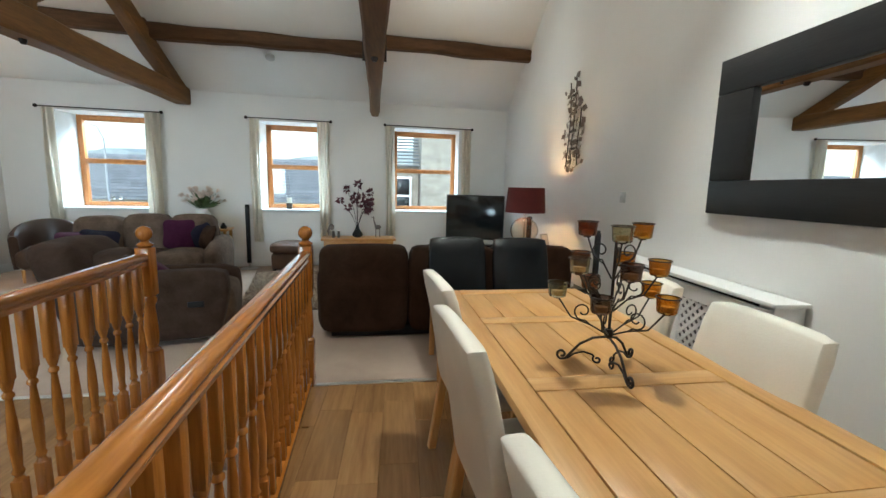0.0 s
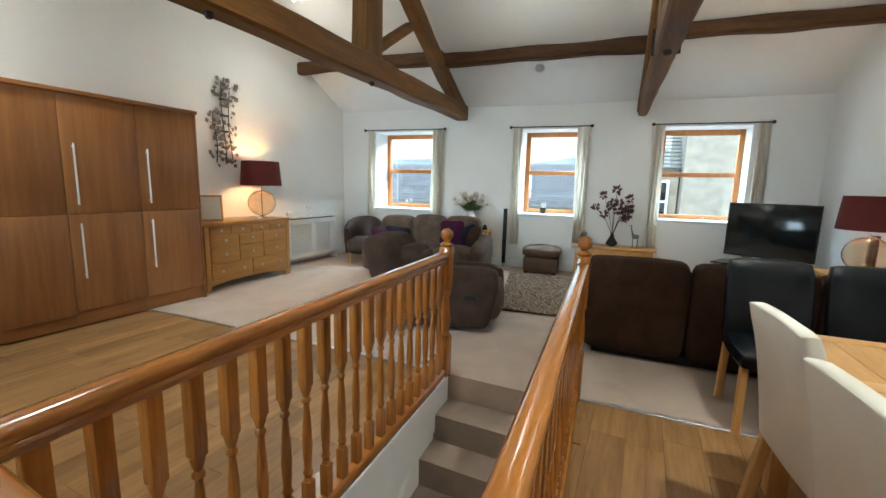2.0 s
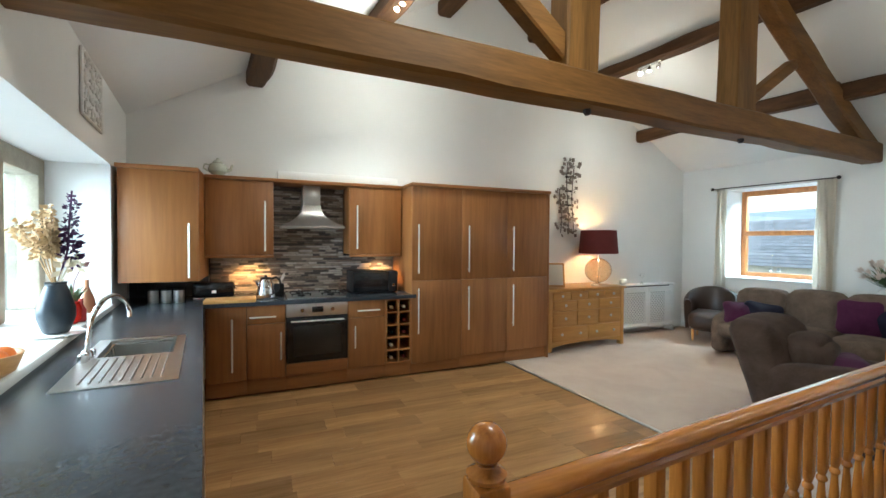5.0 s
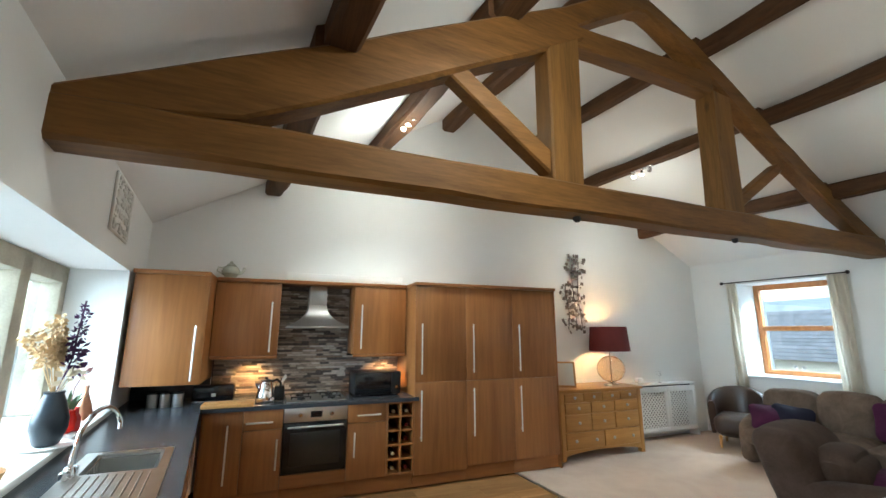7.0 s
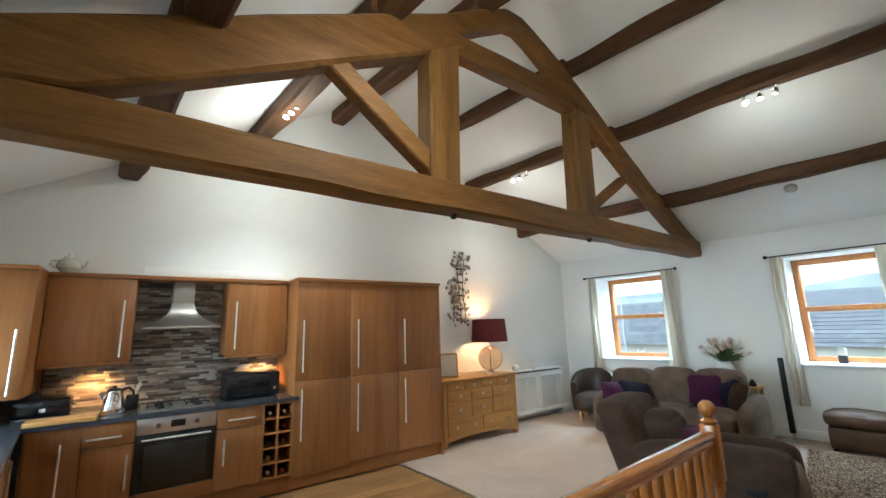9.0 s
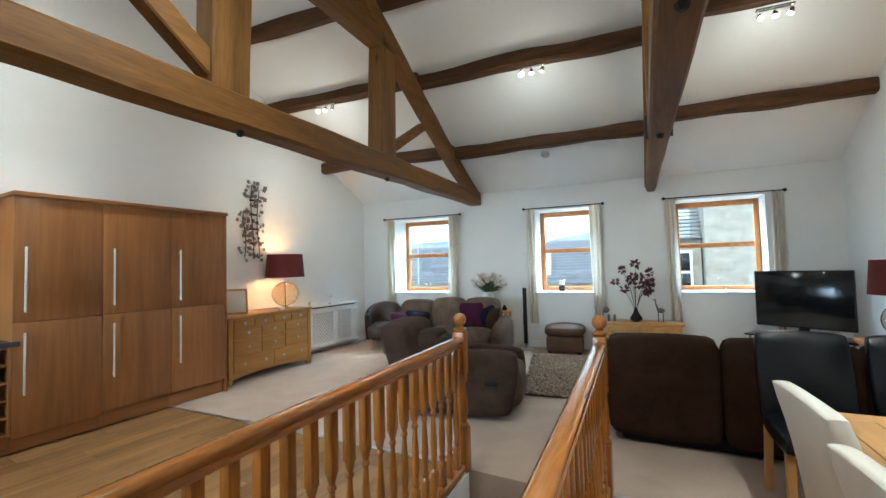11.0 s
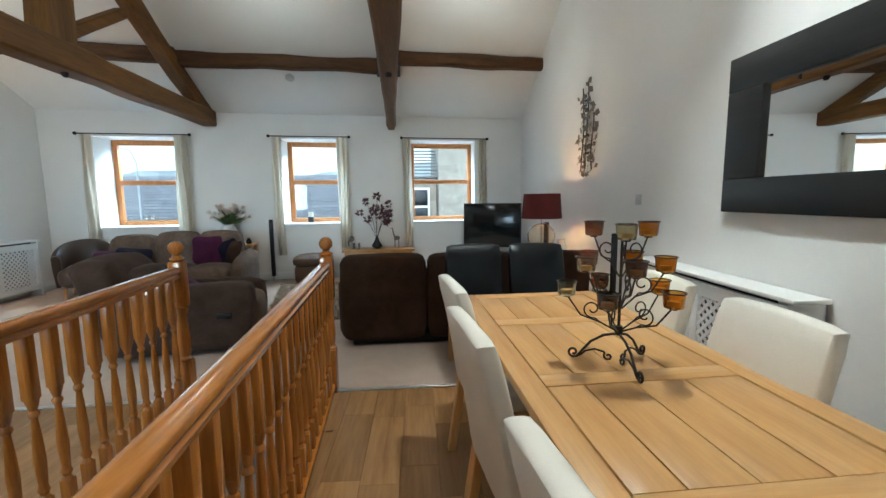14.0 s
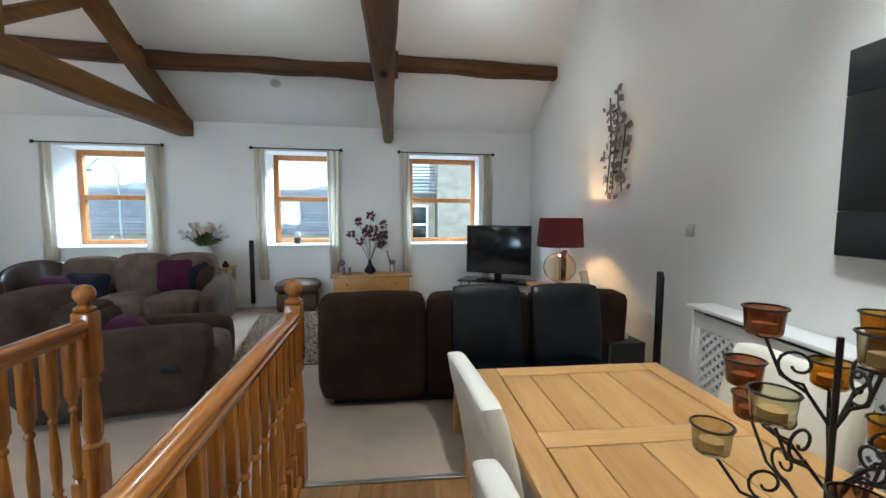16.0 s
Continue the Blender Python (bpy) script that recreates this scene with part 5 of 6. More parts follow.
def low_cabinet(m):
    t = thing("low_cabinet", "low oak cabinet with drawers under the window", "cabinet", m)
    boxed("top", "chest_y", t, (-0.60, 0.60, -0.21, 0.20, 0.48, 0.515), 0.006)
    boxed("body", "chest_y", t, (-0.56, 0.56, -0.18, 0.19, 0.07, 0.48), 0.004)
    for k in range(3):
        d = boxed("drawer", "chest_y", t, (-0.545 + k * 0.365, -0.545 + k * 0.365 + 0.36, -0.198, -0.18, 0.30, 0.46), 0.004)
        bm = B()
        lathe(bm, [(0.012, 0), (0.016, 0.012), (0.008, 0.02)], 12, pose(-0.365 + k * 0.365, -0.198, 0.38, 90))
        part("knob", bm, "chrome", d)
        d = boxed("door", "chest_y", t, (-0.545 + k * 0.365, -0.545 + k * 0.365 + 0.36, -0.198, -0.18, 0.085, 0.29), 0.004)
    for x in (-0.53, 0.48):
        for y in (-0.17, 0.13):
            boxed("foot", "chest_z", t, (x, x + 0.05, y, y + 0.05, 0, 0.07), 0.003)
    return t


low_cabinet(pose(-0.53, 7.20, 0, 0, 0, TURNED))


def flat_leaf(bm, base, tip, width, lift=0.02):
    base, tip = Vector(base), Vector(tip)
    d = tip - base
    s = d.cross(Vector((0, 0, 1)))
    s = (s.normalized() if s.length > 1e-5 else Vector((1, 0, 0))) * width / 2
    mid = base.lerp(tip, 0.5) + Vector((0, 0, lift))
    vs = [bm.verts.new(p) for p in (base, mid + s, tip, mid - s)]
    bm.faces.new((vs[0], vs[1], vs[2]))
    bm.faces.new((vs[0], vs[2], vs[3]))


# dark vase with stems on the low cabinet
fv = thing("flower_vase", "dark bulbous vase with plum magnolia stems", "vase", pose(-0.55, 7.18, 0.516))
bm = B()
lathe(bm, [(0.04, 0), (0.085, 0.03), (0.085, 0.06), (0.04, 0.13), (0.022, 0.19), (0.026, 0.205)], 20)
part("body", bm, "black_matt", fv)
rnd = random.Random(21)
magnolia = plain("plum_magnolia", (0.11, 0.03, 0.045), 0.7, vary=0.3)
for a, r, h in ((0.3, 0.22, 0.55), (1.3, 0.07, 0.68), (2.4, 0.23, 0.60), (3.4, 0.28, 0.42), (4.6, 0.12, 0.50), (5.6, 0.27, 0.40), (0.0, 0.16, 0.36)):
    bm = B()
    e = Vector((r * math.cos(a), 0.4 * r * math.sin(a), 0.19 + h))
    tube(bm, [(0, 0, 0.16), (e.x * 0.35, e.y * 0.3, 0.19 + h * 0.45), e], [0.004, 0.004, 0.003], 6)
    part("stem", bm, "iron", fv)
    for f in (1.0, 0.72):
        bm = B()
        c = Vector((e.x * f + (0.05 if f < 1 else 0), e.y * f, 0.19 + h * f))
        petals(bm, c, 0.075, 22, rnd)
        part("blossom", bm, magnolia, fv, "", 0)
el = plain("grey_carved_stone", (0.16, 0.14, 0.13), 0.7, vary=0.3, scale=30)
bm = B()
pillow(bm, -0.07, 0.06, -0.04, 0.04, 0.09, 0.19, 0.015, 0.035, 1, 5)
pillow(bm, 0.03, 0.10, -0.03, 0.03, 0.13, 0.21, 0.01, 0.03, 2, 4)
tube(bm, [(0.09, 0, 0.17), (0.12, 0, 0.11), (0.115, 0, 0.04)], [0.018, 0.013, 0.008], 8)
for x in (-0.05, 0.035):
    for y in (-0.025, 0.025):
        lathe(bm, [(0.018, 0), (0.016, 0.10)], 8, Matrix.Translation((x, y, 0)))
ob = tagged(part("elephant_figurine", bm, el), "small grey elephant figurine on the low cabinet", "figurine")
ob.matrix_world = pose(-0.90, 7.13, 0.516, 0, 0, 180)
bm = B()
pillow(bm, -0.05, 0.04, -0.022, 0.022, 0.14, 0.20, 0.008, 0.02, 1, 4)
tube(bm, [(0.03, 0, 0.18), (0.06, 0, 0.28), (0.065, 0, 0.34), (0.10, 0, 0.33)], [0.016, 0.010, 0.010, 0.007], 8)
for x in (-0.035, 0.03):
    for y in (-0.014, 0.014):
        tube(bm, [(x, y, 0.0), (x, y, 0.15)], 0.007, 6)
ob = tagged(part("giraffe_figurine", bm, el), "slim grey giraffe figurine on the low cabinet", "figurine")
ob.matrix_world = pose(-0.22, 7.22, 0.516, 0, 0, 180)

# television
tv = thing("television", "large flat black television on a stand in the corner", "television", pose(1.37, 6.93, 0.02, 0, 0, -27))
boxed("screen", plain("dark_screen", (0.010, 0.014, 0.016), 0.12, vary=0.1, scale=1, relief=0), tv, (-0.475, 0.475, -0.022, -0.016, 0.535, 1.225), 0.001)
boxed("casing", "black_matt", tv, (-0.49, 0.49, -0.02, 0.03, 0.52, 1.24), 0.006)
boxed("stand", "black_matt", tv, (-0.05, 0.05, -0.01, 0.04, 0.44, 0.56), 0.004)
boxed("foot", "black", tv, (-0.30, 0.30, -0.12, 0.14, 0.421, 0.44), 0.006)
st = thing("television_stand", "low black glass television stand with shelves", "stand", pose(1.36, 6.95, 0, 0, 0, -27))
for z in (0.03, 0.22, 0.42):
    boxed("shelf", "black", st, (-0.55, 0.55, -0.24, 0.22, z, z + 0.02), 0.004)
for x in (-0.5, 0.5):
    for y in (-0.18, 0.18):
        bm = B()
        lathe(bm, [(0.018, 0.0), (0.018, 0.425)], 12, Matrix.Translation((x, y, 0)))
        part("post", bm, "chrome", st)


def tower_speaker(x, y, turn, label):
    t = thing("tower_speaker", label, "speaker", pose(x, y, 0, 0, 0, turn), "slim tower speakers")
    bm = B()
    lathe(bm, [(0.13, 0), (0.13, 0.008), (0.02, 0.014), (0.014, 0.03), (0.014, 0.10)], 28)
    part("base", bm, "steel", t)
    boxed("column", "black", t, (-0.032, 0.032, -0.022, 0.022, 0.09, 1.03), 0.008)
    boxed("grille", "black_matt", t, (-0.022, 0.022, -0.028, -0.0215, 0.13, 1.0), 0.003)
    boxed("side_trim", "steel", t, (0.0325, 0.036, -0.02, 0.02, 0.10, 1.02), 0.001)
    return t


tower_speaker(-2.26, 7.08, 10, "slim black tower speaker on a round silver base beside the window")
tower_speaker(1.86, 3.62, 60, "slim black tower speaker on a round base beside the radiator cover")
tower_speaker(1.80, 5.35, 40, "slim black tower speaker on a round base behind the lamp")
sw = thing("subwoofer", "black cube subwoofer on the carpet behind the settee", "speaker", pose(1.72, 3.95, 0, 0, 0, 8))
boxed("cabinet", "black_wood", sw, (-0.15, 0.15, -0.16, 0.16, 0.015, 0.46), 0.006)
boxed("front_edge", "steel", sw, (-0.155, -0.15, -0.165, -0.15, 0.02, 0.455), 0.001)
for x in (-0.12, 0.12):
    boxed("foot", "black_matt", sw, (x - 0.02, x + 0.02, -0.14, 0.14, 0, 0.016), 0.002)
tagged(boxed("white_box", "gloss_white", None, (1.66, 1.80, 3.90, 4.03, 0.461, 0.515), 0.008), "small white router box on the subwoofer", "box")

# table lamps
shade_mat = plain("burgundy_shade", (0.13, 0.02, 0.018), 0.9, vary=0.12, scale=8, fine=300)
globe_mat = glass("amber_tinted_glass", (0.97, 0.88, 0.74), 0.02)


def table_lamp(x, y, z, r, h, watts, label, size=1.0):
    t = thing("table_lamp", label, "lamp", pose(x, y, z) @ Matrix.Scale(size, 4))
    bm = B()
    lathe(bm, [(0.085, 0), (0.085, 0.012), (0.03, 0.022), (0.02, 0.03)], 24)
    part("foot", bm, "chrome", t)
    bm = B()
    prof = []
    for k in range(15):
        a = -1.38 + 2.76 * k / 14
        prof.append((0.165 * math.cos(a), 0.185 + 0.158 * math.sin(a)))
    prof += [(max(0.004, p - 0.005), q * 0.99 + 0.002) for p, q in reversed(prof)]
    lathe(bm, prof, 32, None, False)
    part("globe", bm, globe_mat, t, "clear round glass globe base")
    bm = B()
    tube(bm, [(0, 0, 0.02), (0, 0, 0.46)], 0.006, 8)
    part("stem", bm, "chrome", t)
    bm = B()
    z0 = 0.40
    lathe(bm, [(r, z0), (r * 0.90, z0 + h), (r * 0.90 - 0.003, z0 + h), (r - 0.003, z0 + 0.001), (r, z0)], 40, None, False)
    part("shade", bm, shade_mat, t, "burgundy drum shade")
    bm = B()
    bmesh.ops.create_icosphere(bm, subdivisions=3, radius=0.032, matrix=Matrix.Translation((0, 0, z0 + h * 0.5)))
    part("bulb", bm, glow("warm_bulb", (1.0, 0.62, 0.28), 6), t)
    lamp("table_lamp_light", "POINT", watts, (1.0, 0.56, 0.22), pose(x, y, z + (z0 + h * 0.5) * size), 0.045)
    return t


# chest of drawers by the kitchen wall
ch = thing("chest_of_drawers", "wide oak chest of many drawers with pale knobs", "chest of drawers")
boxed("top", "chest_y", ch, (X_LEFT + 0.02, -4.935, 3.45, 4.872, 0.825, 0.86), 0.006)
boxed("body", "chest_y", ch, (X_LEFT + 0.03, -4.975, 3.50, 4.86, 0.10, 0.825), 0.004)
for y in (3.50, 4.80):
    boxed("leg", "chest_z", ch, (-5.04, -4.965, y, y + 0.06, 0, 0.83), 0.004)
    boxed("leg", "chest_z", ch, (X_LEFT + 0.03, X_LEFT + 0.09, y, y + 0.06, 0, 0.1), 0.004)
bm = B()
n = 18
lo, hi = [], []
for k in range(n + 1):
    y = 3.56 + 1.24 * k / n
    lo.append(0.05 + 0.055 * math.sin(math.pi * k / n) ** 0.6)
for k in range(n):
    y, y2 = 3.56 + 1.24 * k / n, 3.56 + 1.24 * (k + 1) / n
    vs = [bm.verts.new(p) for x in (-4.985, -4.968) for p in ((x, y, lo[k]), (x, y2, lo[k + 1]), (x, y2, 0.125), (x, y, 0.125))]
    for f in ((0, 1, 2, 3), (7, 6, 5, 4), (0, 4, 5, 1), (2, 6, 7, 3), (0, 3, 7, 4), (1, 5, 6, 2)):
        bm.faces.new([vs[i] for i in f])
part("apron", bm, "chest_y", ch)
rows_d = [(0.705, 0.81, (0.0, 0.25, 0.5, 0.75, 1.0)), (0.56, 0.695, (0.0, 0.34, 0.66, 1.0)), (0.345, 0.55, (0.0, 0.34, 0.66, 1.0)), (0.13, 0.335, (0.0, 0.5, 1.0))]
for z0, z1, cuts in rows_d:
    for a, b in zip(cuts, cuts[1:]):
        ya, yb = 3.565 + 1.23 * a + 0.007, 3.565 + 1.23 * b - 0.007
        d = boxed("drawer", "chest_y", ch, (-4.985, -4.958, ya, yb, z0 + 0.003, z1 - 0.003), 0.005)
        for y in ((ya + yb) / 2,) if yb - ya < 0.5 else (ya + 0.14, yb - 0.14):
            bm = B()
            lathe(bm, [(0.009, 0), (0.020, 0.012), (0.020, 0.020), (0.008, 0.027)], 12, pose(-4.958, y, (z0 + z1) / 2, 0, 90, 0))
            part("knob", bm, "steel", d)
table_lamp(-5.22, 4.60, 0.8605, 0.242, 0.295, 34, "table lamp with glass globe base and burgundy shade on the chest", 1.17)
pf = thing("photo_frame", "light photo frame leaning on the chest of drawers", "picture frame", pose(-5.12, 3.72, 0.868, 0, 0, 62) @ pose(0, 0, 0, -14))
boxed("frame", "oak_z", pf, (-0.14, 0.14, -0.008, 0.008, 0, 0.34), 0.004)
boxed("mount", "cream", pf, (-0.115, 0.115, -0.0105, -0.0082, 0.025, 0.315), 0.0006)
boxed("dish", "cream", None, (-5.14, -5.06, 4.38, 4.46, 0.8605, 0.885), 0.006)
tagged(bpy.data.objects["dish"], "small pale trinket dish on the chest", "dish")


def lattice_cover(name_label, m, length, height, panels):
    """A radiator cover that faces -y in its own axes, along +x from 0 to length."""
    t = thing("radiator_cover", name_label, "radiator cover", m)
    boxed("top", "gloss_white", t, (-0.02, length + 0.02, -0.02, 0.17, height - 0.022, height), 0.004)
    for x in (0.0, length - 0.03):
        boxed("side", "gloss_white", t, (x, x + 0.03, 0.0, 0.165, 0.0, height - 0.023), 0.003)
    w = (length - 0.06) / panels
    for k in range(panels):
        x0 = 0.03 + k * w
        for d in ((x0, x0 + w, 0.0, 0.018, height - 0.13, height - 0.045), (x0, x0 + w, 0.0, 0.018, 0.10, 0.17), (x0, x0 + 0.06, 0.0, 0.018, 0.17, height - 0.13), (x0 + w - 0.06, x0 + w, 0.0, 0.018, 0.17, height - 0.13)):
            boxed("rail", "gloss_white", t, d, 0.002)
        a, b, z0, z1 = x0 + 0.06, x0 + w - 0.06, 0.17, height - 0.13
        step, s = 0.062, 0.009
        for sign in (1, -1):
            bm = B()
            c = -(z1 - z0)
            while c < (b - a):
                # a diagonal slat clipped to the panel
                u0, u1 = max(0, c), min(b - a, c + (z1 - z0))
                if u1 - u0 > 0.02:
                    w0, w1 = z0 + (u0 - c), z0 + (u1 - c)
                    xa, xb = (a + u0, a + u1) if sign > 0 else (b - u0, b - u1)
                    beam(bm, (xa, 0.006 + 0.004 * (sign < 0), w0), (xb, 0.006 + 0.004 * (sign < 0), w1), 0.004, 0.022, 0, 1, 0.001)
                c += step
            part("lattice", bm, "gloss_white", t)
    # radiator coloured dark grey for the shade inside the cover
    boxed("radiator", plain("shade_grey_radiator", (0.16, 0.16, 0.16), 0.5), t, (0.08, length - 0.08, 0.11, 0.16, 0.12, height - 0.1), 0.01)
    # thin black sheet in the gap below the top imitates its dark inside
    boxed("slot_shade", "black_matt", t, (0.10, length - 0.10, 0.0165, 0.0172, height - 0.044, height - 0.024), 0.0)
    return t


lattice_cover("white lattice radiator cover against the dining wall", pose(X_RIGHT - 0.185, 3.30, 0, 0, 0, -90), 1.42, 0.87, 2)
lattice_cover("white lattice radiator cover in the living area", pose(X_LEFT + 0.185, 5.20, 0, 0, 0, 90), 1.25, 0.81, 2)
boxed("white_ornament", "gloss_white", None, (-5.50, -5.42, 5.30, 5.44, 0.811, 0.90), 0.03)
tagged(bpy.data.objects["white_ornament"], "small white ornament on the radiator cover", "ornament")
bm = B()
lathe(bm, [(0.03, 0), (0.03, 0.005), (0.006, 0.012), (0.006, 0.09), (0.03, 0.13), (0.032, 0.17)], 16, pose(-5.45, 5.78, 0.8105))
tagged(part("glass_ornament", bm, glass("clear_ornament")), "small clear glass ornament on the radiator cover", "ornament")

# side table with lilies
sd = thing("side_table", "small wooden side table between the windows", "table", pose(-2.74, 6.93, 0, 0, 0, TURNED))
boxed("top", "oak_x", sd, (-0.26, 0.26, -0.2, 0.2, 0.63, 0.66), 0.006)
for x in (-0.22, 0.22):
    for y in (-0.16, 0.16):
        boxed("leg", "oak_z", sd, (x - 0.02, x + 0.02, y - 0.02, y + 0.02, 0, 0.63), 0.003)
boxed("shelf", "oak_x", sd, (-0.2, 0.2, -0.14, 0.14, 0.2, 0.22), 0.004)
lv = thing("lily_vase", "white round vase with a spray of pale lilies", "vase", pose(-2.87, 6.93, 0.6605) @ Matrix.Diagonal((1.2, 1.2, 1.3, 1)))
bm = B()
lathe(bm, [(0.06, 0), (0.09, 0.03), (0.105, 0.11), (0.085, 0.19), (0.06, 0.22), (0.065, 0.235)], 24)
part("body", bm, "gloss_white", lv)
rnd = random.Random(31)
bm, bs, bf = B(), B(), B()
for k in range(60):
    a, e, l = rnd.uniform(0, 6.28), rnd.uniform(0.35, 1.3), rnd.uniform(0.10, 0.22)
    d = Vector((math.cos(a) * math.cos(e), math.sin(a) * math.cos(e), math.sin(e)))
    base = Vector((0, 0, 0.22)) + d * l * 0.35
    flat_leaf(bm, base, base + d * l * 0.75, 0.04, 0.015)
    flat_leaf(bm, base + Vector((0.01, 0, 0.02)), base + d * l * 0.6 + Vector((0.03, 0.02, -0.02)), 0.035, 0.02)
for k in range(44):
    a, e = rnd.uniform(0, 6.28), rnd.uniform(0.35, 1.35)
    l = rnd.uniform(0.15, 0.28)
    d = Vector((math.cos(a) * math.cos(e), math.sin(a) * math.cos(e), math.sin(e)))
    p = Vector((0, 0, 0.20)) + d * l
    tube(bs, [(0, 0, 0.2), p], 0.002, 4)
    for j in range(5):
        q = p + d * 0.068 + d.orthogonal().normalized() * 0.022 * math.cos(j * 1.26) + d.cross(d.orthogonal().normalized()) * 0.022 * math.sin(j * 1.26)
        flat_leaf(bf, p, q, 0.034, 0.008)
part("leaves", bm, plain("lily_leaf", (0.10, 0.15, 0.05), 0.5, vary=0.3), lv, "", 0)
part("flower_stem", bs, leaf, lv, "", 0)["kind"] = "stuff"
part("blossom", bf, plain("blush_lily", (0.74, 0.62, 0.54), 0.6), lv, "pale blush lily flowers", 0)["kind"] = "stuff"
bm = B()
lathe(bm, [(0.04, 0), (0.045, 0.03), (0.03, 0.06), (0.012, 0.09)], 14, pose(-2.56, 6.90, 0.6605))
tagged(part("dark_ornament", bm, "black_matt"), "small dark ornament on the side table", "ornament")

# lamp table in the corner by the dining wall
lt = thing("side_table", "small dark wooden lamp table behind the settee", "table", pose(1.62, 4.98, 0))
boxed("top", "oak_x", lt, (-0.28, 0.30, -0.25, 0.25, 0.665, 0.70), 0.006)
for x in (-0.23, 0.23):
    for y in (-0.2, 0.2):
        boxed("leg", "oak_z", lt, (x - 0.02, x + 0.02, y - 0.02, y + 0.02, 0, 0.665), 0.003)
table_lamp(1.62, 4.98, 0.7005, 0.235, 0.29, 18, "table lamp with glass globe base and burgundy shade in the corner")
pf = thing("photo_frame", "small silver photo frame beside the lamp", "picture frame", pose(1.84, 4.82, 0.708, 0, 0, 30) @ pose(0, 0, 0, -16))
boxed("frame", "steel", pf, (-0.06, 0.06, -0.006, 0.006, 0, 0.16), 0.003)
boxed("mount", "cream", pf, (-0.045, 0.045, -0.008, -0.0062, 0.015, 0.145), 0.0005)

# ---- curtains and rods ----
RODS = [(-5.01, -3.43), (-2.26, -0.985), (-0.11, 1.40)]
CURTAINS = [((-4.97, -4.79), (-3.665, -3.45)), ((-2.22, -2.075), (-1.19, -1.0)), ((-0.095, 0.063), (1.215, 1.385))]


def curtain(x0, x1, z0, z1, seed, label):
    """A gathered curtain that hangs at the wall between x0 and x1."""
    bm = B()
    rnd = random.Random(seed)
    n = 44
    ph = rnd.uniform(0, 6)
    cols = []
    for i in range(n + 1):
        f = i / n
        x = x0 + (x1 - x0) * f
        col = []
        for j in range(9):
            g = j / 8
            amp = 0.018 + 0.012 * g
            v = V_WIN - 0.075 + amp * math.sin(f * (x1 - x0) * 85 + ph + 0.6 * math.sin(3 * g + seed)) + 0.006 * math.sin(9 * f + 5 * g)
            xx = x + 0.012 * math.sin(4 * g + seed + 6 * f)
            col.append(bm.verts.new((xx, yy(v, xx), z1 + (z0 - z1) * g)))
        cols.append(col)
    for a, b in zip(cols, cols[1:]):
        for j in range(8):
            bm.faces.new((a[j], a[j + 1], b[j + 1], b[j]))
    r = bmesh.ops.solidify(bm, geom=list(bm.faces), thickness=0.003)
    return tagged(part("curtain", bm, "curtain", None, "", 80), label, "curtain", "curtains at the windows")


for k, ((ra, rb), (a, b)) in enumerate(zip(RODS, WINDOWS)):
    rod = thing("curtain_rod", "thin black curtain rod with ball ends above the window", "curtain rod", group="curtain rods")
    bm = B()
    v = V_WIN - 0.075
    tube(bm, [(ra, yy(v, ra), 2.385), (rb, yy(v, rb), 2.385)], 0.009, 10)
    part("pole", bm, "iron", rod)
    for x in (ra, rb):
        bm = B()
        bmesh.ops.create_icosphere(bm, subdivisions=2, radius=0.026, matrix=Matrix.Translation((x, yy(v, x), 2.385)))
        part("finial", bm, "iron", rod)
    for x in (ra + 0.09, rb - 0.09):
        bm = B()
        tube(bm, [(x, yy(v, x), 2.385), (x, yy(V_WIN - 0.001, x), 2.385)], 0.007, 8)
        part("bracket", bm, "iron", rod)
    low = (0.60, 0.42, 0.42)[k]
    (ca, cb), (cc, cd) = CURTAINS[k]
    curtain(ca, cb, low, 2.375, k * 2 + 1, "cream gathered curtain hanging from a black rod")
    curtain(cc, cd, low, 2.375, k * 2 + 2, "cream gathered curtain hanging from a black rod")

# ornaments on the north sills
SN = SILL_Z + 0.0005
for x in (-4.36, -4.26):
    bm = B()
    pillow(bm, -0.022, 0.022, -0.02, 0.02, 0.0, 0.11, 0.01, 0.015, x, 4, pose(x, yy(7.80, x), SN))
    pillow(bm, -0.015, 0.03, -0.015, 0.015, 0.11, 0.16, 0.006, 0.012, x, 4, pose(x, yy(7.80, x), SN))
    tagged(part("bird_figurine", bm, "steel"), "small silver bird figurine on the window sill", "figurine", "figurines on the sill")
t = thing("candle_jar", "small dark jar with a pale top on the window sill", "jar", pose(-1.74, yy(7.80, -1.74), SN))
bm = B()
box(bm, -0.045, 0.045, -0.03, 0.03, 0, 0.10, 0.006)
part("jar", bm, "brown_leather", t)
bm = B()
box(bm, -0.04, 0.04, -0.026, 0.026, 0.1005, 0.19, 0.006)
part("lid", bm, "cream", t)
bm = B()
lathe(bm, [(0.035, 0), (0.04, 0.07), (0.036, 0.07), (0.03, 0.006), (0.001, 0.006)], 16, pose(0.70, yy(7.78, 0.70), SN))
tagged(part("glass_votive", bm, glass("votive_glass")), "small clear glass votive on the window sill", "glass")

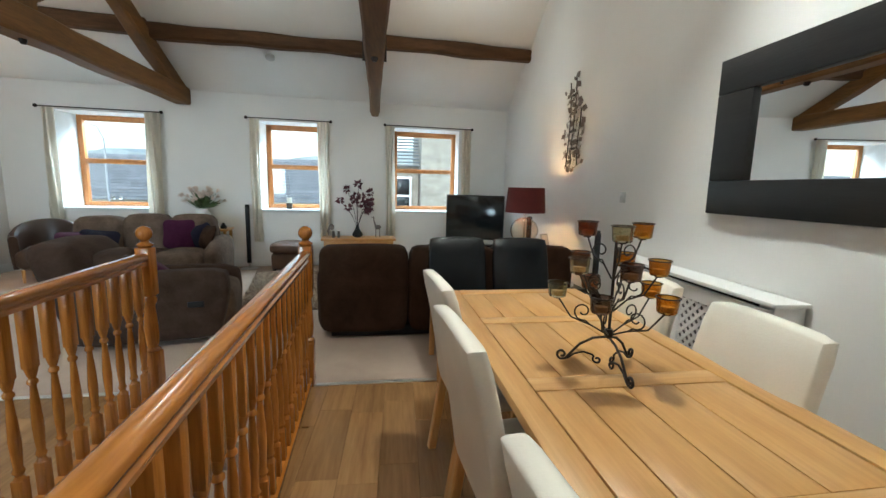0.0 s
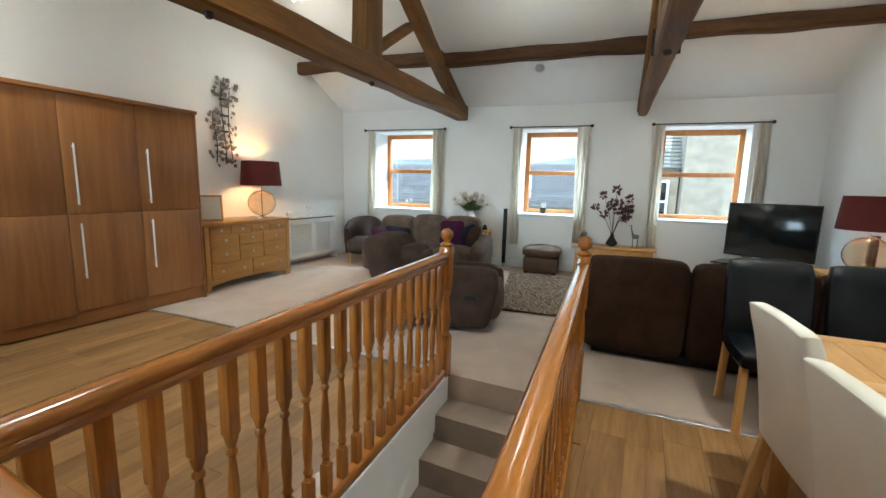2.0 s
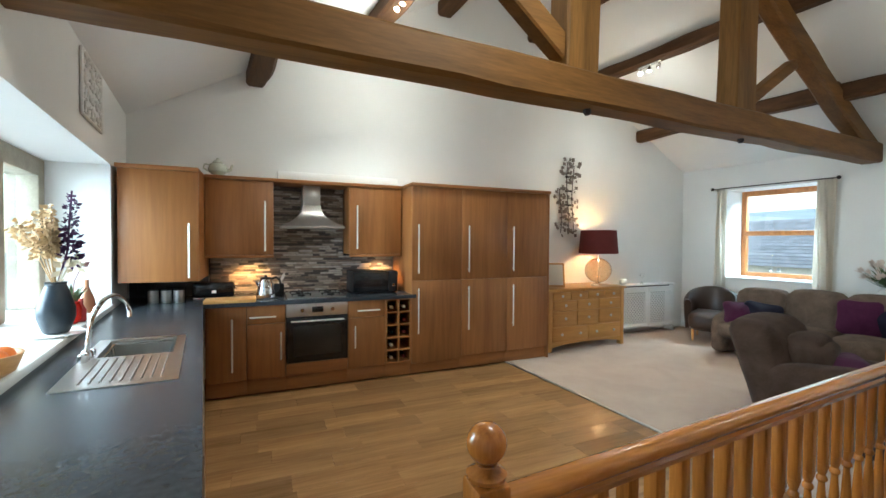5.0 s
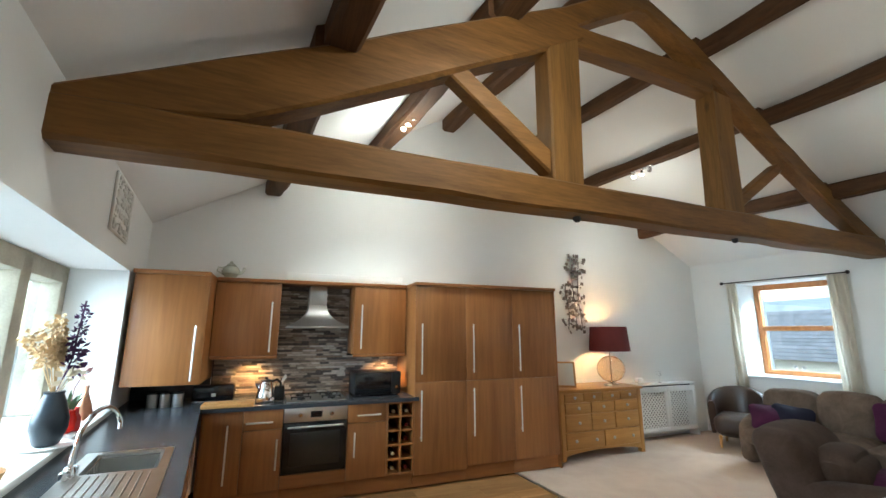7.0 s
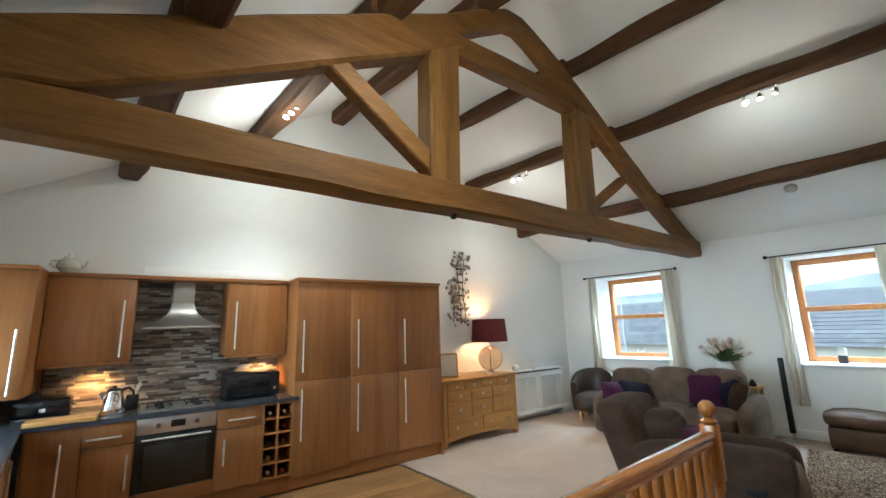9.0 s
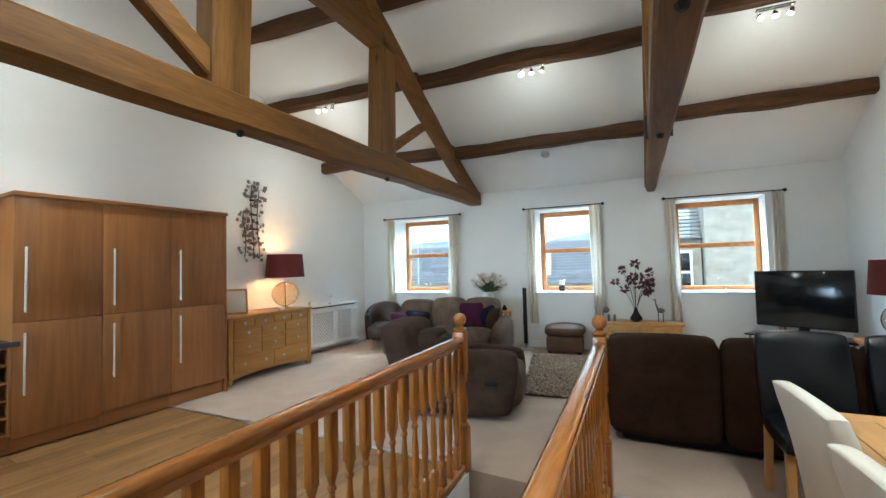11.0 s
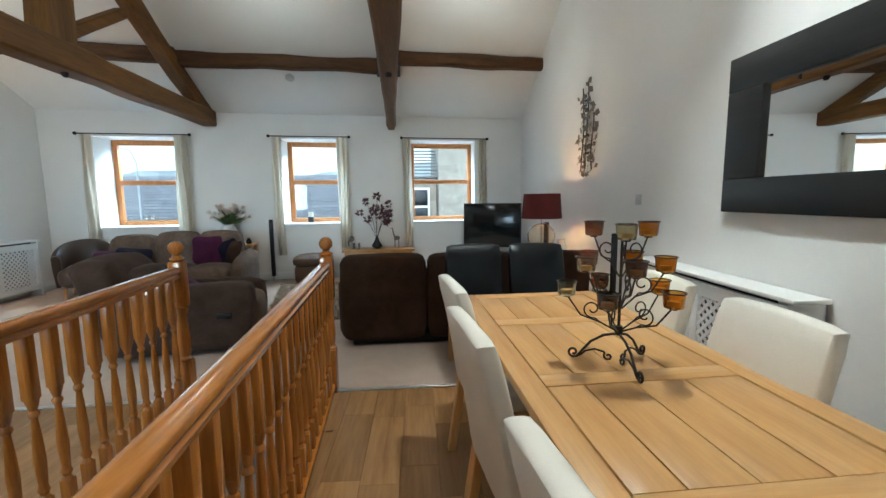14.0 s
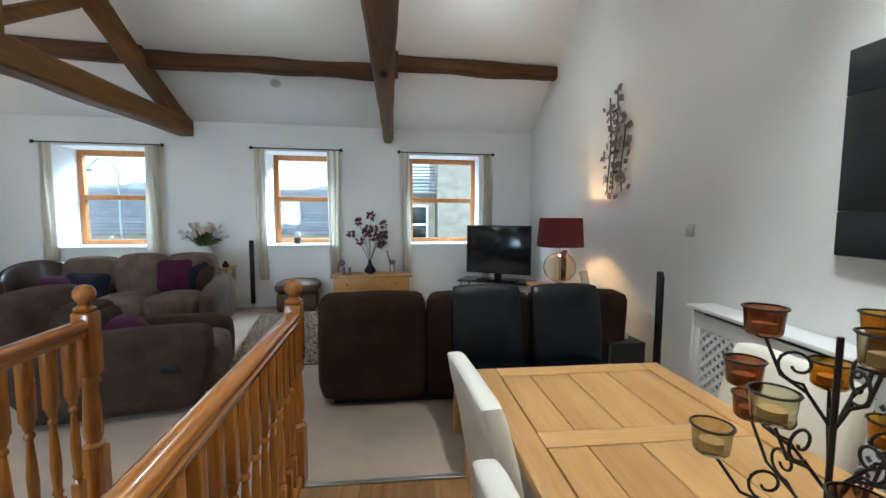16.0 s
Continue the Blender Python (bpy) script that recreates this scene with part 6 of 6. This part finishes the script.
# ---- mirror, switch, wall art ----
mi = thing("wall_mirror", "large mirror in a wide black stained wooden frame", "mirror")
MX = X_RIGHT - 0.002
Y0, Y1, Z0, Z1, FW = 0.95, 2.572, 1.25, 2.135, 0.255
for nm, d in (("frame_board", (MX - 0.045, MX, Y0, Y1, Z0, Z0 + 0.195)), ("frame_board", (MX - 0.045, MX, Y0, Y1, Z1 - 0.195, Z1)), ("frame_board", (MX - 0.0445, MX, Y0, Y0 + FW, Z0 + 0.196, Z1 - 0.196)), ("frame_board", (MX - 0.0445, MX, Y1 - FW, Y1, Z0 + 0.196, Z1 - 0.196))):
    boxed(nm, "black_wood", mi, d, 0.006)
mm, nt, b = material("mirror_silver", 0.0, 1.0)
b.inputs["Base Color"].default_value = (0.92, 0.93, 0.92, 1)
boxed("mirror_glass", mm, mi, (MX - 0.02, MX - 0.006, Y0 + FW - 0.004, Y1 - FW + 0.004, Z0 + 0.191, Z1 - 0.191), 0.0)
sw = thing("light_switch", "brushed steel double light switch on the dining wall", "switch")
boxed("plate", "steel", sw, (MX - 0.008, MX, 3.565, 3.655, 1.275, 1.365), 0.003)
for y in (3.588, 3.632):
    boxed("rocker", "steel", sw, (MX - 0.013, MX - 0.0082, y - 0.009, y + 0.009, 1.302, 1.338), 0.002)
so = thing("wall_socket", "white double wall socket low on the dining wall", "socket")
boxed("plate", "gloss_white", so, (MX - 0.008, MX, 3.99, 4.13, 0.54, 0.62), 0.003)


def wall_art(x, out, y0, y1, z0, z1, seed, label):
    """Three upright metal stems with small square leaves, standing off a wall."""
    t = thing("wall_art", label, "wall decoration")
    rnd = random.Random(seed)
    dark, pale = "iron", plain("tarnished_leaf_%d" % seed, (0.20, 0.165, 0.15), 0.4, 0.7, vary=0.3)
    w = y1 - y0
    for k, (f, b, e) in enumerate(((0.22, 0.0, 0.62), (0.5, 0.02, 1.0), (0.72, -0.02, 0.93))):
        pts = []
        for j in range(9):
            g = j / 8
            pts.append((x + out * 0.03, y0 + w * (f + 0.05 * math.sin(5 * g + k)), z0 + (z1 - z0) * (max(0, b) + (e - b) * g)))
        bm = B()
        tube(bm, pts, 0.0065, 6)
        part("stem", bm, dark, t)
        bm = B()
        for _ in range(34):
            p = Vector(pts[rnd.randrange(9)]) + Vector((out * rnd.uniform(-0.005, 0.02), rnd.uniform(-0.11, 0.11) * w / 0.45, rnd.uniform(-0.05, 0.05)))
            q = Vector(pts[min(range(9), key=lambda i: abs(pts[i][2] - p.z))])
            s = rnd.uniform(0.015, 0.030)
            tube(bm, [q, p], 0.002, 4)
            a = rnd.uniform(-0.5, 0.5)
            box(bm, -0.0015, 0.0015, -s, s, -s, s, 0, Matrix.Translation(p) @ pose(0, 0, 0, math.degrees(a), rnd.uniform(-20, 20), rnd.uniform(-25, 25)))
        part("leaves", bm, pale, t, "small tarnished metal leaves", 0)
    for j in range(4):
        z = z0 + (z1 - z0) * (0.18 + 0.2 * j)
        bm = B()
        box(bm, x + out * 0.022, x + out * 0.032, y0 + w * 0.40, y0 + w * 0.66, z, z + 0.028, 0.002)
        part("plaque", bm, dark, t)
    return t


wall_art(X_RIGHT, -1, 4.44, 4.98, 1.64, 2.60, 3, "tall tangle of dark metal stems and leaves on the dining wall")
wall_art(X_LEFT, 1, 4.03, 4.50, 1.64, 2.72, 8, "tall tangle of dark metal stems and leaves above the chest")

# ---- candle stand on the table ----
cs = thing("candle_stand", "black wrought iron candle tree with coloured glass cups", "candle holder", pose(0.838, 1.456, TZ + 0.0005))
bm = B()
tube(bm, [(0, 0, 0.105), (0, 0, 0.46)], 0.005, 8)
lathe(bm, [(0.012, 0.11), (0.016, 0.125), (0.012, 0.14)], 10)
part("stem", bm, "iron", cs)


def scroll(c, u, w, r0, turns, start, n=18):
    """Points of a spiral round c in the plane of u and w."""
    return [Vector(c) + (Vector(u) * math.cos(start + turns * 6.283 * k / n) + Vector(w) * math.sin(start + turns * 6.283 * k / n)) * r0 * (1 - 0.75 * k / n) for k in range(n + 1)]


up = Vector((0, 0, 1))
for k in range(3):
    a = radians(30 + 120 * k)
    d = Vector((math.cos(a), math.sin(a), 0))
    bm = B()
    tube(bm, [d * 0.128 + up * 0.012, d * 0.105 + up * 0.034, d * 0.075 + up * 0.046, d * 0.045 + up * 0.040] + scroll(d * 0.030 + up * 0.026, d, up, 0.016, -1.1, 1.1)[1:], 0.0036, 6)
    part("foot_scroll", bm, "iron", cs)
    bm = B()
    pts = [Vector((0, 0, 0.112)) + d * 0.004, d * 0.048 + up * 0.100, d * 0.089 + up * 0.072, d * 0.117 + up * 0.035, d * 0.135 + up * 0.010]
    pts += scroll(d * 0.147 + up * 0.024, d, up, 0.020, 1.2, -2.2)[2:]
    tube(bm, pts, 0.0046, 7)
    part("foot", bm, "iron", cs)
cups = [glass("amber_cup", (0.72, 0.40, 0.07), 0.08), glass("smoke_cup", (0.34, 0.24, 0.21), 0.08), glass("clear_cup", (0.72, 0.68, 0.50), 0.08), glass("copper_cup", (0.42, 0.18, 0.09), 0.08)]
wax = plain("cream_wax", (0.55, 0.36, 0.16), 0.5)
idx = 0
for tier, (zc, rc, count, ph) in enumerate(((0.238, 0.174, 5, 16), (0.335, 0.132, 5, 46), (0.445, 0.100, 3, 10))):
    for k in range(count):
        a = radians(ph + 360 / count * k)
        d = Vector((math.cos(a), math.sin(a), 0))
        bm = B()
        z0 = zc - 0.09
        pts = [Vector((0, 0, max(0.12, z0 - 0.045))) + d * 0.006, d * rc * 0.35 + up * z0, d * rc * 0.72 + up * (z0 + 0.022), d * rc * 0.97 + up * (zc - 0.005)]
        tube(bm, pts, 0.0030, 7)
        tube(bm, [d * rc * 0.35 + up * z0] + scroll(d * rc * 0.50 + up * (z0 + 0.045), d, up, 0.034, 1.3, -2.3)[1:], 0.0027, 7)
        arm = part("arm", bm, "iron", cs)
        c = d * rc + up * zc
        bm = B()
        tube(bm, [c + Vector((0.0345 * math.cos(j * 0.3927), 0.0345 * math.sin(j * 0.3927), 0.048)) for j in range(17)], 0.0020, 6, False)
        part("ring", bm, "iron", arm)
        bm = B()
        lathe(bm, [(0.012, -0.006), (0.014, -0.001)], 12, Matrix.Translation(c))
        part("cup_base", bm, "iron", arm)
        bm = B()
        lathe(bm, [(0.026, 0.0), (0.029, 0.004), (0.033, 0.050), (0.0313, 0.050), (0.0273, 0.006), (0.001, 0.005)], 20, Matrix.Translation(c))
        part("glass_cup", bm, cups[(idx * 7 + tier) % 4], arm, "coloured glass tealight cup")
        bm = B()
        lathe(bm, [(0.019, 0.007), (0.019, 0.022)], 14, Matrix.Translation(c))
        part("tealight", bm, wax, arm)
        idx += 1

# ---- ceiling spotlights and detector ----
head_glow = glow("spot_bulb", (1.0, 0.86, 0.66), 12)


def spot_bar(x, v, energy, wash, cone=150, tilt=(0.0, 0.01)):
    z = ceiling_z(v) - 0.165
    t = thing("ceiling_spotlight", "silver bar with three lit spotlights under a purlin", "spotlight", pose(x, yy(v, x), z, 0, 0, TURNED), "spotlights on the purlins")
    boxed("bar", "chrome", t, (-0.16, 0.16, -0.02, 0.02, -0.02, 0.004), 0.004)
    for k, u in enumerate((-0.13, 0.0, 0.13)):
        bm = B()
        m = pose(u, 0, -0.07, 150 + 15 * k, 20 * (k - 1), 0)
        tube(bm, [(u, 0, -0.02), (u, 0, -0.05)], 0.006, 6)
        lathe(bm, [(0.012, -0.035), (0.024, -0.02), (0.032, 0.03), (0.029, 0.03), (0.02, -0.01)], 16, m, False)
        h = part("head", bm, "chrome", t)
        bm = B()
        lathe(bm, [(0.024, 0.012), (0.025, 0.018), (0.012, 0.027)], 14, m)
        part("bulb", bm, head_glow, h)
    eye = Vector((x, yy(v, x), z - 0.13))
    lamp("spotlight", "SPOT", energy, (1.0, 0.94, 0.86), look(eye, eye + Vector((*tilt, -2.0))), 0.05, spot=cone)
    # bodiless fill lamp added below the bar to brighten ceiling and walls
    lamp("spotlight_glow", "POINT", wash, (1.0, 0.92, 0.82), pose(x, yy(v, x), z - 0.42), 0.08)


for x, v, e, w in ((-4.45, 5.22, 12, 3.0), (-1.45, 5.27, 14, 3.0), (0.95, 5.18, 8, 3.0), (-4.4, 1.76, 50, 12), (-1.5, 1.76, 40, 16), (1.0, 1.76, 185, 12)):
    tilt = {-1.5: (-0.8, -0.3), 1.0: (0.2, -0.45)}.get(x, (0.0, 0.01))
    spot_bar(x, v, e, w, 100 if x > 0 and v < V_RIDGE else 105 if x < -4 and v < V_RIDGE else 112 if v < V_RIDGE else 150, tilt)
bm = B()
lathe(bm, [(0.065, 0), (0.065, -0.025), (0.045, -0.042), (0.02, -0.048)], 24, pose(-1.70, yy(6.82, -1.70), ceiling_z(6.82) + 0.004, -30, 0, 0))
tagged(part("smoke_detector", bm, plain("aged_white_plastic", (0.5, 0.5, 0.5), 0.5)), "white round smoke detector on the sloping ceiling", "smoke detector")

# ---- skirting boards and floor strips ----
bm = B()
box(bm, X_LEFT, X_RIGHT, V_WIN - 0.016, V_WIN, 0.0, 0.12, 0.004)
shear(bm)
setting("baseboard", bm, "gloss_white", "white painted skirting board", "skirting board")
bm = B()
box(bm, X_RIGHT - 0.016, X_RIGHT, yy(V_SINK, 2) + 0.01, yy(V_WIN, 2) - 0.03, 0.0, 0.12, 0.004)
setting("baseboard", bm, "gloss_white", "white painted skirting board", "skirting board")
bm = B()
box(bm, X_LEFT, X_LEFT + 0.016, 3.40, yy(V_WIN, -5.5) - 0.03, 0.0, 0.12, 0.004)
setting("baseboard", bm, "gloss_white", "white painted skirting board", "skirting board")
for a, b in ((-4.79, wl1 - 0.05), (wr1 + 0.05, X_RIGHT - 0.02)):
    bm = B()
    beam(bm, (a, carpet_edge(a), 0.004), (b, carpet_edge(b), 0.004), 0.03, 0.007, 0, 1, 0.002)
    setting("threshold_strip", bm, "steel", "bright metal strip between laminate and carpet", "floor strip")

# ---- outside ----
bm = B()
box(bm, -200, 200, -200, 200, -3.7, -3.5)
setting("ground", bm, "ground", "grey yard between the buildings", "ground")
h1 = thing("terrace_house", "house opposite with a grey slate roof and pale wall", "house")
bm = B()
box(bm, -22, -0.6, 17.5, 24.0, -3.5, 0.75)
part("wall", bm, plain("pale_render", (0.62, 0.58, 0.48), 0.9, vary=0.12, scale=1.5), h1)
for k in range(15):
    bm = B()
    y, z = 17.2 + 0.225 * k, 0.70 + 0.125 * k
    beam(bm, (-22.3, y + 0.13, z), (-0.4, y + 0.13, z), 0.30, 0.115, 0, 1, 0.004)
    part("slate_course", bm, "slate", h1)
bm = B()
v = [bm.verts.new(p) for p in ((-22, 17.3, 0.66), (-0.5, 17.3, 0.66), (-0.5, 20.6, 2.5), (-22, 20.6, 2.5), (-0.5, 24, 0.66), (-22, 24, 0.66))]
bm.faces.new((v[0], v[1], v[2], v[3]))
bm.faces.new((v[3], v[2], v[4], v[5]))
bm.faces.new((v[1], v[4], v[2]))
part("roof_deck", bm, "slate", h1)
bm = B()
box(bm, -12, 2, -6.2, -5.8, -3.5, 2.9)
setting("garden_wall", bm, "stone", "tall pale stone wall outside the kitchen window", "wall")
h2 = thing("stone_house", "sandstone house with a white window and slate roof", "house")
bm = B()
box(bm, 0.9, 9.0, 15.0, 24.0, -3.5, 4.2)
part("wall", bm, plain("coursed_sandstone", (0.36, 0.33, 0.27), 0.9, vary=0.3, scale=4, fine=40, relief=0.5), h2)
boxed("downpipe", "iron", h2, (2.9, 2.98, 14.9, 14.98, -3.5, 4.0), 0.01)
boxed("gutter", "iron", h2, (0.8, 9.1, 14.88, 15.0, 4.0, 4.1), 0.01)
h3 = thing("stone_house", "sandstone cottage gable with white sash window and slate roof", "house")
bm = B()
box(bm, -0.35, 0.85, 16.0, 22.0, -3.5, 2.2)
part("wall", bm, plain("weathered_sandstone", (0.30, 0.27, 0.22), 0.9, vary=0.35, scale=5, fine=40, relief=0.5), h3)
for k in range(9):
    bm = B()
    beam(bm, (-0.5, 15.9 + 0.2 * k, 2.15 + 0.14 * k), (0.89, 15.9 + 0.2 * k, 2.15 + 0.14 * k), 0.26, 0.035, 0, 1, 0.004)
    part("slate_course", bm, "slate", h3)
w = boxed("window", "gloss_white", h3, (-0.12, 0.60, 15.94, 16.0, 0.35, 1.75), 0.01)
for z0, z1 in ((0.43, 1.0), (1.08, 1.67)):
    boxed("pane", "black", w, (-0.04, 0.52, 15.93, 15.939, z0, z1), 0.001)
# distant hillside; the haze is put into its pale grey-green colour
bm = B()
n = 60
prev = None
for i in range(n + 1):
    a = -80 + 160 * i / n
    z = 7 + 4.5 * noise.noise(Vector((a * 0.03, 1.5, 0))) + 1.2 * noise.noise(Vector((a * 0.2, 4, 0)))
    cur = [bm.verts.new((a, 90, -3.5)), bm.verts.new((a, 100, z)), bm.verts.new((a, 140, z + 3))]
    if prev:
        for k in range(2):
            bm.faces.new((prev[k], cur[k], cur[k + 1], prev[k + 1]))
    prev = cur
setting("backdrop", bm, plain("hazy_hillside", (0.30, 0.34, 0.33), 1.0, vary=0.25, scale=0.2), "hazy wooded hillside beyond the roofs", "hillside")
galvanised = plain("galvanised_pole", (0.42, 0.44, 0.46), 0.5, vary=0.1)
sl = thing("street_lamp", "pale grey street lamp with a curved arm outside the window", "street lamp", pose(-8.2, 13.2, -3.5))
bm = B()
tube(bm, [(0, 0, 0), (0, 0, 5.6)], [0.045, 0.03], 10)
part("pole", bm, galvanised, sl)
bm = B()
tube(bm, [(0, 0, 5.5), (0, 0, 6.0), (-0.15, 0, 6.35), (-0.5, 0, 6.45), (-0.8, 0, 6.2)], 0.02, 8)
part("arm", bm, galvanised, sl)
bm = B()
lathe(bm, [(0.02, 0), (0.06, -0.04), (0.11, -0.07), (0.07, -0.12)], 16, Matrix.Translation((-0.8, 0, 6.2)))
part("lantern", bm, galvanised, sl)

# ---- laminate planks ----
rnd = random.Random(2)
plank_mesh = {}


floor_ob = bpy.data.objects["floor"]
count = 0
W = 0.192
x = X_LEFT + 0.8
while x < X_RIGHT:
    y = yy(V_SINK, x) - 0.1 - rnd.uniform(0, 1.0)
    x1 = min(x + W, X_RIGHT)
    while y < carpet_edge(x) - 0.03:
        ya, yb = max(y, yy(V_SINK, x)), min(y + 0.62, carpet_edge(x) - 0.016)
        pieces = [(ya, yb, x, x1)]
        xl, xr = x_rail_l(1.6), x_rail_r(1.6)
        if yb > WELL_Y0 - 0.03 and x1 > xl - 0.12 and x < xr + 0.12:
            pieces = []
            if ya < WELL_Y0 - 0.04:
                pieces.append((ya, WELL_Y0 - 0.035, x, x1))
            yc = max(ya, WELL_Y0 - 0.032)
            if x < x_rail_l(yb) - 0.04:
                pieces.append((yc, yb, x, min(x1, x_rail_l(yb) - 0.034)))
            if x1 > x_rail_r(yc) + 0.04:
                pieces.append((yc, yb, max(x, x_rail_r(yc) + 0.034), x1))
        for pa, pb, xa, xb in pieces:
            if pb - pa > 0.03 and xb - xa > 0.01 and count < 300:
                key = (round(pb - pa, 2), round(xb - xa, 3))
                if key not in plank_mesh:
                    bm = B()
                    box(bm, 0.0006, xb - xa - 0.0006, 0.0006, key[0] - 0.0006, -0.0115, 0.0, 0.001)
                    plank_mesh[key] = mesh_of("plank", bm, "plank", 0)
                ob = new("plank", plank_mesh[key])
                ob.parent, ob.location = floor_ob, (xa, pa, 0.0)
                count += 1
        y += 0.62
    x += W
